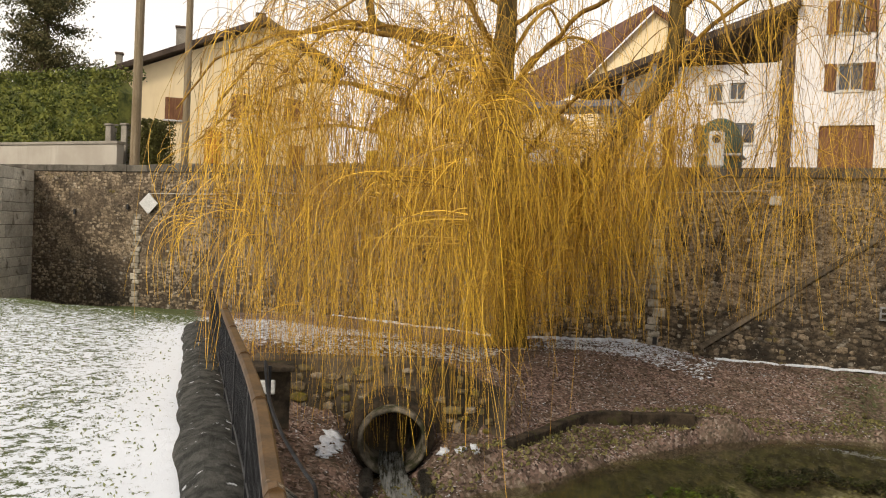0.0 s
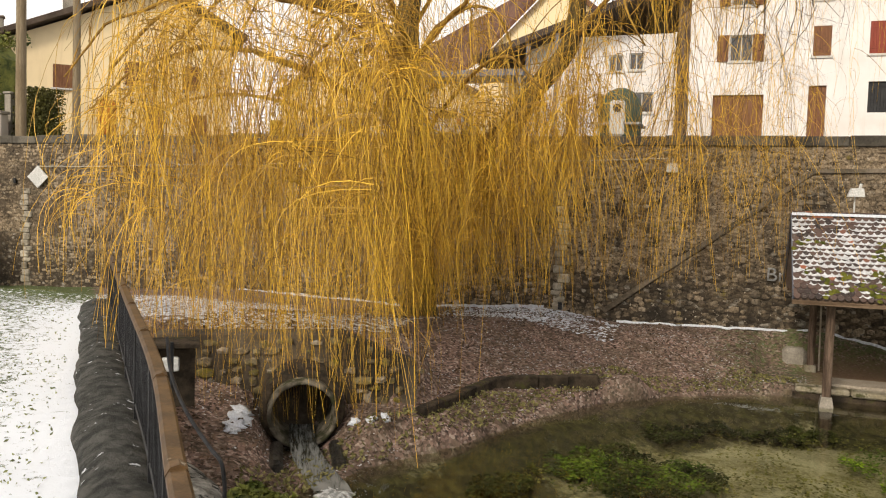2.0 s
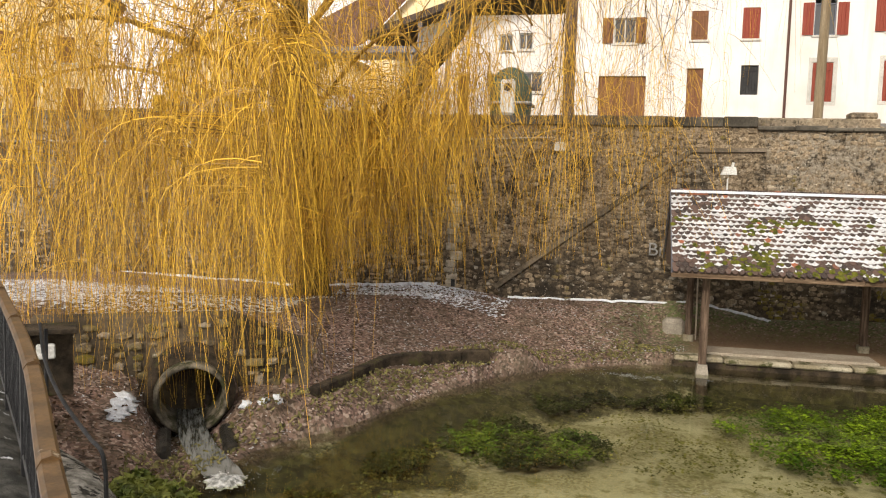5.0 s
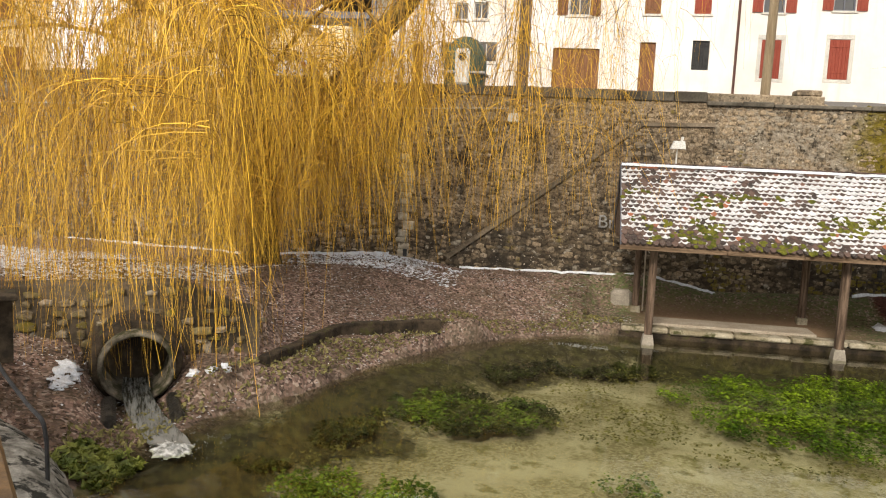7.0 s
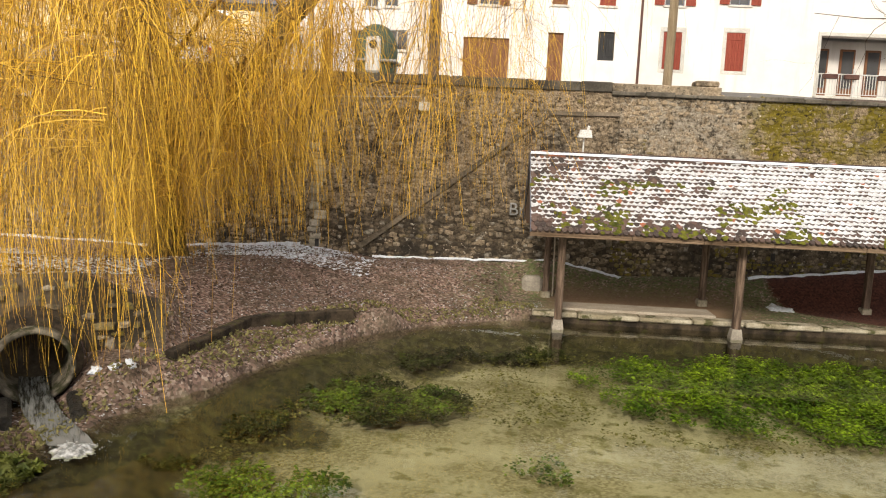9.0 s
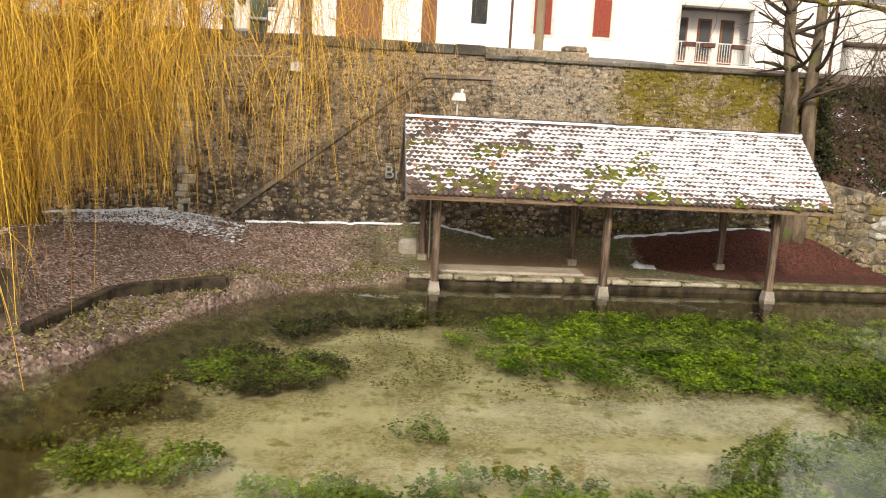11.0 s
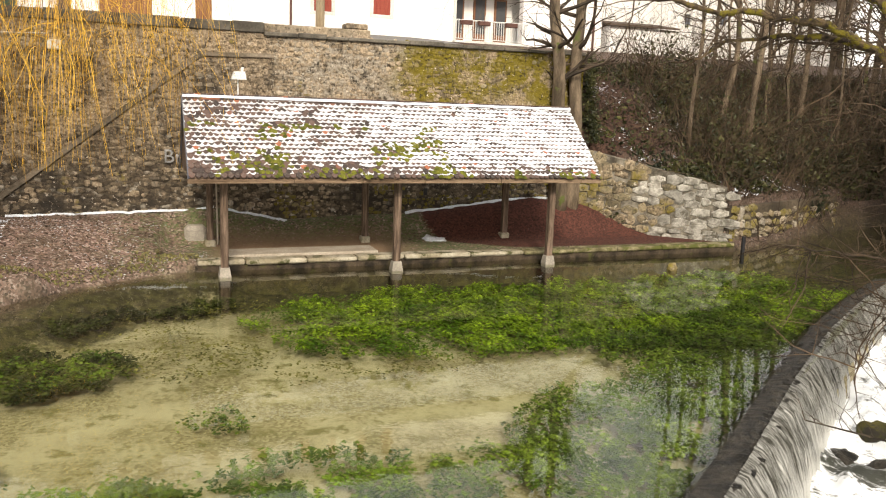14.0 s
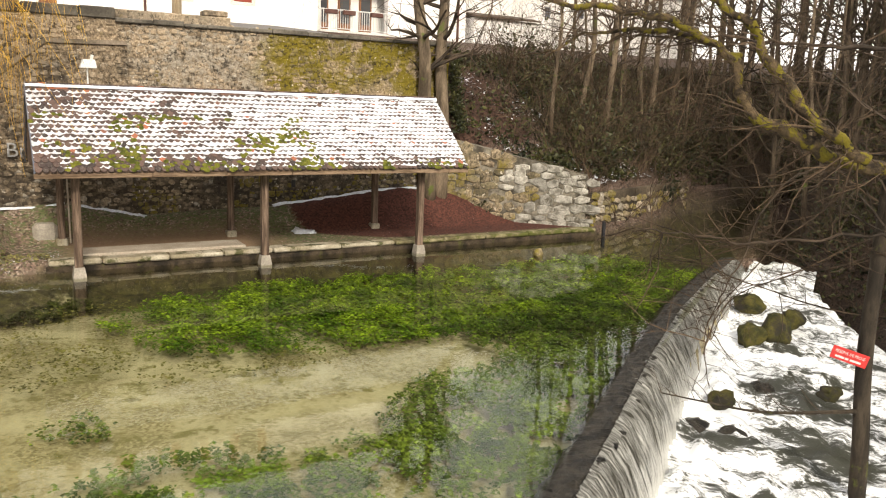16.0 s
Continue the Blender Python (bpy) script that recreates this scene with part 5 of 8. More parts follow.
            tile_acc(rest, m4)
    part("tile_field", rest, M["tile"], wh, "rounded brown clay tiles", kind="stuff")
    part("snow_cover", snow, M["thin_snow"], wh, "patchy melting snow on the tiles", kind="stuff")
    part("moss_clumps", moss, M["moss"], wh, "yellow-green moss clumps", kind="stuff")
    x = x0
    while x < x1 - 0.1:
        w = min(0.36, x1 - x)
        rt = Acc()
        n = 8
        for xx, r in ((x, 0.10), (x + w + 0.02, 0.088)):
            for k in range(n + 1):
                a = math.pi * k / n
                rt.v.append((xx, r_y - math.cos(a) * r, r_z - 0.045 + math.sin(a) * r))
        rt.f += [(k, k + 1, n + 2 + k, n + 1 + k) for k in range(n)]
        part("ridge_tile", rt, M["tile"], wh, smooth=True)
        x += w
    rs = Acc()
    for i in range(90):
        xx = x0 + (x1 - x0) * i / 89
        gap = abs(xx - 5.55) < 0.12 or noise.noise((xx * 2, 5, 5)) > 0.42
        t = 0.004 if gap else 0.022 + 0.012 * noise.noise((xx * 3, 0, 0))
        for k in range(7):
            a = math.pi * (0.12 + 0.45 * k / 6)
            rs.v.append((xx, r_y - math.cos(a) * (0.098 + t), r_z - 0.045 + math.sin(a) * (0.098 + t)))
    rs.f += [(i * 7 + k, i * 7 + k + 1, (i + 1) * 7 + k + 1, (i + 1) * 7 + k) for i in range(89) for k in range(6)]
    part("ridge_snow", rs, M["snow"], wh, "line of snow along the ridge", smooth=True, kind="stuff")
    return wh


build_wash_house()

lamp = thing("flood_lamp", "small white flood lamp on a thin pole at the roof ridge", "lamp")
a = Acc()
a.tube([(2.04, 17.3, 3.3), (2.04, 17.3, 3.86)], 0.016, 7)
part("pole", a, M["white_metal"], lamp)
a = Acc()
a.prism([(1.90, 3.84), (2.20, 3.84), (2.17, 4.0), (1.96, 4.0)], 17.16, 17.36, axis=1)
part("head", a, M["white_metal"], lamp)
a = Acc()
a.tube([(2.12, 17.3, 4.0), (2.14, 17.3, 4.09)], 0.028, 6)
part("sensor", a, M["white_metal"], lamp)

led = thing("pool_ledge", "worn stone ledge along the pool's edge", "ledge", kind="structure")
x = 1.15
while x < 14.45:
    w = min(rnd(0.9, 1.6), 14.5 - x)
    a = Acc()
    a.box((x, 16.62 + rnd(-0.03, 0.03), 0.12), (x + w - 0.012, 16.98, 0.22 + rnd(-0.014, 0.014)), 0.03)
    part("ledge_stone", a, M["ledge" if x < 8.2 else "ledge_mossy"], led)
    x += w
a = Acc()
a.box((1.1, 16.68, -0.6), (14.5, 17.0, 0.118))
part("ledge_foot", a, M["edging"], led, "dark wet footing under the ledge")
slab = thing("wash_slab", "flat pale concrete slab behind the ledge", "slab", kind="structure")
a = Acc()
a.box((1.7, 17.0, 0.0), (5.0, 17.7, 0.265), 0.012)
part("top", a, M["slab"], slab)
blk = thing("stone_block", "pale weathered stone block on the bank", "stone")
a = Acc()
a.box((1.0, 18.45, 0.2), (1.48, 18.8, 0.66), 0.08)
part("block", a, M["concrete"], blk)
plank = thing("post_plank", "thin pale batten leaning on the back post", "batten")
a = Acc()
a.tube([(1.68, 18.22, 0.28), (1.66, 18.24, 1.95)], 0.018, 6)
part("batten", a, M["slab"], plank)


# ---------------------------------------------------------------- weeping willow
def limb_path(pts, jitter=0.06, steps=6):
    path = smooth_path(pts, steps)
    return [p + Vector((noise.noise(p * 1.3), noise.noise(p * 1.3 + Vector((9, 0, 0))), noise.noise(p * 1.3 + Vector((0, 9, 0))))) * jitter for p in path]


def taper(a, b, n):
    return [lerp(a, b, (i / (n - 1)) ** 0.8) for i in range(n)]


def build_willow():
    tree = thing("weeping_willow", "large weeping willow in winter with long golden hanging whips", "tree")
    rng = random.Random(11)
    U = rng.uniform
    trunk = limb_path([(-6.72, 17.15, 0.6), (-6.78, 17.08, 2.2), (-6.85, 17.0, 3.6), (-7.1, 16.88, 5.4), (-7.12, 16.86, 7.0), (-7.05, 16.86, 8.8), (-7.0, 16.8, 10.6)], 0.05)
    a = Acc()
    rad = [0.36 + 0.22 * max(0, 1 - i / 3) ** 2 if i < 20 else lerp(0.33, 0.12, (i - 20) / (len(trunk) - 20)) for i in range(len(trunk))]
    a.tube(trunk, rad, 14)
    part("trunk", a, M["willow_bark"], tree, smooth=True)
    limbs = [
        (limb_path([(-6.8, 17.0, 3.2), (-5.7, 17.35, 4.35), (-4.9, 17.6, 5.2), (-4.35, 17.75, 6.1), (-3.65, 17.85, 7.05), (-3.5, 17.8, 8.6), (-3.3, 17.5, 10.0)]), 0.34, 0.15),
        (limb_path([(-7.1, 16.85, 6.2), (-7.35, 16.7, 6.9), (-8.1, 16.3, 7.6), (-8.85, 15.95, 7.75), (-9.6, 15.5, 8.0), (-9.9, 15.4, 8.7), (-10.6, 15.0, 9.6)]), 0.17, 0.07),
        (limb_path([(-7.1, 16.8, 7.2), (-7.6, 16.4, 8.2), (-7.8, 16.0, 9.2), (-8.2, 15.4, 10.0)]), 0.07, 0.03),
        (limb_path([(-9.6, 15.5, 8.0), (-10.4, 14.9, 7.9), (-11.4, 14.0, 7.2), (-12.0, 13.2, 6.0)]), 0.08, 0.03),
        (limb_path([(-3.65, 17.85, 7.1), (-2.6, 17.3, 8.0), (-1.2, 16.6, 8.4), (0.2, 16.0, 7.6)]), 0.06, 0.02),
        (limb_path([(-7.1, 16.9, 5.0), (-8.0, 15.2, 5.9), (-9.2, 13.6, 6.35), (-10.4, 12.4, 5.9), (-11.2, 11.7, 4.9)]), 0.06, 0.02),
        (limb_path([(-7.1, 16.9, 5.6), (-6.9, 15.0, 6.8), (-6.7, 13.2, 7.0), (-6.6, 11.6, 6.2)]), 0.06, 0.02),
        (limb_path([(-6.9, 16.9, 4.6), (-5.4, 15.6, 5.8), (-4.2, 14.6, 6.2), (-3.3, 13.9, 5.5)]), 0.055, 0.02),
        (limb_path([(-7.1, 16.9, 4.4), (-8.6, 16.6, 5.2), (-10.6, 16.0, 5.8), (-12.4, 15.2, 5.4), (-13.4, 14.6, 4.4)]), 0.06, 0.02),
    ]
    # low arching limbs over the outflow and the lawn's edge
    for q in ([(-7.1, 16.8, 5.8), (-7.4, 14.6, 6.9), (-7.7, 11.4, 6.7), (-7.5, 9.3, 5.4)], [(-6.9, 16.8, 5.4), (-6.0, 14.4, 6.5), (-5.7, 11.4, 6.2), (-5.5, 9.7, 5.2)],
              [(-7.1, 16.8, 5.2), (-8.9, 14.2, 6.3), (-9.6, 12.2, 6.0), (-9.7, 10.9, 5.0)], [(-7.0, 16.7, 6.4), (-6.6, 14.2, 7.6), (-6.5, 11.2, 7.5), (-6.5, 9.2, 6.2)],
              [(-3.5, 17.8, 8.4), (-2.3, 17.2, 8.9), (-1.6, 16.9, 8.2), (-1.5, 16.8, 7.0)], [(-8.85, 15.95, 7.75), (-10.2, 14.2, 7.6), (-11.4, 12.8, 6.8), (-12.0, 12.0, 5.6)]):
        limbs.append((limb_path(q, 0.12), 0.06, 0.015))
    # further limbs, all round the crown
    for k in range(11):
        az = 2 * math.pi * k / 11 + U(-0.1, 0.1)
        z0 = U(5.6, 10.0)
        R, H = U(4.2, 7.4), U(0.6, 2.0)
        d = Vector((math.cos(az), math.sin(az), 0))
        if d.y > 0.3:
            R *= 0.45
        c = Vector((-7.05, 16.85, z0))
        limbs.append((limb_path([c, c + d * R * 0.3 + Vector((0, 0, H * 0.75)), c + d * R * 0.65 + Vector((0, 0, H)), c + d * R * 0.9 + Vector((0, 0, H * 0.45)), c + d * R + Vector((0, 0, -H * 0.5))], 0.12), U(0.035, 0.07), 0.012))
    starts = []
    for path, r0, r1 in limbs:
        b = Acc()
        b.tube(path, taper(r0, r1, len(path)), 8 if r0 > 0.1 else 6)
        part("limb", b, M["willow_bark" if r0 > 0.1 else "willow_twig"], tree, smooth=True)
        for i in range(4, len(path)):
            starts.append((path[i], (path[i] - path[i - 1]).normalized(), i / len(path)))
    # secondary branches, arching over and down
    sub = Acc()
    ends = []
    for k in range(380):
        p, d, t = starts[rng.randrange(len(starts))]
        az = U(0, 6.28)
        L = U(0.8, 2.4)
        h = Vector((math.cos(az), math.sin(az), 0)) * 0.8 + Vector((d.x, d.y, 0)) * 0.9
        q = [p, p + h * L * 0.4 + Vector((0, 0, U(0.1, 0.6))), p + h * L * 0.8 + Vector((0, 0, U(-0.1, 0.5))), p + h * L + Vector((0, 0, U(-0.9, -0.2)))]
        path = limb_path(q, 0.05, 4)
        if path[-1].x < -1.0 * path[-1].y:
            continue
        sub.tube(path, taper(U(0.006, 0.012), 0.004, len(path)), 4, cap=False)
        for i in range(3, len(path)):
            ends.append((path[i], h))
    part("side_growth", sub, M["willow_twig"], tree, "thin arching side branches", kind="stuff")
    # hanging whips in sprays
    whips = Acc()
    nodes = []

    def hang(p, push, zend, r0, seed, seg=9, rise=None):
        n = seg
        e = p + push
        zend = max(zend, lowest(e.x, e.y) - 0.25)
        drop = p.z - zend
        if drop < 0.4 or e.x < -1.04 * e.y or e.y < 8.2:
            return None
        ph, sw = U(0, 6.28), U(0.07, 0.34) * min(1.0, 0.3 + drop * 0.3)
        bend, c1 = U(0.5, 1.4), U(-0.15, 0.55) if rise is None else -rise
        pts = []
        for i in range(n + 1):
            t = i / n
            out = push * (1 - (1 - t) ** 2.4)
            wob = Vector((math.sin(ph + t * 3.4 * bend) - math.sin(ph), math.cos(ph * 1.7 + t * 3.1 * bend) - math.cos(ph * 1.7), 0)) * sw * (0.5 + t)
            pts.append(p + out + wob + Vector((0, 0, -drop * (c1 * t + (1 - c1) * t * t) if t < 1 else -drop)))
        whips.tube(pts, [r0 * (1 - 0.6 * i / n) for i in range(n + 1)], 3, cap=False)
        return pts

    def lowest(x, y):
        """How far down the curtain reaches, over the bank and over the outflow."""
        base = lerp(1.75, 0.60, step(14.0, 11.0, y))
        base = lerp(base, 2.0, step(9.2, 8.2, y))
        base = lerp(base, 2.4, step(-0.86, -0.98, x / y))
        base = lerp(0.95, base, step(0.7, 1.5, math.hypot(x + 6.7, y - 16.5)))
        return lerp(base, 2.3, step(-3.6, -1.0, x))

    def spray(p, push, zend, zl, n, thin=1.0):
        main = hang(p, push, zend, U(0.005, 0.008) * thin, 0)
        if main:
            nodes.append(main[rng.randrange(3, 7)])
            for _ in range(n):
                q = main[rng.randrange(1, 7)]
                az = U(0, 6.28)
                far = U(0.05, 0.35) if rng.random() < 0.35 else U(0.3, 1.05)
                low_ = q.z - U(0.5, 1.9) if rng.random() < 0.6 else zend + rng.gauss(0.25, 0.6)
                hang(q, Vector((math.cos(az), math.sin(az), 0)) * far, max(zl - 0.3, low_), U(0.0045, 0.0072) * thin, 0, 7)

    low = [e for e in ends if e[0].y < 11.6 and -10.5 < e[0].x < -4.4 and e[0].z > 2.5]
    for k in range(1300):
        if rng.random() < 0.8:
            p, h = ends[rng.randrange(len(ends))]
        else:
            p, h, _ = starts[rng.randrange(len(starts))]
        if k % 4 == 0:
            p, h = low[rng.randrange(len(low))]
        if p.y > 18.9 or p.y < 8.8 or p.x > 0.9 or (p.z > 6.6 and rng.random() < 0.35) or (p.z > 5.2 and rng.random() < 0.40) or p.x < -1.03 * p.y or (p.x > -3.0 and rng.random() < 0.9) or (p.x < -11.8 and rng.random() < 0.85):
            continue
        # whips grow in clumps, with gaps between
        if noise.noise((p.x * 1.1, p.y * 1.1, p.z * 0.3)) < -0.05:
            continue
        zl = lowest(p.x, p.y)
        zend = zl + abs(rng.gauss(0, 0.9)) if rng.random() < 0.82 else U(3.0, 5.5)
        if p.z > 6.4 and rng.random() < 0.7:
            zend = p.z - U(1.2, 3.4)
        spray(p, (Vector((h.x, h.y, 0)) * U(0.05, 0.9) + Vector((U(-0.4, 0.4), U(-0.4, 0.4), 0))), zend, zl, rng.randint(3, 6))
    # tufts: shoots that arch up and over from one knot, then fall in a tapering bunch
    rng.shuffle(nodes)
    knots = [q for q in nodes if 2.2 < q.z < 6.2 and -1.0 * q.y < q.x < -3.2 and noise.noise((q.x * 0.9, q.y * 0.9, q.z * 0.5)) > -0.12][:330]
    for k in range(110):
        a, r = U(0, 6.28), math.sqrt(rng.random())
        knots.append(Vector((-6.9 + math.cos(a) * r * 2.6, 15.6 + math.sin(a) * r * 1.6, U(2.4, 7.2))))
    for q in knots:
        side, wide, drop = U(0, 6.28), U(0.3, 1.1), U(0.9, 2.6)
        for _ in range(rng.randint(10, 18)):
            az = side + rng.gauss(0, 1.1)
            hang(q + Vector((U(-0.06, 0.06), U(-0.06, 0.06), U(-0.25, 0.25))), Vector((math.cos(az), math.sin(az), 0)) * wide * U(0.3, 1.5), q.z - drop * U(0.55, 1.1), U(0.0045, 0.0075), 0, 8, U(0.0, 0.45))
    # bunches hanging before the wall to the east of the trunk
    for cx, wide, zt, zb, num in ((-6.9, 0.35, 4.6, 0.9, 26), (-5.9, 0.3, 5.2, 1.4, 40), (-5.2, 0.2, 4.9, 1.8, 26), (-4.6, 0.2, 5.2, 2.1, 30), (-3.95, 0.24, 5.8, 1.6, 40), (-3.2, 0.24, 6.4, 2.6, 40), (-2.6, 0.2, 6.2, 3.2, 16), (-0.25, 0.22, 6.2, 2.3, 6), (0.25, 0.3, 6.4, 2.1, 8), (0.75, 0.3, 6.0, 2.9, 4), (-0.9, 0.4, 6.8, 3.4, 6), (1.2, 0.4, 6.6, 3.6, 3), (-1.6, 1.0, 9.4, 6.4, 26), (0.9, 1.2, 9.2, 5.8, 12)):
        for k in range(num if cx < -2 else round(num * 1.7)):
            spray(Vector((cx + rng.gauss(0, wide), (16.2 if cx < -2 else 17.0) + U(-0.7, 0.5), zt + U(-0.6, 1.2))), Vector((U(-0.15, 0.15), U(-0.2, 0.2), 0)), zb + abs(rng.gauss(0, 0.5)), zb, 6, 1.0 if cx < -2 else 0.62)
    for k in range(20):
        spray(Vector((-1.25 + U(-0.13, 0.13), 16.8 + U(-0.2, 0.2), U(6.0, 8.0))), Vector((U(-0.1, 0.1), U(-0.1, 0.1), 0)), U(1.35, 3.0), 1.3, 7)
    # fine shoots falling from the high crown
    for k in range(210):
        z = U(8.6, 11.5)
        spray(Vector((U(-12.5, 0.6), U(13.0, 17.6), z)), Vector((U(-0.3, 0.3), U(-0.3, 0.3), 0)), z - U(1.6, 4.2), 4.5, 3)
    # thin curtain over the outflow and its head wall
    for k in range(230):
        spray(Vector((U(-8.2, -4.8), U(9.8, 11.4), U(3.6, 6.0))), Vector((U(-0.3, 0.3), U(-0.3, 0.3), 0)), 0.4 + abs(rng.gauss(0, 0.35)), 0.5, 4, 0.6)
    # short fringe along the trunk down to its foot
    for k in range(520):
        z = U(2.4, 8.6) if k % 2 else U(1.9, 4.6)
        az = U(3.14, 6.28) if k % 4 else U(0, 6.28)
        p = Vector((-6.9 + math.cos(az) * 0.34, 16.95 + math.sin(az) * 0.34, z))
        hang(p, Vector((math.cos(az), math.sin(az) - 0.4, 0)) * U(0.05, 0.35), max(0.75, z - U(1.5, 3.8)), U(0.004, 0.006), k, 8)
    part("crown", whips, M["whip"], tree, "golden yellow hanging whips", kind="stuff")
    return tree


willow = build_willow()


# ---------------------------------------------------------------- the street above the wall
def opening(parent, x, z0, z1, w, y, kind, surround=False):
    """A window, door or garage in a facade that faces -y at depth y; returns nothing, adds named parts with their pieces."""
    lo, hi = x - w / 2, x + w / 2
    if surround:
        s = Acc()
        t = 0.16
        s.box((lo - t, y - 0.03, z0 - 0.14), (hi + t, y + 0.05, z0 - 0.003), 0.01)
        s.box((lo - t, y - 0.03, z1 + 0.003), (hi + t, y + 0.05, z1 + 0.2), 0.01)
        for a, b in ((lo - t, lo - 0.003), (hi + 0.003, hi + t)):
            s.box((a, y - 0.028, z0), (b, y + 0.05, z1), 0.01)
        part("surround", s, M["trim_white"], parent, "white stone window surround")
    if kind in ("window", "dark"):
        g = Acc()
        g.box((lo + 0.04, y + 0.10, z0 + 0.04), (hi - 0.04, y + 0.12, z1 - 0.04))
        win = part("window", g, M["glass"], parent, "dark window pane")
        f = Acc()
        for a, b, c, d in ((lo, hi, z0, z0 + 0.06), (lo, hi, z1 - 0.06, z1), (lo, lo + 0.06, z0 + 0.062, z1 - 0.062), (hi - 0.06, hi, z0 + 0.062, z1 - 0.062), (x - 0.025, x + 0.025, z0 + 0.062, z1 - 0.062)):
            f.box((a, y + 0.05, c), (b, y + 0.13, d), 0.005)
        part("window_frame", f, M["trim_white"] if kind == "window" else M["zinc"], win)
        s = Acc()
        s.box((lo - 0.08, y - 0.10, z0 - 0.09), (hi + 0.08, y + 0.06, z0 - 0.004), 0.01)
        part("window_sill", s, M["trim_white"], win)
    if kind in ("red", "brown", "door", "garage", "orange", "grey"):
        mat_ = {"red": "shutter_red", "brown": "shutter_brown", "door": "shutter_brown", "garage": "shutter_brown", "orange": "orange_door", "grey": "black_trim"}[kind]
        leaf = boarded(lo + 0.006, hi - 0.006, z0 + 0.01, z1 - 0.01, y - 0.01, y + 0.04, {"garage": 10, "door": 4}.get(kind, 6))
        name = {"garage": "garage_door", "door": "door", "orange": "door"}.get(kind, "shutter")
        lf = part(name, leaf, M[mat_], parent, {"red": "closed dark red board shutters", "brown": "closed brown board shutters", "garage": "wide brown wooden garage door", "door": "brown wooden door", "orange": "orange door", "grey": "dark grey closed shutter"}[kind])
        for zz in (z0 + 0.18 * (z1 - z0), z0 + 0.82 * (z1 - z0)):
            b = Acc()
            b.box((lo + 0.02, y - 0.025, zz - 0.03), (hi - 0.02, y - 0.012, zz + 0.03), 0.004)
            part("hinge_band", b, M[mat_], lf)
        if kind in ("red", "brown") and not surround:
            s = Acc()
            s.box((lo - 0.08, y - 0.08, z0 - 0.1), (hi + 0.08, y + 0.05, z0 - 0.004), 0.01)
            part("window_sill", s, M["trim_white"], lf)


def open_shutter(parent, x, z0, z1, w, y, mat_):
    a = boarded(x - w / 2, x + w / 2, z0, z1, y - 0.06, y - 0.02, 3)
    part("shutter", a, M[mat_], parent, "open board shutter against the wall")


def wall_with_holes(x0, x1, z0, z1, y0, y1, holes):
    """A wall slab facing -y with rectangular openings cut through it, one closed shell."""
    acc = Acc()
    xs = sorted({x0, x1, *[h[0] for h in holes], *[h[1] for h in holes]})
    zs = sorted({z0, z1, *[max(h[2], z0) for h in holes], *[min(h[3], z1) for h in holes]})
    nx, nz = len(xs), len(zs)
    at = lambda i, k, b: (i * nz + k) * 2 + b
    for x in xs:
        for z in zs:
            acc.v += [(x, y0, z), (x, y1, z)]

    def solid(i, k):
        if not (0 <= i < nx - 1 and 0 <= k < nz - 1):
            return False
        x, z = (xs[i] + xs[i + 1]) / 2, (zs[k] + zs[k + 1]) / 2
        return not any(h[0] < x < h[1] and h[2] < z < h[3] for h in holes)

    for i in range(nx - 1):
        for k in range(nz - 1):
            if not solid(i, k):
                continue
            c = [(i, k), (i + 1, k), (i + 1, k + 1), (i, k + 1)]
            acc.f.append(tuple(at(*q, 0) for q in c))
            acc.f.append(tuple(at(*q, 1) for q in c[::-1]))
            for a, b, n in ((0, 1, (i, k - 1)), (1, 2, (i + 1, k)), (2, 3, (i, k + 1)), (3, 0, (i - 1, k))):
                if not solid(*n):
                    acc.f.append((at(*c[b], 0), at(*c[a], 0), at(*c[a], 1), at(*c[b], 1)))
    return acc


def boarded(x0, x1, z0, z1, y0, y1, n):
    """A board door or shutter in one piece, with a groove between its boards."""
    out, w = [(x1, y1), (x0, y1)], (x1 - x0) / n
    for i in range(n):
        a, b = x0 + w * i, x0 + w * (i + 1)
        out += [(a, y0 + 0.012), (a + 0.01, y0), (b - 0.01, y0), (b, y0 + 0.012)]
    return Acc().prism(out, z0, z1)


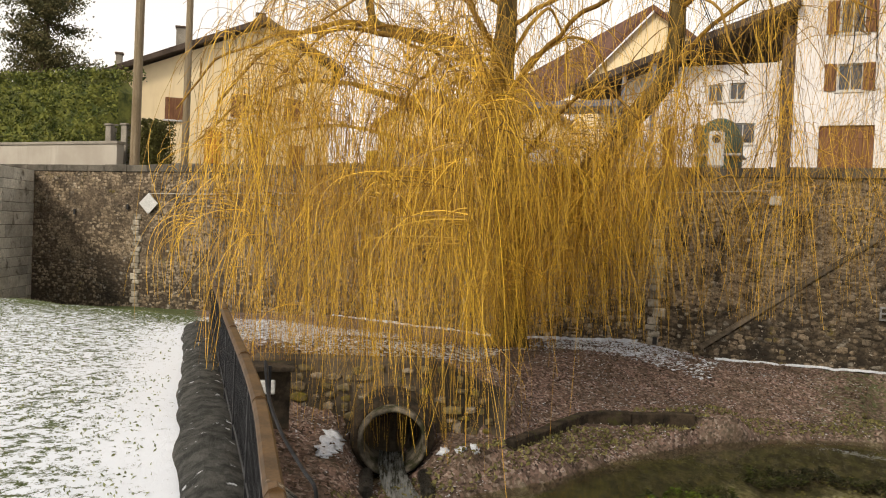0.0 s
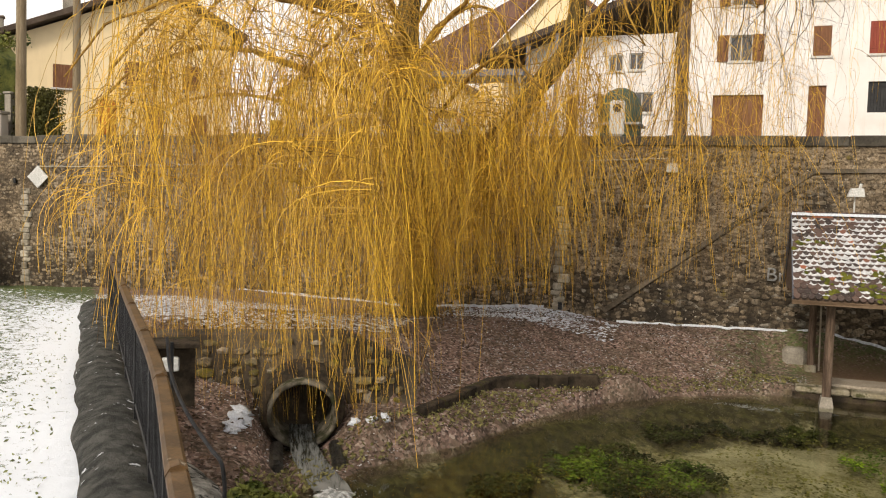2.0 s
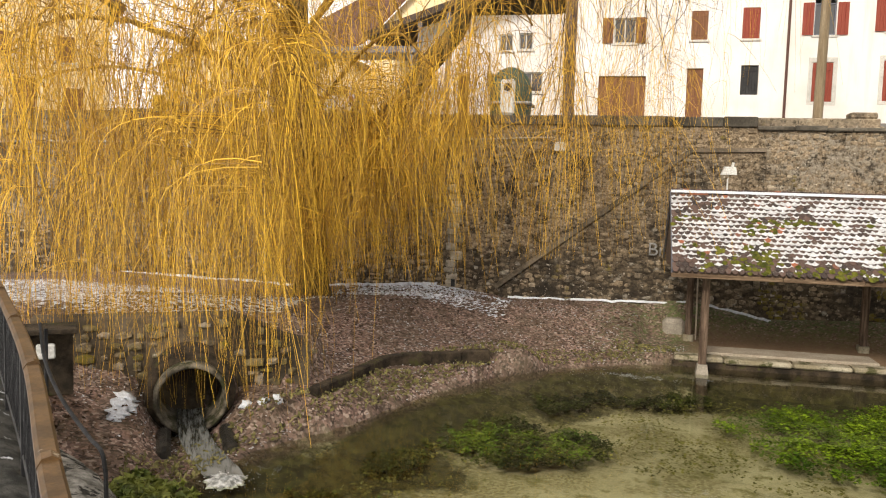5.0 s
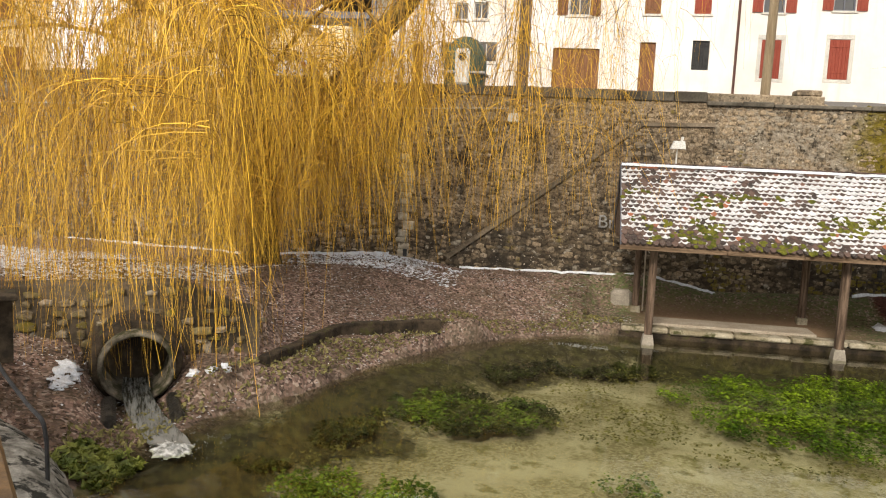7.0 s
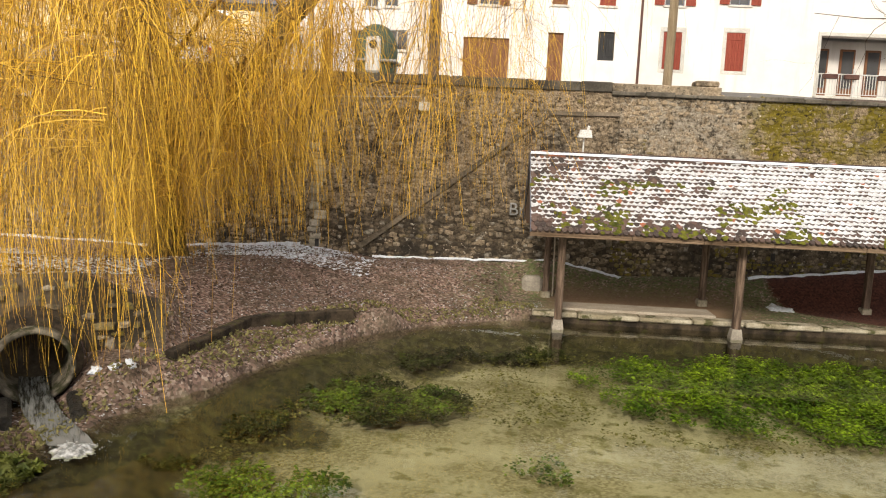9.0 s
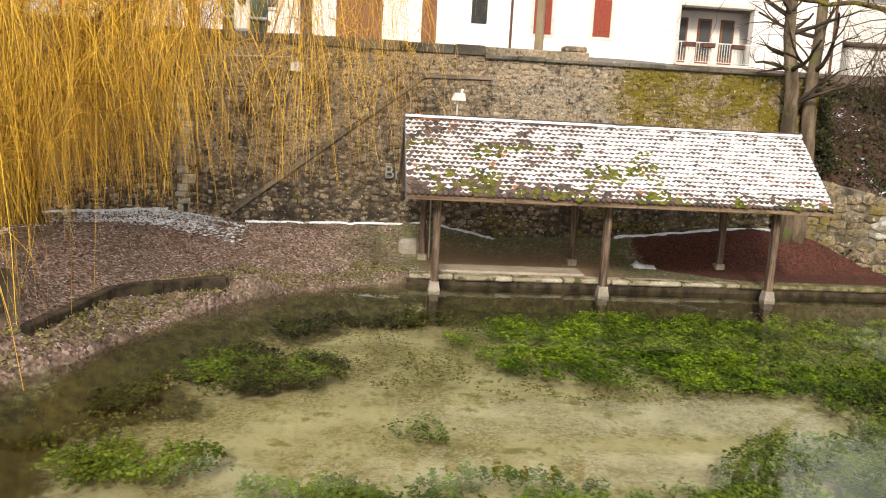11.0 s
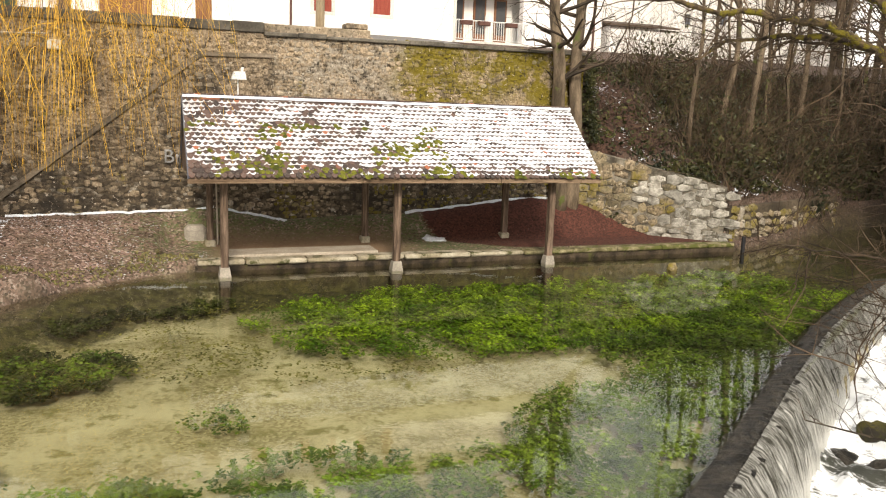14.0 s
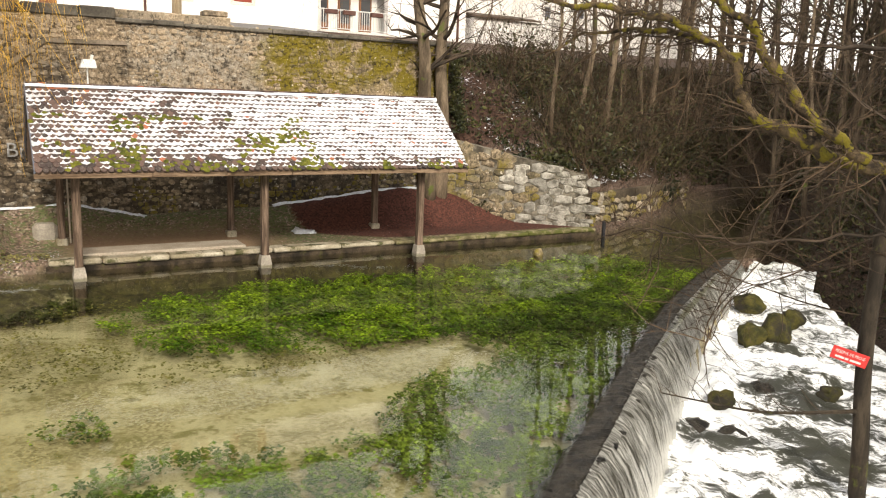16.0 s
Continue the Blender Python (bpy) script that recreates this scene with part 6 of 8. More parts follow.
def build_white_house():
    y, x0, x1, top, base = 36.0, -2.2, 21.85, 14.6, 5.6
    split = 6.4
    h = thing("white_house", "long pale rendered village house with red and brown shutters", "house")
    wins = [(-0.16, 9.72, 10.8, 0.92), (-0.16, 12.0, 13.3, 0.92)]
    holes = [(x - w / 2, x + w / 2, a, b) for x, a, b, w in wins] + [(14.05, 17.5, 6.45, 8.95)]
    holes += [(7.37, 8.2, 9.98, 11.5), (10.1, 10.95, 10.1, 11.6), (-1.19, 0.8, base, 8.34), (2.48, 3.14, base, 8.66), (4.64, 5.34, 7.56, 8.78),
              (2.56, 3.23, 9.84, 11.04), (4.6, 5.29, 9.87, 11.14), (7.42, 8.2, 7.29, 8.88), (10.09, 10.88, 7.33, 8.95), (2.5, 3.2, 12.1, 13.4), (4.6, 5.3, 12.1, 13.4), (7.37, 8.2, 12.4, 13.7), (10.1, 10.95, 12.4, 13.7)]
    part("wall", wall_with_holes(x0, split, base, top, y, y + 0.45, [k for k in holes if k[1] < split]), M["plaster_white"], h, "cream rendered wall with rain streaks")
    part("wall", wall_with_holes(split, x1, base, top, y + 0.004, y + 0.45, [k for k in holes if k[0] > split]), M["plaster_white"], h, "pinkish white rendered wall")
    for a, b, c, d in ((x0, x0 + 0.4, y + 0.45, y + 10), (x1 - 0.4, x1, y + 0.45, y + 10)):
        s = Acc()
        s.box((a, c, base), (b, d, top))
        part("side_wall", s, M["plaster_white"], h)
    s = Acc()
    s.box((x0 + 0.4, y + 1.6, base), (x1 - 0.4, y + 1.8, top))
    part("inner_wall", s, M["plaster_grey"], h, "dim inner wall")
    r = Acc()
    r.prism([(y - 0.6, top - 0.1), (y + 5, top + 2.7), (y + 10.6, top - 0.1), (y + 10.6, top + 0.1), (y + 5, top + 2.95), (y - 0.6, top + 0.1)], x0 - 0.4, x1 + 0.4, axis=0)
    part("roof", r, M["roof_brown"], h, "brown tiled roof")
    opening(h, -0.195, base, 8.34, 1.99, y + 0.12, "garage")
    opening(h, 2.81, base, 8.66, 0.66, y + 0.12, "door")
    opening(h, 4.99, 7.56, 8.78, 0.7, y + 0.10, "grey", True)
    for x, a, b, w in wins:
        opening(h, x, a, b, w, y + 0.05, "window")
        open_shutter(h, x - 0.72, a, b, 0.44, y, "shutter_brown")
        open_shutter(h, x + 0.66, a, b, 0.44, y, "shutter_brown")
    opening(h, 2.895, 9.84, 11.04, 0.67, y + 0.02, "brown")
    opening(h, 4.945, 9.87, 11.14, 0.69, y + 0.02, "red")
    opening(h, 2.85, 12.1, 13.4, 0.7, y + 0.02, "brown")
    opening(h, 4.95, 12.1, 13.4, 0.7, y + 0.02, "red")
    opening(h, 7.81, 7.29, 8.88, 0.78, y + 0.02, "red", True)
    opening(h, 10.485, 7.33, 8.95, 0.79, y + 0.02, "red", True)
    for x, a in ((7.785, 9.98), (10.525, 10.1)):
        for dz in (0.0, 2.4):
            opening(h, x, a + dz, a + dz + 1.3, 0.83 if x < 8 else 0.85, y + 0.05, "dark")
            for sg in (-1, 1):
                open_shutter(h, x + sg * 0.66, a + dz, a + dz + 1.3, 0.42, y, "shutter_red")
    d = Acc()
    d.tube([(split, y - 0.07, base), (split + 0.01, y - 0.07, top - 0.1)], 0.055, 8)
    part("drainpipe", d, M["drain"], h, "dark red drainpipe")
    d = Acc()
    d.tube([(x1 - 0.5, y - 0.07, base), (x1 - 0.5, y - 0.07, top - 0.1)], 0.06, 8)
    part("drainpipe", d, M["drain"], h, "dark drainpipe")
    g = Acc()
    g.tube([(x0, y - 0.62, top - 0.02), (x1, y - 0.62, top - 0.02)], 0.07, 8)
    part("gutter", g, M["zinc"], h)
    # recessed loggia with a white railing
    lo = Acc()
    lo.box((14.05, y + 1.3, 6.3), (17.5, y + 1.42, 8.95))
    lg = part("loggia_back", lo, M["plaster_grey"], h, "shaded back wall of the loggia")
    for x in (14.6, 15.75, 16.85):
        a = Acc()
        a.box((x - 0.33, y + 1.2, 6.46), (x + 0.33, y + 1.29, 8.6), 0.02)
        part("balcony_door", a, M["shutter_brown"], lg, "brown wooden balcony door")
        gl = Acc()
        gl.box((x - 0.24, y + 1.17, 6.9), (x + 0.24, y + 1.195, 8.5), 0.005)
        part("door_pane", gl, M["glass"], lg)
    fl = Acc()
    fl.box((13.9, y - 0.35, 6.25), (17.65, y + 1.3, 6.44), 0.02)
    part("balcony_floor", fl, M["trim_white"], h)
    tr = Acc()
    tr.box((13.92, y - 0.06, 6.45), (14.05, y + 0.06, 9.0), 0.01)
    tr.box((13.92, y - 0.06, 8.955), (17.6, y + 0.06, 9.12), 0.01)
    part("loggia_trim", tr, M["trim_white"], h)
    rail = Acc()
    rail.tube([(13.95, y - 0.3, 7.35), (17.6, y - 0.3, 7.35)], 0.03, 6)
    rail.tube([(13.95, y - 0.3, 6.52), (17.6, y - 0.3, 6.52)], 0.02, 6)
    br = part("balcony_rail", rail, M["white_metal"], h, "white metal balcony railing")
    bar = Acc()
    bar.box((-0.012, -0.012, 0), (0.012, 0.012, 0.83))
    me = bar.mesh("bar", M["white_metal"])
    for i in range(31):
        part("bar", me, None, br).location = (13.97 + i * 0.12, y - 0.3, 6.52)
    po = Acc()
    po.box((15.4, y - 0.35, 6.3), (15.47, y - 0.26, 7.6), 0.01)
    part("rail_post", po, M["white_metal"], br)
    for x in (14.1, 15.0, 16.4):
        b = thing("flower_box", "brown planter box hanging on the balcony rail", "planter", "balcony planters")
        a = Acc()
        a.box((x, y - 0.52, 7.14), (x + 0.6, y - 0.335, 7.34), 0.02)
        part("box", a, M["drain"], b)


def build_grey_house():
    h = thing("grey_house", "grey-white rendered house with a low lean-to", "house")
    a = wall_with_holes(22.8, 40, 5.6, 10.4, 37.5, 37.9, [(27.9, 28.3, 8.2, 8.75), (30.2, 30.7, 8.3, 8.9)])
    part("wall", a, M["plaster_grey"], h)
    opening(h, 28.1, 8.2, 8.75, 0.4, 37.52, "dark")
    opening(h, 30.45, 8.3, 8.9, 0.5, 37.52, "dark")
    b = Acc()
    b.box((22.1, 35.6, 5.6), (26.0, 37.45, 7.6))
    part("lean_to", b, M["plaster_grey"], h, "low rendered lean-to")
    c = Acc()
    c.prism([(35.4, 7.61), (37.48, 7.95), (37.48, 8.05), (35.4, 7.7)], 22.0, 26.1, axis=0)
    part("lean_to_roof", c, M["roof_dark"], h)
    d = Acc()
    d.prism([(36.9, 10.3), (42, 12.2), (47, 10.3), (47, 10.5), (42, 12.45), (36.9, 10.5)], 22.4, 40.4, axis=0)
    part("roof", d, M["roof_dark"], h)
    e = Acc()
    e.box((22.8, 37.9, 5.6), (23.2, 46, 10.3))
    part("side_wall", e, M["plaster_grey"], h)


def build_wing():
    """The lower white wing and the gabled barn beside it."""
    h = thing("white_wing", "low white wing under a brown overhanging roof", "house")
    y = 37.0
    holes = [(-5.75, -5.1, 9.6, 10.35), (-4.85, -4.2, 9.65, 10.4), (-6.3, -5.4, 7.75, 8.6), (-4.75, -3.7, 7.75, 8.65), (-7.6, -7.1, 5.8, 8.55)]
    part("wall", wall_with_holes(-9.6, -2.2, 5.6, 11.2, y, y + 0.4, holes), M["plaster_white"], h)
    for a, b, c, d in holes[:4]:
        opening(h, (a + b) / 2, c, d, b - a, y + 0.03, "window")
    opening(h, -7.35, 5.8, 8.55, 0.5, y + 0.05, "door")
    r = Acc()
    r.prism([(-11.6, 9.95), (-2.1, 13.15), (-2.1, 13.45), (-11.75, 10.2)], y - 1.6, y + 7, axis=1)
    part("roof", r, M["roof_dark"], h, "brown roof with a deep overhang")
    for x, z in ((-9.11, 10.7), (-7.81, 11.1)):
        s = Acc()
        s.box((x - 0.09, y - 1.5, 5.6), (x + 0.09, y - 1.32, z), 0.01)
        part("porch_post", s, M["zinc"], h, "slate blue porch post")
    c = Acc()
    c.box((-2.75, y - 0.5, 5.6), (-2.22, y - 0.02, 12.6))
    part("end_wall", c, M["timber"], h, "brown boarded end wall")
    b = thing("barn", "ochre gabled house with a brown tiled roof", "house")
    y = 41.0
    k = y / 36.0
    f = lambda x, z: (x * k, 3.5 + (z - 3.5) * k)
    A, L = f(-7.9, 13.4), f(-11.5, 10.0)
    part("gable_wall", Acc().prism([(L[0] + 0.3, 5.6), (A[0] + 3, 5.6), (A[0] + 3, A[1] - 2.5), (A[0], A[1]), (L[0] + 0.1, L[1])], y - 0.5, y + 9, axis=1), M["plaster_beige"], b, "ochre gable wall")
    rf = Acc()
    q0, q1 = f(-11.6, 9.95), f(-7.9, 13.6)
    rf.add([(q0[0], y - 0.9, q0[1]), (q1[0], y - 0.9, q1[1]), (q1[0] - 13, y + 15, q1[1]), (q0[0] - 13, y + 15, q0[1]),
            (q0[0], y - 0.9, q0[1] - 0.3), (q1[0], y - 0.9, q1[1] - 0.3), (q1[0] - 13, y + 15, q1[1] - 0.3), (q0[0] - 13, y + 15, q0[1] - 0.3)],
           [(0, 1, 2, 3), (4, 5, 6, 7), (0, 1, 5, 4), (1, 2, 6, 5), (2, 3, 7, 6), (3, 0, 4, 7)])
    rf.prism([(q1[0], q1[1] - 0.3), (q1[0] + 3.6, q1[1] - 3.2), (q1[0] + 3.6, q1[1] - 2.9), (q1[0], q1[1])], y - 0.9, y + 9.5, axis=1)
    part("roof", rf, M["roof_brown"], b, "red-brown tiled roof")
    ch = Acc()
    ch.box((A[0] - 0.3, y + 3, A[1] - 0.6), (A[0] + 0.35, y + 3.6, A[1] + 0.9), 0.02)
    part("chimney", ch, M["concrete"], b)
    aw = thing("car_port", "flat slate blue metal car port roof on posts", "car port")
    a = Acc()
    a.box((-13.7, 34.0, 9.05), (-8.9, 36.0, 9.35), 0.03)
    part("roof", a, M["zinc"], aw)
    for x in (-13.5, -9.1):
        p = Acc()
        p.box((x - 0.06, 34.1, 5.7), (x + 0.06, 34.22, 9.05), 0.01)
        part("post", p, M["zinc"], aw)


def build_left_house():
    h = thing("beige_house", "beige rendered house with a shallow brown roof and chimneys", "house")
    o = Vector((-38.7, 32.1, 0))
    u, w = Vector((0.739, 0.674, 0)), Vector((-0.674, 0.739, 0))
    m4 = Matrix(((u.x, w.x, 0, o.x), (u.y, w.y, 0, o.y), (0, 0, 1, 0), (0, 0, 0, 1)))

    def add(name, acc, mat_, label=""):
        acc.v = [tuple(m4 @ Vector(v)) for v in acc.v]
        return part(name, acc, M[mat_], h, label)

    body = Acc()
    body.prism([(0.5, 5.4), (13.5, 5.4), (13.5, 12.9), (9.45, 15.15), (0.5, 11.2)], 0.0, 11.0, axis=1)
    add("wall", body, "plaster_beige")
    rf = Acc()
    rf.prism([(-0.3, 11.0), (9.47, 15.3), (14.3, 12.75), (14.3, 13.0), (9.47, 15.62), (-0.3, 11.3)], -0.7, 11.6, axis=1)
    add("roof", rf, "roof_dark", "brown tiled roof with dark eaves")
    for cx, cw, z0, z1 in ((9.2, 0.5, 15.0, 16.1), (4.6, 0.55, 12.6, 14.8), (1.2, 0.35, 11.4, 12.9)):
        c = Acc()
        c.box((cx - cw / 2, 1.0, z0), (cx + cw / 2, 1.0 + cw, z1), 0.02)
        ch = add("chimney", c, "concrete")
        d = Acc()
        d.box((cx - cw / 2 - 0.06, 0.94, z1 + 0.003), (cx + cw / 2 + 0.06, 1.06 + cw, z1 + 0.12), 0.02)
        d.v = [tuple(m4 @ Vector(v)) for v in d.v]
        part("cap", d, M["roof_dark"], ch)
    for x, a, b, ww, kind in ((6.65, 5.9, 8.75, 0.95, "orange"), (9.2, 6.6, 8.6, 1.0, "door"), (4.4, 9.2, 10.5, 1.0, "brown"), (8.1, 9.6, 11.0, 1.0, "brown"), (11.2, 9.6, 11.0, 1.0, "brown"), (11.6, 6.8, 8.2, 1.0, "brown"), (2.0, 8.6, 9.6, 0.7, "window")):
        sub = thing("tmp", "", "")
        opening(sub, x, a, b, ww, -0.06, kind)
        for ob in sub.children_recursive:
            me = ob.data
            me.transform(m4)
        for ob in list(sub.children):
            ob.parent = h
        bpy.data.objects.remove(sub)
    low = thing("side_annex", "low pale annex beside the beige house", "annex")
    a = Acc()
    a.prism([(-4.5, 5.4), (0.4, 5.4), (0.4, 10.4), (-4.5, 9.9)], 2.0, 8.0, axis=1)
    a.v = [tuple(m4 @ Vector(v)) for v in a.v]
    part("wall", a, M["plaster_beige"], low)
    a = Acc()
    a.prism([(-4.9, 9.85), (0.45, 10.4), (0.45, 10.65), (-4.9, 10.1)], 1.5, 8.4, axis=1)
    a.v = [tuple(m4 @ Vector(v)) for v in a.v]
    part("roof", a, M["roof_dark"], low)


build_white_house()
build_grey_house()
build_wing()
build_left_house()


def far_house(x, y, w, hgt, z, roof):
    h = thing("distant_house", "distant pale house under a tiled roof", "house", "distant houses")
    a = Acc()
    a.prism([(x - w / 2, z), (x + w / 2, z), (x + w / 2, z + hgt), (x, z + hgt + w * 0.28), (x - w / 2, z + hgt)], y, y + 9, axis=1)
    part("wall", a, M["plaster_beige"], h)
    r = Acc()
    r.prism([(x - w / 2 - 0.4, z + hgt - 0.2), (x, z + hgt + w * 0.28 + 0.05), (x + w / 2 + 0.4, z + hgt - 0.2), (x + w / 2 + 0.4, z + hgt + 0.1), (x, z + hgt + w * 0.28 + 0.35), (x - w / 2 - 0.4, z + hgt + 0.1)], y - 0.5, y + 9.5, axis=1)
    part("roof", r, M[roof], h)


far_house(-31.0, 58.0, 9.0, 5.0, 7.0, "roof_brown")
far_house(-22.5, 62.0, 8.0, 4.2, 7.0, "roof_dark")


def build_car(x, y, z, mat_, label, turn=0.0, tall=1.5):
    c = thing("car", label, "car", at=(x, y, z))
    c.rotation_euler = (0, 0, turn)
    b = Acc()
    prof = [(-2.0, 0.35), (-2.05, 0.75), (-1.9, 0.95), (-1.35, tall), (0.55, tall), (1.15, 0.98), (1.95, 0.85), (2.05, 0.4)]
    n = len(prof)
    vs = []
    for sx, k in ((-0.82, 1), (-0.60, 2), (0.60, 2), (0.82, 1)):
        for a, h in prof:
            vs.append((sx if h < 1.0 or k == 2 else sx * 0.9, a, h if k == 2 or h < 1.0 else h - 0.05))
    fs = [(i * n + j, i * n + (j + 1) % n, (i + 1) * n + (j + 1) % n, (i + 1) * n + j) for i in range(3) for j in range(n)]
    fs += [tuple(range(n)), tuple(range(3 * n, 4 * n))]
    b.add(vs, fs)
    part("body", b, M[mat_], c)
    for nm, pts in (("rear_window", [(-0.58, -1.90, 1.02), (0.58, -1.90, 1.02), (0.5, -1.43, tall - 0.06), (-0.5, -1.43, tall - 0.06)]), ("windscreen", [(-0.58, 1.16, 1.03), (0.58, 1.16, 1.03), (0.5, 0.62, tall - 0.05), (-0.5, 0.62, tall - 0.05)])):
        g = Acc()
        off = -0.02 if nm == "rear_window" else 0.02
        g.add([(p[0], p[1] + off, p[2]) for p in pts] + [(p[0], p[1] + off * 2, p[2] + 0.004) for p in pts], [(0, 1, 2, 3), (4, 5, 6, 7), (0, 1, 5, 4), (1, 2, 6, 5), (2, 3, 7, 6), (3, 0, 4, 7)])
        part(nm, g, M["glass"], c)
    for sx in (-1, 1):
        g = Acc()
        g.box((sx * 0.80 - 0.025, -1.2, 1.0), (sx * 0.80 + 0.025, 0.6, tall - 0.12), 0.01)
        part("side_window", g, M["glass"], c)
        t = Acc()
        t.box((sx * 0.72 - 0.09, -2.09, 0.72), (sx * 0.72 + 0.09, -2.0, 0.98), 0.02)
        part("tail_light", t, M["tail_light"], c, "red tail light")
        for yy in (-1.3, 1.3):
            w = Acc()
            w.tube([(sx * 0.70, yy, 0.31), (sx * 0.85, yy, 0.31)], 0.31, 16)
            wh = part("wheel", w, M["black_trim"], c)
            r = Acc()
            r.tube([(sx * 0.84, yy, 0.31), (sx * 0.862, yy, 0.31)], 0.19, 12)
            part("rim", r, M["zinc"], wh)
    rk = Acc()
    rk.tube([(-0.5, -1.2, tall + 0.05), (-0.5, 0.4, tall + 0.05)], 0.02, 5)
    rk.tube([(0.5, -1.2, tall + 0.05), (0.5, 0.4, tall + 0.05)], 0.02, 5)
    part("roof_rail", rk, M["zinc"], c)
    return c


build_car(-12.95, 36.6, 6.3, "car_white", "white hatchback parked under the car port", 0.12)
build_car(-20.1, 37.0, 6.3, "car_grey", "pale grey car parked on the street", 1.35, 1.35)
build_car(-17.6, 38.5, 6.4, "car_white", "white car parked on the street", 1.4, 1.35)

box = thing("yellow_box", "yellow post box on the street", "post box")
a = Acc()
a.box((-22.75, 36, 6.2), (-22.2, 36.4, 7.45), 0.06)
part("body", a, M["yellow_paint"], box)

bin_ = thing("bottle_bank", "green dome bottle bank with a white front", "bottle bank", at=(-4.75, 34.2, 6.1))
a = Acc()
n, rings = 20, [(0.86, 0.0), (0.9, 0.9), (0.9, 1.25), (0.86, 1.6), (0.72, 1.95), (0.5, 2.2), (0.22, 2.33), (0.0, 2.36)]
for r, z in rings:
    a.v += [(math.cos(2 * math.pi * k / n) * max(r, 0.01), math.sin(2 * math.pi * k / n) * max(r, 0.01), z) for k in range(n)]
a.f += [(i * n + k, i * n + (k + 1) % n, (i + 1) * n + (k + 1) % n, (i + 1) * n + k) for i in range(len(rings) - 1) for k in range(n)]
part("dome", a, M["green_bin"], bin_, smooth=True)
a = Acc()
a.tube([(0, -0.91, 0.0), (0, -0.91, 1.05)], 0.90 * 0.02, 6)
a.box((-0.3, -0.99, 0.3), (0.3, -0.80, 1.75), 0.12)
part("front_panel", a, M["trim_white"], bin_, "white front panel")
a = Acc()
a.tube([(0, -1.02, 1.42), (0, -0.9, 1.42)], 0.17, 14)
part("mouth", a, M["black_trim"], bin_, "round black opening")
a = Acc()
a.box((-0.95, -0.95, 0.75), (0.95, 0.95, 0.86), 0.03)
part("skirt", a, M["paint_pale"], bin_, "pale band")


def pole(x, y, z0, z1, r, lean=(0, 0), mat_="pole_wood", label="tall weathered wooden utility pole"):
    p = thing("utility_pole", label, "pole", "street poles")
    a = Acc()
    a.tube([(x, y, z0), (x + lean[0], y + lean[1], z1)], [r, r * 0.8], 12)
    part("shaft", a, M[mat_], p)
    b = Acc()
    b.box((x + lean[0] - 0.06, y + lean[1] - 0.06, z1), (x + lean[0] + 0.06, y + lean[1] + 0.06, z1 + 0.08), 0.01)
    part("cap", b, M["zinc"], p)


pole(-22.55, 20.6, 4.9, 14.5, 0.17, (-0.05, 0.1))
pole(-27.0, 27.5, 4.9, 17.0, 0.17)
pole(6.19, 29.0, 5.2, 14.5, 0.16, (0.1, 0))

# parapet, hedge and conifer at the street's west end
para = thing("garden_wall", "grey rendered garden wall with a stone coping", "wall", kind="structure")
a = Acc()
a.box((-40, 20.3, 4.8), (-23.1, 20.6, 5.98))
part("wall", a, M["plaster_old"], para)
a = Acc()
a.box((-40, 20.25, 5.985), (-23.05, 20.65, 6.1), 0.02)
part("coping", a, M["concrete"], para)
for x in (-24.4, -23.6):
    g = thing("gate_post", "grey stone gate post by the garden", "gate post", "gate posts")
    b = Acc()
    b.box((x - 0.14, 21.0, 4.9), (x + 0.14, 21.3, 6.75), 0.02)
    part("shaft", b, M["concrete"], g)
    b = Acc()
    b.box((x - 0.18, 20.96, 6.755), (x + 0.18, 21.34, 6.83), 0.02)
    part("cap", b, M["concrete"], g)

west = thing("wall_west", "pale dressed stone wall with ivy at the lawn's end", "wall", kind="structure")
m4 = Matrix.Translation((-26.7, 19.9, 0)) @ Matrix.Rotation(math.atan2(-5.2, 3.3), 4, "Z")
a = Acc()
a.box((0, -0.5, -0.6), (7.5, 0, 5.0), 0, m4)
part("core", a, M["mortar"], west)
z = 0.1
while z < 4.9:
    h = rnd(0.3, 0.46)
    x = rnd(-0.2, 0.0)
    while x < 7.4:
        w = rnd(0.5, 0.95)
        b = Acc()
        b.box((max(x, 0.0), 0.004, z), (x + w - 0.015, 0.035 + rnd(0, 0.02), min(z + h - 0.015, 4.98)), 0.012, m4)
        part("block", b, M["block"], west)
        x += w
    z += h


def leaf_cloud(points, size, mat_, name, rng, flat=0.0):
    """Many small leaves: a bent quad at each point."""
    acc = Acc()
    for p in points:
        a, b = Vector((rng.gauss(0, 1), rng.gauss(0, 1), rng.gauss(0, 1) * (1 - flat))), Vector((rng.gauss(0, 1), rng.gauss(0, 1), rng.gauss(0, 1) * (1 - flat)))
        a = a.normalized() * size * rng.uniform(0.6, 1.3)
        b = (b - a * (b.dot(a) / a.dot(a))).normalized() * size * 0.55 * rng.uniform(0.7, 1.2)
        n = a.cross(b).normalized() * size * 0.25
        p = Vector(p)
        acc.add([p - a, p - b + n, p + a, p + b + n], [(0, 1, 2), (0, 2, 3)])
    return acc


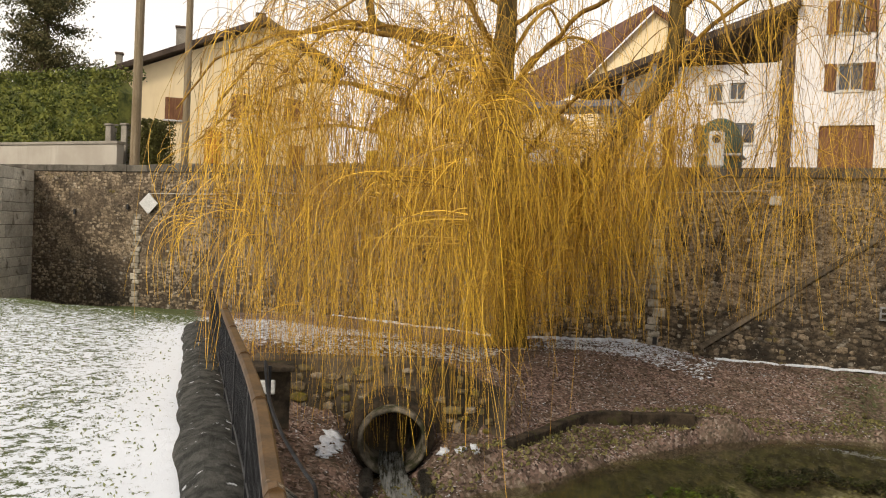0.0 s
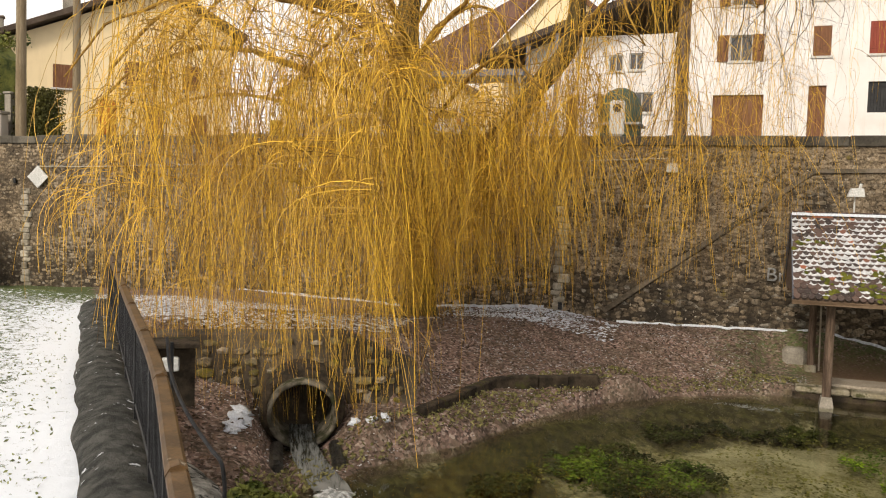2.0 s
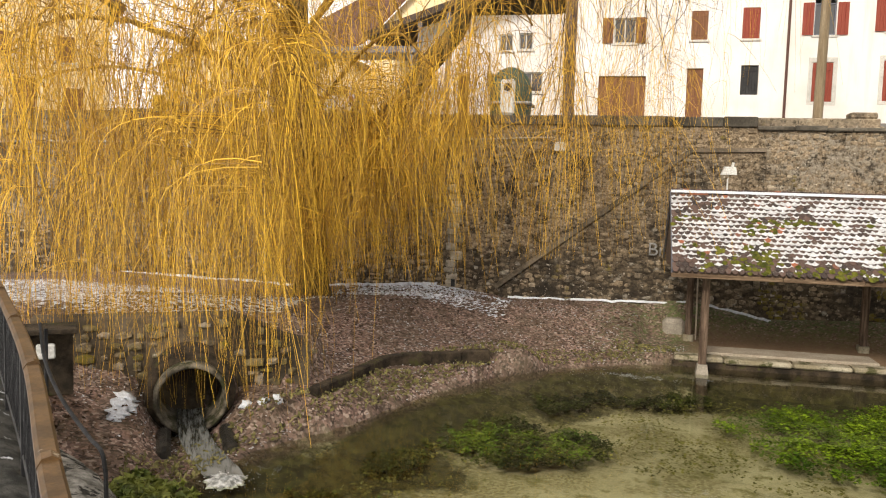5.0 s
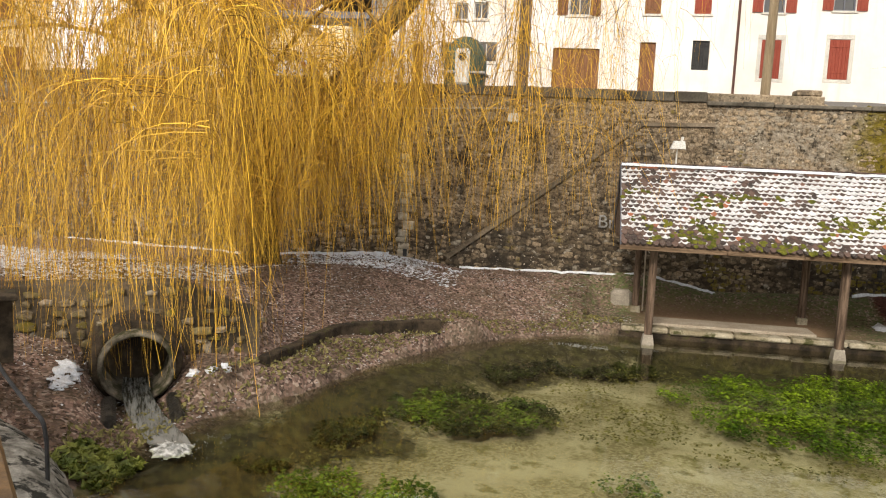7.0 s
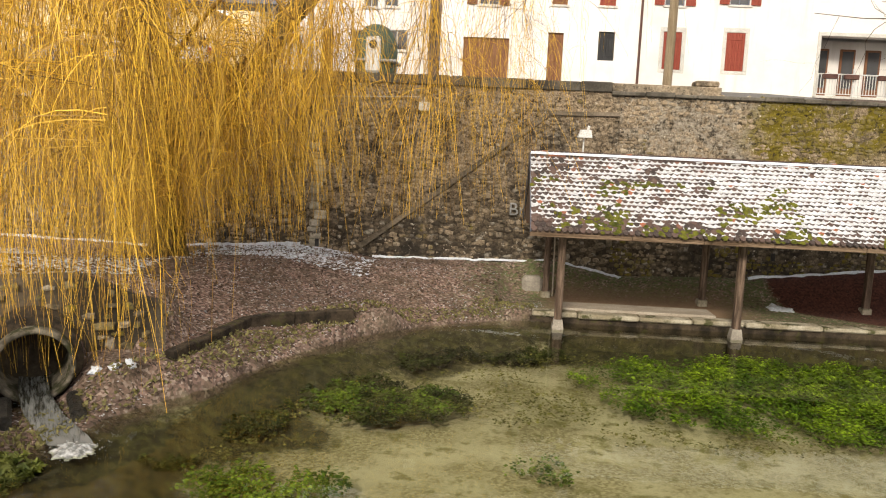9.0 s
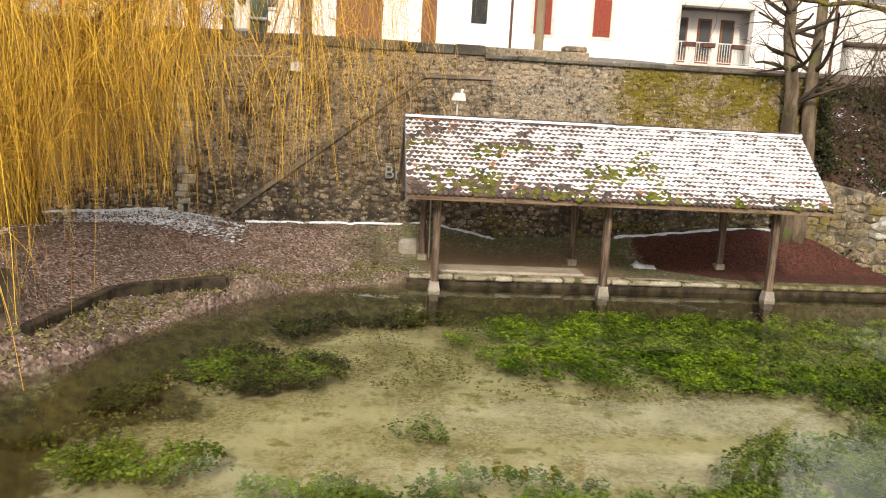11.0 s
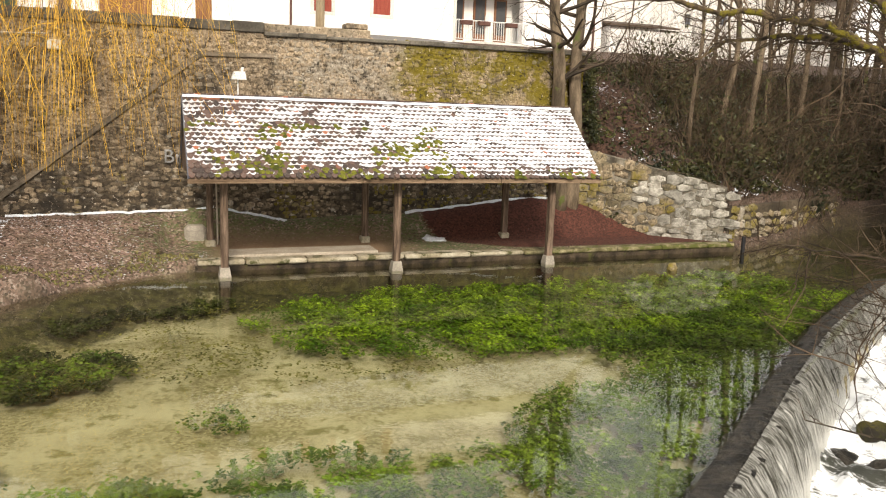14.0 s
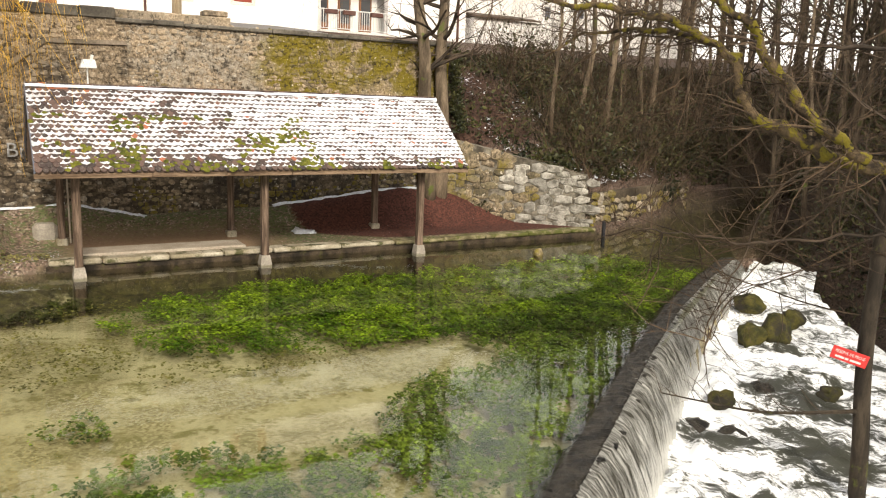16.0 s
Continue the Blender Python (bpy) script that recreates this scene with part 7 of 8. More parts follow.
def build_hedge():
    rng = random.Random(3)
    h = thing("hedge", "tall clipped dark green laurel hedge", "hedge")
    core = Acc()
    core.box((-39.6, 21.1, 5.0), (-24.6, 23.0, 8.6), 0.5)
    part("core", core, M["hedge_green"], h)
    pts = []
    for _ in range(9000):
        x, z = rng.uniform(-34, -24.15), rng.uniform(5.2, 9.1)
        side = rng.random()
        round_ = 0.8 * max(0, z - 8.0) + 0.5 * max(0, x + 25.0)
        bulge = 0.35 * noise.noise((x * 0.8, z * 0.8, 0))
        if z < 9.0 - 0.5 * max(0, x + 25.2) + 0.2 * noise.noise((x, 0, 0)):
            pts.append((x, 20.85 + round_ * 0.6 + bulge + rng.uniform(-0.15, 0.2) if side < 0.7 else rng.uniform(21, 22.6), z if side < 0.7 else min(z, 8.7) * 0 + 8.75 + 0.3 * noise.noise((x * 1.5, side * 9, 0)) + rng.uniform(-0.1, 0.2)))
    part("leaves", leaf_cloud(pts, 0.085, "hedge_green", "leaves", rng), M["hedge_green"], h, "glossy dark green leaves", kind="stuff")
    y = thing("yew_bush", "yellow-green clipped bush beside the pole", "bush")
    pts = [(rng.uniform(-23.4, -22.2), rng.uniform(21.0, 22.2), rng.uniform(5.0, 7.0)) for _ in range(7000)]
    part("leaves", leaf_cloud(pts, 0.06, "dry_grass", "leaves", rng), M["weed"], y, "yellow-green foliage", kind="stuff")


def build_conifer():
    rng = random.Random(8)
    t = thing("conifer", "old brownish-green conifer behind the hedge", "tree")
    a = Acc()
    a.tube([(-35.0, 26, 5), (-34.8, 26, 9), (-34.7, 26.1, 14)], [0.35, 0.28, 0.08], 8)
    part("trunk", a, M["bark"], t)
    pts = []
    br = Acc()
    for k in range(70):
        z = rng.uniform(8.0, 14.5)
        az = rng.uniform(0, 6.28)
        L = rng.uniform(1.4, 3.6) * (1.15 - (z - 8) / 10)
        c = Vector((-34.8, 26, z))
        e = c + Vector((math.cos(az), math.sin(az), rng.uniform(-0.1, 0.15))) * L
        br.tube([c, (c + e) / 2 + Vector((0, 0, 0.15)), e], [0.05, 0.03, 0.01], 4)
        for _ in range(330):
            s = rng.uniform(0.25, 1.0)
            pts.append(c.lerp(e, s) + Vector((rng.gauss(0, 0.28), rng.gauss(0, 0.28), rng.gauss(0, 0.16) - 0.1)))
    part("branchwork", br, M["bark"], t, kind="stuff")
    part("needles", leaf_cloud(pts, 0.075, "conifer", "needles", rng), M["conifer"], t, "brownish green needle sprays", kind="stuff")


build_hedge()
build_conifer()

# cable and boxes along the wall
cab = thing("wall_cable", "thin pale cable sagging along the stone wall", "cable")
a = Acc()
a.tube([(lerp(-20.6, -1.6, k / 24), WALL_Y - 0.10, lerp(4.25, 4.67, k / 24) - 0.03 * math.sin(math.pi * 4 * k / 24) ** 2) for k in range(25)], 0.014, 5)
part("wire", a, M["cable"], cab)
sg = thing("diamond_sign", "white diamond plate hung from the cable", "sign")
a = Acc()
a.prism([(-20.6, 4.27), (-20.18, 3.92), (-20.6, 3.57), (-21.02, 3.92)], WALL_Y - 0.14, WALL_Y - 0.11, axis=1)
part("plate", a, M["white_metal"], sg)
a = Acc()
a.tube([(-20.6, WALL_Y - 0.125, 4.25), (-20.6, WALL_Y - 0.105, 4.32)], 0.012, 5)
part("hook", a, M["iron"], sg)
for x, z, s in ((-1.5, 4.45, 0.13), (-11.2, 4.35, 0.12)):
    b = thing("junction_box", "small white junction box on the stone wall", "box", "junction boxes")
    a = Acc()
    a.box((x - s, WALL_Y - 0.16, z - s * 0.8), (x + s, WALL_Y - 0.03, z + s * 0.8), 0.02)
    part("cover", a, M["white_metal"], b)
    a = Acc()
    a.tube([(x, WALL_Y - 0.1, z + s * 0.8), (x, WALL_Y - 0.1, z + 0.22)], 0.012, 5)
    part("lead", a, M["cable"], b)
pp = thing("standpipe", "thin pale vertical pipe against the wall", "pipe")
a = Acc()
a.tube([(-9.0, WALL_Y - 0.12, 0.8), (-9.02, WALL_Y - 0.12, 3.55)], 0.03, 7)
part("tube", a, M["cable"], pp)


# ---------------------------------------------------------------- the wooded bank, the river wall, the stream
def grow(acc, p, d, length, r, depth, rng, twigs=None, droop=0.0, kids=4, wiggle=0.35):
    """A branch with its side branches, written into one mesh."""
    n = 5
    pts, q = [Vector(p)], Vector(d).normalized()
    for i in range(n):
        q = (q + Vector((rng.gauss(0, wiggle), rng.gauss(0, wiggle), rng.gauss(0, wiggle * 0.7) - droop)) * 0.5).normalized()
        pts.append(pts[-1] + q * length / n)
    acc.tube(pts, [r * (1 - 0.62 * i / n) for i in range(n + 1)], 5 if r > 0.02 else 3, cap=False)
    if depth > 0:
        for k in range(kids):
            i = rng.randint(1, n)
            b = (pts[i] - pts[i - 1]).normalized()
            side = Vector((rng.gauss(0, 1), rng.gauss(0, 1), rng.gauss(0.25, 0.7))).normalized()
            grow(acc, pts[i], (b * 0.9 + side * 0.9).normalized(), length * rng.uniform(0.45, 0.7), r * (1 - 0.62 * i / n) * 0.62, depth - 1, rng, None, droop, kids, wiggle)
    return pts


def bank_z(x, y):
    return height(x, y)


def wood_tree(x, y, h, r, rng, lean=(0, 0), mat_="bark", label="slender bare tree on the wooded bank", first=0.3, n_br=16, name="bare_tree", group="bare trees on the bank"):
    t = thing(name, label, "tree", group)
    z = height(x, y) - 0.2
    pts = [Vector((x + lean[0] * (k / 7) ** 1.3 + 0.06 * rng.gauss(0, 1) * (k > 0), y + lean[1] * (k / 7) ** 1.3 + 0.06 * rng.gauss(0, 1) * (k > 0), z + h * k / 7)) for k in range(8)]
    path = smooth_path(pts, 3)
    a = Acc()
    a.tube(path, [r * (1 - 0.72 * i / len(path)) for i in range(len(path))], 9)
    part("trunk", a, M[mat_], t, smooth=True)
    b = Acc()
    for k in range(n_br):
        i = rng.randint(int(len(path) * first), len(path) - 1)
        az = rng.uniform(0, 6.28)
        grow(b, path[i], (math.cos(az), math.sin(az), rng.uniform(0.2, 1.0)), rng.uniform(0.8, 2.0) * h / 9, r * 0.28, 2, rng, kids=3)
    part("crown", b, M["twig"], t, "bare twigs", kind="stuff")
    return t


rng = random.Random(21)
wood_tree(10.68, 19.22, 9, 0.23, rng, (-0.7, 0.3), label="grey double trunk rising behind the wash-house", first=0.35)
wood_tree(11.08, 19.3, 9, 0.22, rng, (0.0, 0.4), label="ivy-clad grey trunk rising behind the wash-house", first=0.35)
for x, y, h, r in ((14.9, 19.4, 8, 0.07), (16.6, 20.0, 10, 0.10), (17.6, 19.9, 10, 0.11), (18.6, 21.2, 10, 0.09), (20.5, 21.0, 11, 0.11), (22.0, 21.6, 11, 0.12), (21.5, 22.8, 11, 0.10), (24.5, 22.0, 12, 0.14), (26.5, 22.6, 12, 0.14), (19.4, 20.6, 10, 0.06), (17.0, 20.6, 9, 0.05), (23.0, 22.4, 11, 0.08), (18.0, 22.6, 10, 0.07), (19.8, 22.0, 11, 0.09), (20.9, 22.9, 11, 0.06), (22.6, 20.9, 11, 0.07), (24.0, 21.2, 12, 0.09), (25.6, 21.4, 12, 0.10), (27.6, 21.8, 12, 0.10), (21.2, 20.2, 10, 0.05), (18.3, 20.4, 9, 0.04)):
    wood_tree(x, y, h, r, rng, (rng.uniform(-0.6, 0.6), rng.uniform(-0.5, 0.2)), n_br=20)
for k in range(130):
    x, y = rng.uniform(17.0, 36), rng.uniform(5.0, 19.0)
    if weir_side(x, y) < 4.4 and x < 19.5 and far_shore(x, y) < 1.2 or height(x, y) < 0.0:
        continue
    wood_tree(x, y, rng.uniform(7, 14), rng.choice((0.04, 0.05, 0.06, 0.08, 0.11, 0.14)), rng, (rng.uniform(-1.0, 0.8), rng.uniform(-0.5, 0.5)), n_br=14, first=0.15)

for k in range(16):
    q = WA + WDIR * rng.uniform(14.5, 26) + WOUT * rng.uniform(3.5, 8.0)
    if height(q.x, q.y) > -0.6:
        wood_tree(q.x, q.y, rng.uniform(7, 12), rng.choice((0.05, 0.07, 0.09, 0.12)), rng, (rng.uniform(-0.8, 0.4), rng.uniform(-0.3, 0.6)), n_br=10, first=0.2)

# low river wall that steps down to the pool, and its mossy continuation along the stream
rw = thing("river_wall", "pale rubble wall sloping down beside the pool", "wall", kind="structure")
P0, P1 = Vector((11.3, 19.58, 0)), Vector((14.37, 17.0, 0))
L = (P1 - P0).length
base = Matrix.Translation(P0) @ Matrix.Rotation(math.atan2(P1.y - P0.y, P1.x - P0.x), 4, "Z")
top = lambda u: lerp(2.5, 1.62, u / L)
a = Acc()
a.prism([(0, -0.3), (L, -0.3), (L, top(L) - 0.02), (0, top(0) - 0.02)], 0.0, 0.5, axis=1)
part("core", a, M["pale_mortar"], rw).matrix_world = base
for i, (x, z, w, h) in enumerate(rubble(0.0, L - 0.05, 0.05, 2.5, 0.30, 77)):
    if z + h / 2 > top(x) + 0.03 or z < 0.6 - 0.5 * x / L - 0.2:
        continue
    one = Acc()
    stone_piece(one, 0, 0, w * 1.14, h * 1.22, rnd(0.02, 0.05), 0, 2000 + i)
    ob = part("stone", one, M["river_stone" if x > L * (0.55 + 0.16 * math.sin(i)) else "head_rubble"], rw)
    ob.matrix_world = base @ Matrix.Translation((x, 0.005, z))
bw = thing("mossy_river_wall", "low mossy stone wall along the stream", "wall", kind="structure")
Q0, Q1 = Vector((14.5, 16.98, 0)), Vector((20.7, 19.35, 0))
base = Matrix.Translation(Q0) @ Matrix.Rotation(math.atan2(Q1.y - Q0.y, Q1.x - Q0.x), 4, "Z")
a = Acc()
a.box((0, 0.0, -0.6), (6.6, 0.5, 1.1))
part("core", a, M["mortar"], bw).matrix_world = base
for i, (x, z, w, h) in enumerate(rubble(0.05, 6.5, -0.05, 1.2, 0.32, 78)):
    if z + h / 2 > 1.2 - 0.03 * x:
        continue
    one = Acc()
    stone_piece(one, 0, 0, w, h, 0.06, 0, 3000 + i)
    ob = part("stone", one, M["rubble_mossy" if i % 3 == 0 else "pale_rubble" if i % 3 == 1 else "head_rubble"], bw)
    ob.matrix_world = base @ Matrix.Translation((x, 0.005, z))
st = thing("iron_bracket", "rusty iron bracket at the end of the river wall", "bracket")
a = Acc()
a.box((14.62, 16.5, -0.3), (14.70, 16.58, 0.42), 0.01)
part("upright", a, M["iron"], st)


def build_far_wood():
    """The wood going on behind, too dense to count."""
    rng = random.Random(77)
    acc = Acc()
    for k in range(230):
        x, y = rng.uniform(21, 58), rng.uniform(1, 34)
        if y > 22 and x < 34:
            continue
        z = height(x, y) - 0.2
        h = rng.uniform(8, 15)
        pts = grow(acc, (x, y, z), (rng.gauss(0, 0.06), rng.gauss(0, 0.06), 1), h, rng.uniform(0.06, 0.16), 0, rng, wiggle=0.10)
        for q in pts[1:]:
            for _ in range(4):
                grow(acc, q, (rng.gauss(0, 1), rng.gauss(0, 1), rng.uniform(0.3, 1.2)), rng.uniform(1.4, 3.4), 0.034, 1, rng, kids=4)
    ob = part("far_wood", acc, M["wood_bark"], label="dense bare winter wood behind the stream")
    tagged(ob, category="wood", kind="stuff")


build_far_wood()


def build_undergrowth():
    """Tangled bare shrubs, ivy and hedge on the slope."""
    rng = random.Random(5)
    sh = thing("bank_shrubs", "tangle of bare brown shrubs and brambles", "shrubs", kind="stuff")
    acc = Acc()
    for k in range(1700):
        if k < 1150:
            x, y = rng.uniform(12.0, 27), rng.uniform(17.2, 23.2)
            if x < 11.6 + (19.6 - y) * 1.2 + 0.4 or (x < 14.4 and rng.random() < 0.6):
                continue
        else:
            x, y = rng.uniform(15.8, 30), rng.uniform(6, 18.5)
            if weir_side(x, y) < 3.4 and x < 19 and far_shore(x, y) < 0.6:
                continue
        z = height(x, y)
        if z < -0.2:
            continue
        grow(acc, (x, y, z - 0.05), (rng.gauss(0, 0.4), rng.gauss(-0.25, 0.35), 1), rng.uniform(0.9, 2.2) * (1.5 if x > 14 else 0.8), rng.uniform(0.008, 0.016), 2, rng, kids=3, wiggle=0.45, droop=0.05)
    # thickets on the far bank of the rapids
    strip = []
    while len(strip) < 420:
        q = WA + WDIR * rng.uniform(11.0, 26.0) + WOUT * rng.uniform(1.5, 8.5)
        if height(q.x, q.y) > -0.75:
            strip.append(q)
    for q in strip:
        grow(acc, (q.x, q.y, height(q.x, q.y) - 0.05), (rng.gauss(-0.2, 0.4), rng.gauss(0.1, 0.4), 1), rng.uniform(0.8, 2.4), rng.uniform(0.008, 0.018), 2, rng, kids=3, wiggle=0.45, droop=0.06)
    part("twigs", acc, M["twig_pale"], sh, kind="stuff")
    iv = thing("ivy_hedge", "dark ivy-covered hedge along the top of the bank", "hedge")
    pts, line = [], [Vector((11.62, 19.95, 0)), Vector((12.95, 22.9, 0)), Vector((34.0, 23.9, 0))]
    for k in range(26000):
        a, b = line[0 if k % 6 == 0 else 1:][:2]
        p = a.lerp(b, rng.random() ** (1.0 if k % 6 == 0 else 1.6))
        z = rng.uniform(2.6 if k % 6 == 0 else 3.4, 5.02 + 0.14 * noise.noise((p.x * 1.2, 3, 0)))
        pts.append((p.x + rng.gauss(0, 0.12), p.y + 0.3 * noise.noise((p.x * 0.6, z, 0)) + rng.uniform(-0.35, 0.25) - 0.35 * (5.0 - z), z))
    part("leaves", leaf_cloud(pts, 0.06, "ivy", "ivy", rng), M["ivy"], iv, "small dark ivy leaves", kind="stuff")
    core = Acc()
    for a, b in zip(line, line[1:]):
        m4 = Matrix.Translation(a) @ Matrix.Rotation(math.atan2(b.y - a.y, b.x - a.x), 4, "Z")
        core.box((0, -0.1, 2.5), ((b - a).length, 0.35, 4.9), 0.1, m4)
    part("core", core, M["twig"], iv, "dense brown stems")
    gr = thing("ivy_patch", "ivy and bramble leaves over the slope", "ivy", kind="stuff")
    pts = []
    for _ in range(44000):
        x, y = rng.uniform(11.8, 30), rng.uniform(17.1, 23.0)
        if x < 11.6 + (19.6 - y) * 1.2 - 0.5 or height(x, y) < 0.4 or (x < 14.8 and y > 18.6 and rng.random() < 0.8) or noise.noise((x * 0.5, y * 0.5, 7)) < -0.25:
            continue
        pts.append((x, y, height(x, y) + abs(rng.gauss(0, 0.8 if x > 15 else 0.2))))
    for _ in range(26000):
        x, y = rng.uniform(16.0, 32), rng.uniform(4, 17.5)
        if (weir_side(x, y) < 3.2 and x < 18 and far_shore(x, y) < 0.4) or height(x, y) < -0.1 or noise.noise((x * 0.5, y * 0.5, 2)) < -0.2:
            continue
        pts.append((x, y, height(x, y) + abs(rng.gauss(0, 0.7))))
    for k in range(12000):
        q = strip[k % len(strip)] + Vector((rng.gauss(0, 0.5), rng.gauss(0, 0.5), 0))
        pts.append((q.x, q.y, height(q.x, q.y) + abs(rng.gauss(0, 0.4))))
    part("leaves", leaf_cloud(pts, 0.08, "ivy", "ivy", rng), M["ivy"], gr, kind="stuff")


build_undergrowth()


def boulder(x, y, z, sx, sy, sz, seed, mat_="wet_stone", label="dark wet boulder in the rapids", name="boulder", moss=False):
    bm = bmesh.new()
    bmesh.ops.create_icosphere(bm, subdivisions=3, radius=1)
    o = Vector((seed * 3.7, seed * 1.3, 0))
    for v in bm.verts:
        k = 1 + 0.45 * noise.noise(v.co * 1.2 + o) + 0.2 * noise.noise(v.co * 3 + o) + 0.08 * noise.noise(v.co * 7 + o)
        v.co = Vector((v.co.x * sx * k * 0.86, v.co.y * sy * k * 0.86, v.co.z * sz * k * 0.9))
    me = bpy.data.meshes.new(name)
    bm.to_mesh(me)
    bm.free()
    me.polygons.foreach_set("use_smooth", [True] * len(me.polygons))
    me.materials.append(M[mat_])
    ob = new(name, me)
    ob.location = (x, y, z)
    return tagged(ob, label, "rock", "boulders in the stream")


for i, (x, y, z, sx, sy, sz, m) in enumerate((
        (13.95, 11.05, -0.48, 0.40, 0.32, 0.24, "boulder_moss"), (12.93, 9.62, -0.60, 0.36, 0.32, 0.38, "boulder_moss"), (12.30, 9.66, -0.62, 0.27, 0.25, 0.30, "boulder_moss"),
        (13.80, 9.90, -0.50, 0.28, 0.24, 0.20, "boulder_moss"), (9.67, 8.04, -0.90, 0.27, 0.22, 0.24, "boulder_moss"), (8.72, 7.66, -0.98, 0.26, 0.22, 0.18, "wet_stone"),
        (9.05, 7.35, -1.02, 0.30, 0.24, 0.18, "wet_stone"), (11.69, 7.62, -0.92, 0.26, 0.20, 0.15, "boulder_moss"), (10.9, 8.3, -0.95, 0.22, 0.2, 0.14, "wet_stone"))):
    boulder(x, y, z, sx, sy, sz, i, m, "mossy green boulder in the rapids" if m == "boulder_moss" else "dark wet boulder in the rapids")
boulder(11.3, 14.95, 0.02, 0.12, 0.12, 0.16, 40, "rubble_mossy", "small mossy stump standing in the pool", "stump")


# the near tree with the red sign, and the mossy boughs above it
def build_near_tree():
    t = thing("sign_tree", "slim mossy tree trunk on the near bank", "tree")
    rng = random.Random(4)
    a = Acc()
    a.tube(smooth_path([(9.10, 5.4, -2.2), (9.08, 5.46, -0.6), (9.05, 5.55, 0.6), (9.06, 5.56, 1.8), (9.15, 5.6, 3.2), (9.3, 5.7, 5.0)], 5), [lerp(0.105, 0.07, i / 25) for i in range(26)], 10)
    part("trunk", a, M["dark_bark"], t, smooth=True)
    b = Acc()
    for k in range(12):
        grow(b, (8.9, 5.45, rng.uniform(1.6, 4.2)), (rng.gauss(0, 1), rng.gauss(0.4, 0.8), rng.uniform(0, 0.8)), rng.uniform(0.7, 1.6), 0.014, 2, rng, kids=3)
    part("twig_spray", b, M["twig"], t, kind="stuff")
    c = Acc()
    path = smooth_path([(9.01, 5.51, 0.04), (8.5, 5.95, -0.06), (8.12, 6.31, -0.10), (7.6, 6.6, 0.0), (7.13, 6.85, 0.10)], 5)
    c.tube(path, taper(0.03, 0.008, len(path)), 6)
    part("low_branch", c, M["dark_bark"], t, "thin low branch over the rapids")
    d = Acc()
    for p in path[3:]:
        grow(d, p, (rng.gauss(-0.3, 0.5), rng.gauss(0.3, 0.5), rng.uniform(0.1, 0.9)), rng.uniform(0.25, 0.6), 0.006, 1, rng, kids=2)
    part("twig_spray", d, M["twig"], t, kind="stuff")
    s = thing("fishing_sign", "red rectangular sign with white lettering fixed to a trunk", "sign")
    u = Vector((0.64, -0.77, 0)).normalized()
    m4 = Matrix.Translation((8.82, 5.60, 0.71)) @ Matrix.Scale(0.98, 4) @ Matrix.Rotation(math.atan2(u.y, u.x), 4, "Z") @ Matrix.Rotation(radians(14), 4, "Y")
    a = Acc()
    a.box((-0.205, -0.012, -0.075), (0.205, 0.0, 0.085), 0.004, m4)
    part("plate", a, M["red_sign"], s)
    cu = bpy.data.curves.new("lettering", "FONT")
    cu.body, cu.size, cu.align_x, cu.align_y, cu.extrude = "RESERVE DE PECHE", 0.052, "CENTER", "CENTER", 0.001
    tmp = bpy.data.objects.new("tmp", cu)
    scene.collection.objects.link(tmp)
    me = bpy.data.meshes.new_from_object(tmp.evaluated_get(bpy.context.evaluated_depsgraph_get()))
    bpy.data.objects.remove(tmp)
    me.materials.clear()
    me.materials.append(M["white_metal"])
    me.transform(m4 @ Matrix.Translation((0, -0.0135, 0.03)) @ Matrix.Rotation(math.pi / 2, 4, "X") @ Matrix.Scale(0.76, 4, (1, 0, 0)))
    part("lettering", me, None, s, "white lettering")
    bars = Acc()
    for x0, x1 in ((-0.15, -0.05), (-0.04, 0.0), (0.015, 0.14)):
        bars.box((x0, -0.0145, -0.045), (x1, -0.0122, -0.02), 0, m4)
    part("small_print", bars, M["white_metal"], s, "line of small white print")


build_near_tree()


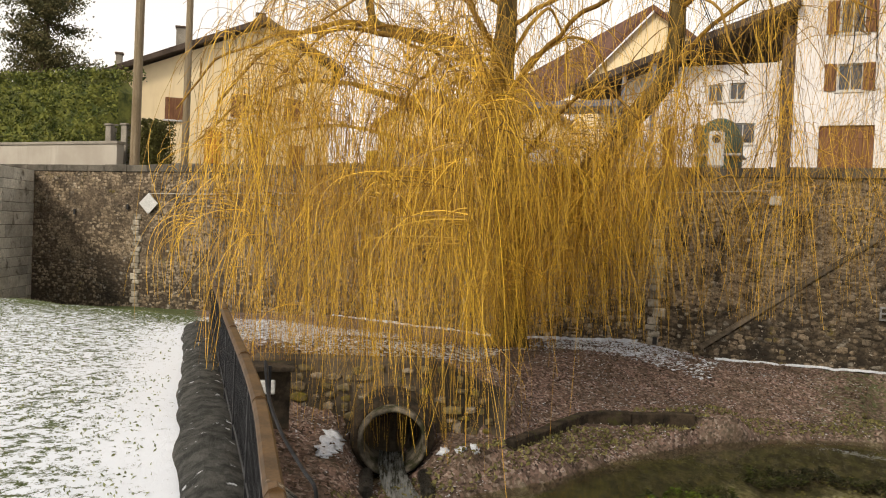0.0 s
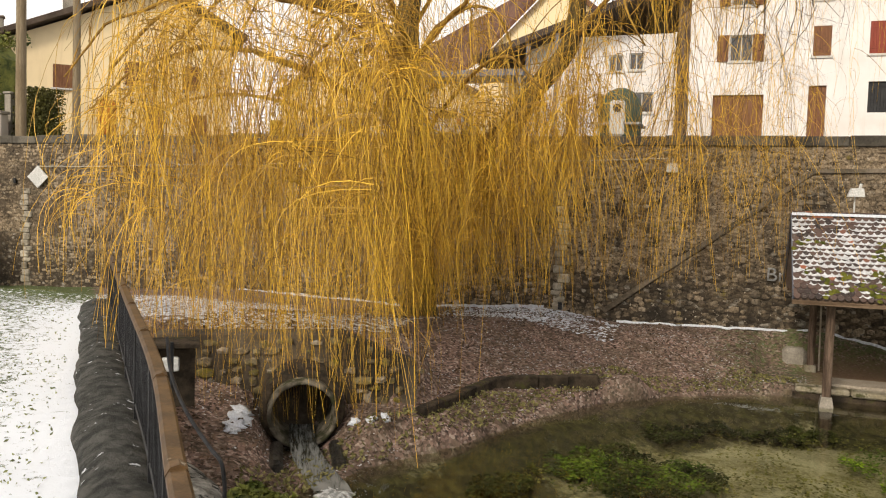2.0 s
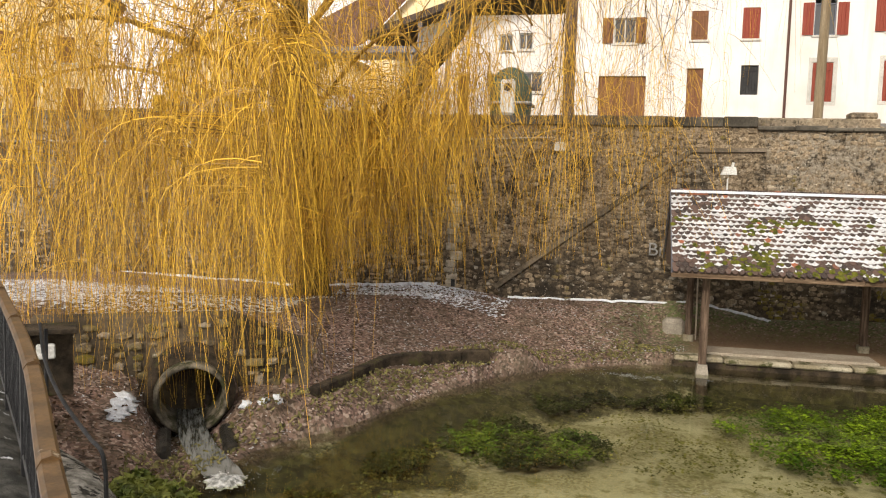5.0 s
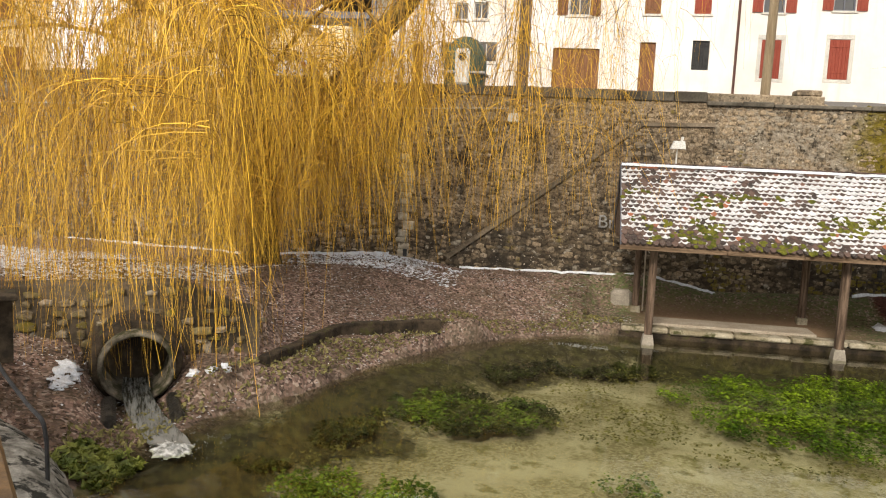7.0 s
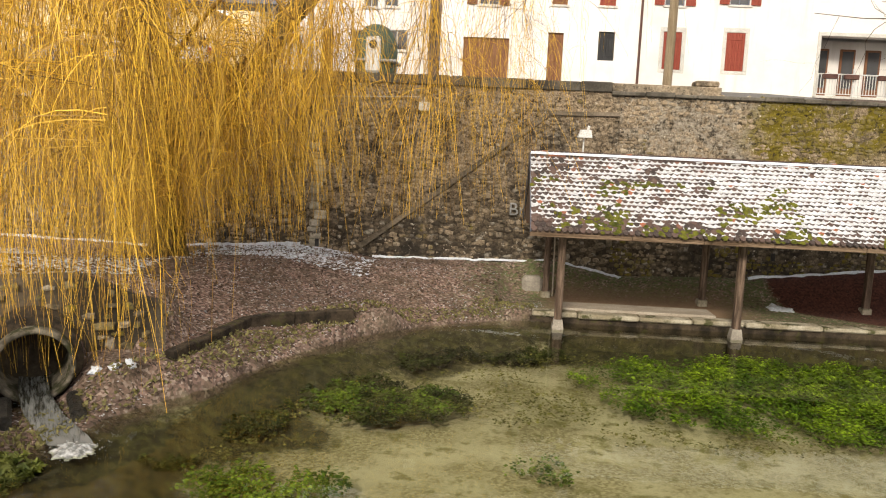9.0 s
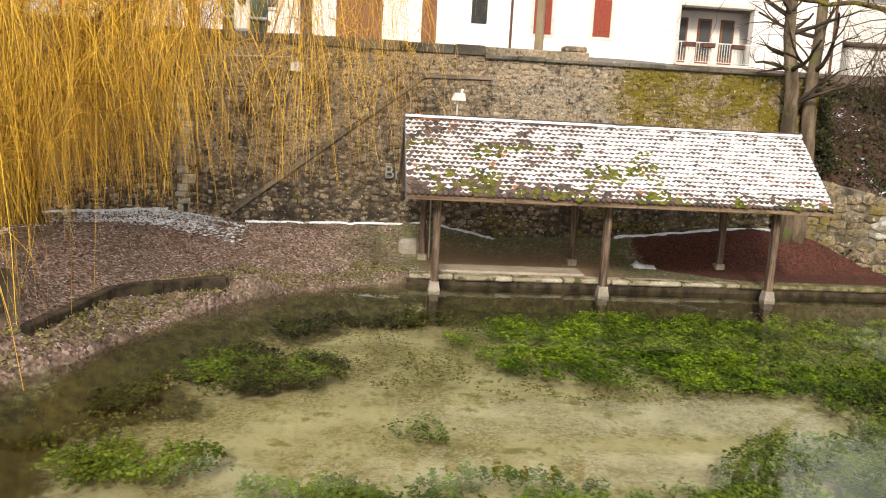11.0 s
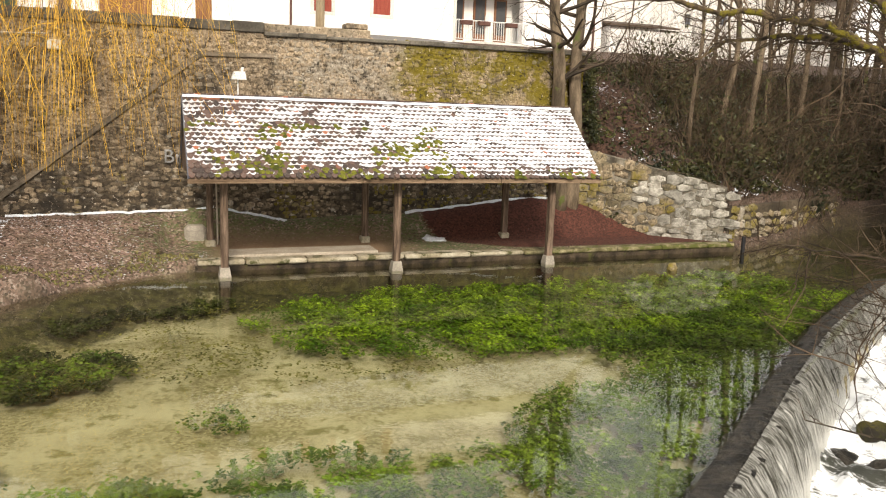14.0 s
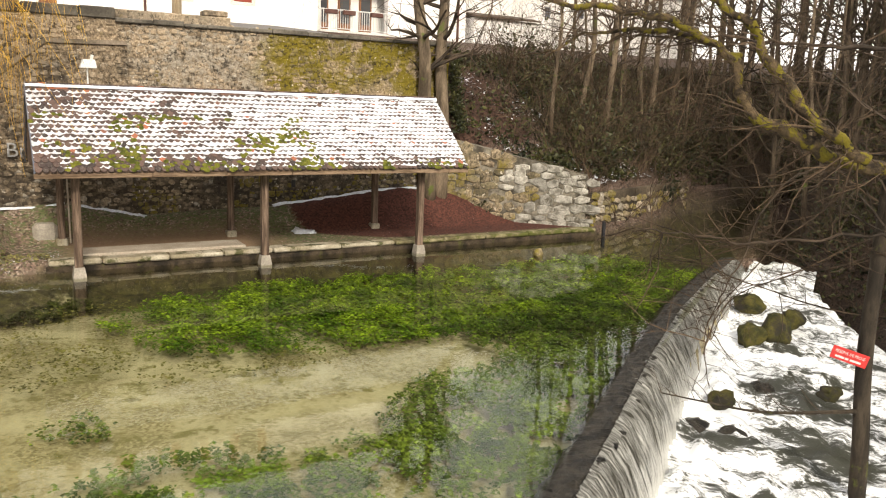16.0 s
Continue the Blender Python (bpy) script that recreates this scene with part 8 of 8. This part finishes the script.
def build_boughs():
    t = thing("mossy_boughs", "crooked mossy boughs reaching over the stream", "tree")
    rng = random.Random(14)
    tr = Acc()
    tr.tube(smooth_path([(10.9, 3.2, -1.6), (10.5, 3.5, 0.8), (10.0, 3.9, 2.6), (9.7, 4.3, 4.2), (9.9, 4.6, 6.5)], 5), [lerp(0.24, 0.14, i / 20) for i in range(21)], 12)
    part("trunk", tr, M["mossy_bark"], t, smooth=True)
    A = [(10.0, 3.9, 2.5), (8.7, 4.95, 2.90), (7.86, 5.3, 3.02), (7.49, 5.6, 3.19), (7.16, 5.9, 3.41), (7.05, 6.05, 3.62), (7.02, 6.12, 3.93), (6.85, 6.35, 4.17), (6.5, 6.65, 4.40), (6.0, 7.1, 4.52), (5.2, 7.7, 4.68), (4.2, 8.2, 4.9)]
    B = [(7.75, 5.0, 3.05), (7.6, 5.25, 3.22), (7.44, 5.53, 3.52), (7.22, 5.82, 3.99), (7.05, 6.05, 4.3), (6.83, 6.29, 4.62), (6.6, 6.5, 5.1)]
    C = [(7.02, 6.12, 4.05), (6.6, 6.75, 4.28), (6.1, 7.3, 4.27), (5.75, 7.6, 4.12)]
    Dd = [(9.2, 4.6, 4.1), (8.4, 5.6, 4.25), (7.6, 6.5, 4.3), (6.6, 7.3, 4.25)]
    E_ = [(9.6, 4.3, 1.9), (8.8, 5.5, 2.15), (8.0, 6.5, 1.95), (7.5, 7.0, 2.0), (6.9, 7.6, 2.05)]
    F_ = [(9.8, 4.1, 2.9), (8.9, 5.6, 3.0), (8.3, 6.3, 2.7), (7.9, 6.7, 1.4), (7.75, 6.85, 0.55)]
    tw = Acc()
    for pts, r0, r1, m in ((A, 0.085, 0.02, "mossy_bark"), (B, 0.066, 0.038, "mossy_bark"), (C, 0.035, 0.01, "mossy_bark"), (Dd, 0.03, 0.008, "twig"), (E_, 0.022, 0.006, "twig"), (F_, 0.018, 0.005, "twig")):
        path = limb_path(pts, 0.10, 11)
        path = [p + Vector((noise.noise(p * 6), noise.noise(p * 6 + Vector((4, 0, 0))), noise.noise(p * 6 + Vector((0, 4, 0))))) * 0.05 for p in path]
        b = Acc()
        b.tube(path, [lerp(r0, r1, i / (len(path) - 1)) * (1 + 0.30 * noise.noise(p * 4) + 0.30 * noise.noise(p * 11)) for i, p in enumerate(path)], 9)
        part("bough", b, M[m], t, smooth=True)
        for k in range(60 if r0 > 0.05 else 34):
            i = rng.randrange(3, len(path))
            grow(tw, path[i], (rng.gauss(-0.2, 0.8), rng.gauss(0.5, 0.8), rng.gauss(0.0, 0.7)), rng.uniform(0.4, 1.3), rng.uniform(0.006, 0.012), 2, rng, kids=3, wiggle=0.4)
    part("twig_spray", tw, M["twig_pale"], t, "thin bare twigs", kind="stuff")


build_boughs()


# ---------------------------------------------------------------- water plants and bank litter
def build_cress(name, label, blobs, count, mat_, size, seed, thin=-0.05):
    rng = random.Random(seed)
    acc = Acc()
    for _ in range(count):
        cx, cy, rx, ry = rng.choices(blobs, [b[2] * b[3] for b in blobs])[0]
        a, r = rng.uniform(0, 6.28), math.sqrt(rng.random())
        x, y = cx + math.cos(a) * r * rx, cy + math.sin(a) * r * ry
        edge = noise.noise((x * 1.2, y * 1.2, seed)) * 0.6 + 0.45 * noise.noise((x * 3.4, y * 3.4, seed)) + 0.4 * noise.noise((x * 9, y * 9, seed))
        if edge < thin + 0.45 * (r - 0.5) or weir_side(x, y) > -0.25 or not inside((x, y), POOL):
            continue
        z = -0.44 + 0.26 * max(0, min(1, edge + 0.5)) * rng.uniform(0.4, 1.0)
        s = size * rng.uniform(0.6, 1.3)
        t = rng.uniform(0, 6.28)
        c, sn = math.cos(t) * s, math.sin(t) * s
        k = rng.gauss(0, 0.25) * s
        acc.add([(x - c, y - sn, z), (x + sn * 0.6, y - c * 0.6, z + k), (x + c, y + sn, z + 0.3 * s), (x - sn * 0.6, y + c * 0.6, z - k)], [(0, 1, 2), (0, 2, 3)])
    ob = part(name, acc, M[mat_], label=label)
    tagged(ob, category="water plant", kind="stuff")


build_cress("water_cress", "bright green water plants under the surface", [(6.4, 12.7, 4.4, 1.5), (9.6, 12.3, 3.6, 1.7), (4.4, 13.9, 2.8, 1.0), (12.4, 13.2, 2.6, 1.8), (5.6, 14.7, 3.2, 1.1), (9.2, 14.5, 3.4, 1.3), (12.4, 14.8, 2.2, 1.1)], 170000, "cress", 0.029, 3, -0.12)
build_cress("cress_underlayer", "dark green water plants below the bright ones", [(6.6, 12.7, 4.6, 1.7), (10.2, 12.5, 3.8, 1.9), (4.4, 13.9, 2.8, 1.1), (12.6, 13.4, 2.6, 1.9), (5.6, 14.7, 3.2, 1.1), (9.2, 14.5, 3.4, 1.3)], 46000, "cress_dark", 0.03, 5, -0.3)
build_cress("cress_clump", "small green water plants in clumps", [(3.4, 7.3, 2.4, 0.9), (1.6, 7.2, 1.6, 0.6), (4.8, 8.0, 1.0, 1.0), (0.9, 9.65, 0.5, 0.4), (-1.4, 12.0, 1.1, 0.8), (5.6, 9.0, 0.8, 0.6), (6.6, 8.7, 1.2, 1.3), (8.4, 10.5, 1.6, 1.3), (5.0, 7.3, 1.5, 0.9), (9.6, 11.2, 1.2, 1.0), (7.4, 8.6, 1.2, 0.9), (9.0, 9.9, 1.2, 0.9), (5.9, 7.4, 1.1, 0.8), (10.4, 11.0, 1.2, 0.9), (11.8, 12.0, 1.3, 1.0), (-2.3, 12.1, 1.0, 0.8), (-2.5, 8.8, 0.9, 0.6), (5.0, 6.3, 1.0, 0.8), (4.0, 5.7, 0.9, 0.7), (6.6, 7.7, 1.0, 0.8)], 130000, "cress_mid", 0.027, 4, -0.12)
build_cress("pond_weed", "dark green pond weed in clumps", [(-1.4, 12.0, 1.3, 0.9), (-2.2, 8.6, 1.0, 0.6), (-0.2, 8.0, 0.9, 0.5), (1.2, 8.0, 1.6, 0.6), (8.8, 9.9, 2.0, 1.2), (6.5, 8.6, 1.6, 0.8), (11.5, 11.6, 2.2, 1.2)], 40000, "cress_dark", 0.032, 6, -0.1)
build_cress("shore_weed", "dark weed under water along the shore", [(-3.4, 10.7, 0.9, 0.8), (-2.9, 12.5, 0.9, 0.9), (-1.7, 14.4, 1.3, 0.8), (0.2, 15.2, 1.6, 0.6), (-3.8, 9.4, 0.6, 0.5), (-1.5, 12.0, 1.5, 1.1)], 52000, "weed_dark", 0.030, 16, -0.16)
build_cress("brown_weed", "brownish weed strands on the pool's bed", [(-2.6, 11.4, 1.2, 0.8), (1.0, 12.5, 2.2, 1.4), (-2.6, 9.8, 0.9, 0.6), (3.5, 11.0, 2.0, 0.5), (13.0, 14.5, 3, 1.5), (0.5, 15.0, 2.5, 0.9)], 12000, "weed", 0.028, 9)


def scatter(name, label, category, mat_, count, area, size, seed, lift=0.01, flat=0.75, ok=None):
    rng = random.Random(seed)
    pts = []
    for _ in range(count):
        x, y = rng.uniform(area[0], area[1]), rng.uniform(area[2], area[3])
        if ok and not ok(x, y):
            continue
        pts.append((x, y, height(x, y) + lift + 0.02 * rng.random()))
    ob = part(name, leaf_cloud(pts, size, mat_, name, rng, flat), M[mat_], label=label)
    tagged(ob, category=category, kind="stuff")


on_bank = lambda x, y: not inside((x, y), POOL) and kerb_side(x, y) < -0.2 and shore_dist(x, y) > 0.15
scatter("fallen_leaves", "damp brown fallen leaves on the bank", "leaves", "dead_leaf", 14000, (-9, 0.5, 7.5, 19.3), 0.035, 12, ok=on_bank)
scatter("bank_grass", "dry yellowish grass tufts along the shore", "grass", "dry_grass", 16000, (-5.5, 1.2, 7.5, 17.5), 0.04, 13, 0.04, 0.0, ok=lambda x, y: not inside((x, y), POOL) and 0.05 < shore_dist(x, y) < 0.7 + 0.5 * noise.noise((x, y, 0)))
scatter("lawn_grass", "short green grass poking through thin snow", "grass", "lawn_blade", 13000, (-20, -3, 3, 16), 0.022, 14, 0.0, 0.0, ok=lambda x, y: kerb_side(x, y) > 0.6 and noise.noise((x * 0.7, y * 0.7, 3)) > -0.2)
scatter("shore_plants", "broad green leaves of shore plants by the outflow", "plant", "shore_leaf", 420, (-5.2, -4.5, 7.4, 8.2), 0.08, 15, 0.06, 0.5)
scatter("wood_litter", "brown leaf litter on the wooded slope", "leaves", "wet_leaf", 9000, (11.6, 26, 17.0, 23.2), 0.045, 16, 0.01, 0.6, ok=lambda x, y: x > 11.6 + (19.6 - y) * 1.15 and height(x, y) > 0.6)

scatter("snow_flecks", "flecks of snow on the leaf litter", "snow", "snow", 2600, (11.8, 20, 17.2, 22.6), 0.05, 18, 0.03, 0.85, ok=lambda x, y: x > 11.8 + (19.6 - y) * 1.15 and height(x, y) > 0.6 and noise.noise((x * 1.1, y * 1.1, 1)) > 0.05)
scatter("bank_snow", "flecks of snow on the bank", "snow", "snow", 1100, (-6.6, -2.4, 17.0, 19.2), 0.05, 19, 0.02, 0.9, ok=lambda x, y: noise.noise((x * 0.6, y * 2.2, 1)) > 0.02)

# patches of lying snow near the pipe, under the roof and on the slope
for i, (x, y, s) in enumerate(((-6.30, 9.50, 0.13), (-6.22, 9.32, 0.15), (-6.16, 9.12, 0.13), (-6.08, 8.96, 0.10), (-4.95, 10.2, 0.08), (-4.7, 10.25, 0.07), (-4.5, 10.3, 0.07), (-2.55, 18.6, 0.13), (6.7, 18.35, 0.16), (6.95, 18.3, 0.12))):
    bm = bmesh.new()
    bmesh.ops.create_icosphere(bm, subdivisions=3, radius=1)
    for v in bm.verts:
        k = 1 + 0.9 * noise.noise(v.co * 1.9 + Vector((i * 5.1, 0, 0)))
        v.co = Vector((v.co.x * s * k, v.co.y * s * k, v.co.z * 0.03 * k))
    me = bpy.data.meshes.new("snow_patch")
    bm.to_mesh(me)
    bm.free()
    me.polygons.foreach_set("use_smooth", [True] * len(me.polygons))
    me.materials.append(M["snow"])
    ob = new("snow_patch", me)
    ob.location = (x, y, height(x, y) + 0.008)
    lie = Vector((height(x - 0.2, y) - height(x + 0.2, y), height(x, y - 0.2) - height(x, y + 0.2), 0.4))
    ob.rotation_euler = lie.to_track_quat("Z", "Y").to_euler()
    tagged(ob, "small patch of melting white snow", "snow", "snow patches")

bag = thing("plastic_bag", "crumpled white and lilac plastic bag on the slope", "bag")
a = Acc()
pts = [Vector((rnd(-0.22, 0.22), rnd(-0.12, 0.12), rnd(0, 0.16))) for _ in range(26)]
for p in pts:
    q, r = p + Vector((rnd(-0.12, 0.12), rnd(-0.1, 0.1), rnd(-0.05, 0.08))), p + Vector((rnd(-0.12, 0.12), rnd(-0.1, 0.1), rnd(-0.05, 0.08)))
    a.add([p, q, r], [(0, 1, 2)])
ob = part("film", a, M["lilac"], bag)
bag.location = (12.9, 21.3, height(12.9, 21.3) + 0.06)

# chalky scrawl on the wall: two readable strokes of paint
cu = bpy.data.curves.new("scrawl", "FONT")
cu.body, cu.size, cu.extrude = "Br", 0.43, 0.002
tmp = bpy.data.objects.new("tmp", cu)
scene.collection.objects.link(tmp)
me = bpy.data.meshes.new_from_object(tmp.evaluated_get(bpy.context.evaluated_depsgraph_get()))
bpy.data.objects.remove(tmp)
me.materials.clear()
me.materials.append(M["paint_pale"])
sc = new("painted_letters", me)
sc.matrix_world = Matrix.Translation((0.62, WALL_Y - 0.245, 1.98)) @ Matrix.Rotation(math.pi / 2, 4, "X")
tagged(sc, "pale painted letters sprayed on the dark wall", "graffiti")
scatter("bank_flecks", "small flecks of melting snow among the leaves on the bank", "snow", "thin_snow", 6000, (-7.5, 1.4, 9.0, 18.8), 0.022, 29, 0.01, 0.9, ok=lambda x, y: not inside((x, y), POOL) and kerb_side(x, y) < -0.3 and noise.noise((x * 0.5, y * 0.5, 4)) > -0.15)

# darker bare shoots of the willow, hanging before the white house
dark_shoots = Acc()
rng = random.Random(61)
for x, z, n_ in ((-1.8, 7.9, 5), (-1.5, 7.2, 3), (-0.1, 8.2, 5), (0.6, 8.3, 6), (0.9, 7.6, 4), (-2.6, 8.0, 4), (1.5, 8.4, 4)):
    for _ in range(n_):
        grow(dark_shoots, (x + rng.uniform(-0.35, 0.35), 16.9 + rng.uniform(-0.3, 0.3), z + rng.uniform(-0.3, 0.5)), (rng.gauss(0, 0.3), rng.gauss(0, 0.2), -1), rng.uniform(1.2, 2.6), rng.uniform(0.007, 0.014), 2, rng, kids=3, wiggle=0.4, droop=0.12)
part("shoot_spray", dark_shoots, M["twig"], willow, "dark bare shoots", kind="stuff")


# thin bare branches that hang into the view over the end of the weir
def build_overhang():
    t = thing("overhanging_branches", "tangle of thin bare brown branches over the weir", "branches", kind="stuff")
    rng = random.Random(91)
    for pts, r0 in (([(10.6, 4.6, 2.2), (9.62, 5.86, 1.8), (9.23, 6.48, 1.56), (8.78, 7.08, 1.74), (8.32, 7.62, 1.78), (7.78, 8.18, 1.87)], 0.017),
                    ([(9.8, 4.2, 3.3), (8.7, 5.45, 2.92), (8.39, 5.92, 2.36), (8.07, 6.36, 1.84), (7.77, 6.74, 1.02), (7.72, 6.8, 0.72)], 0.014),
                    ([(11.0, 5.4, 2.2), (10.4, 6.5, 1.89), (9.9, 7.26, 1.23), (9.42, 7.88, 0.8), (9.32, 8.01, 0.19)], 0.016),
                    ([(10.2, 4.8, 3.9), (9.54, 6.0, 3.53), (9.17, 6.56, 3.09), (8.81, 7.04, 2.55), (8.55, 7.36, 1.85)], 0.015),
                    ([(11.0, 5.2, 2.0), (10.46, 6.4, 2.36), (9.78, 7.42, 3.11), (9.05, 8.31, 3.52), (8.74, 8.64, 3.43)], 0.016),
                    ([(11.0, 5.0, 1.2), (10.2, 6.3, 0.9), (9.6, 7.2, 1.0), (8.9, 8.0, 1.35), (8.4, 8.5, 1.4)], 0.016)):
        acc = Acc()
        path = limb_path(pts, 0.08, 5)
        acc.tube(path, taper(r0, 0.005, len(path)), 5, cap=False)
        for p in path[4:]:
            for _ in range(1):
                grow(acc, p, (rng.gauss(-0.1, 0.8), rng.gauss(0.4, 0.8), rng.gauss(-0.15, 0.6)), rng.uniform(0.3, 1.0), rng.uniform(0.004, 0.009), 2, rng, kids=3, wiggle=0.4)
        part("branch", acc, M["twig_pale"], t)


build_overhang()
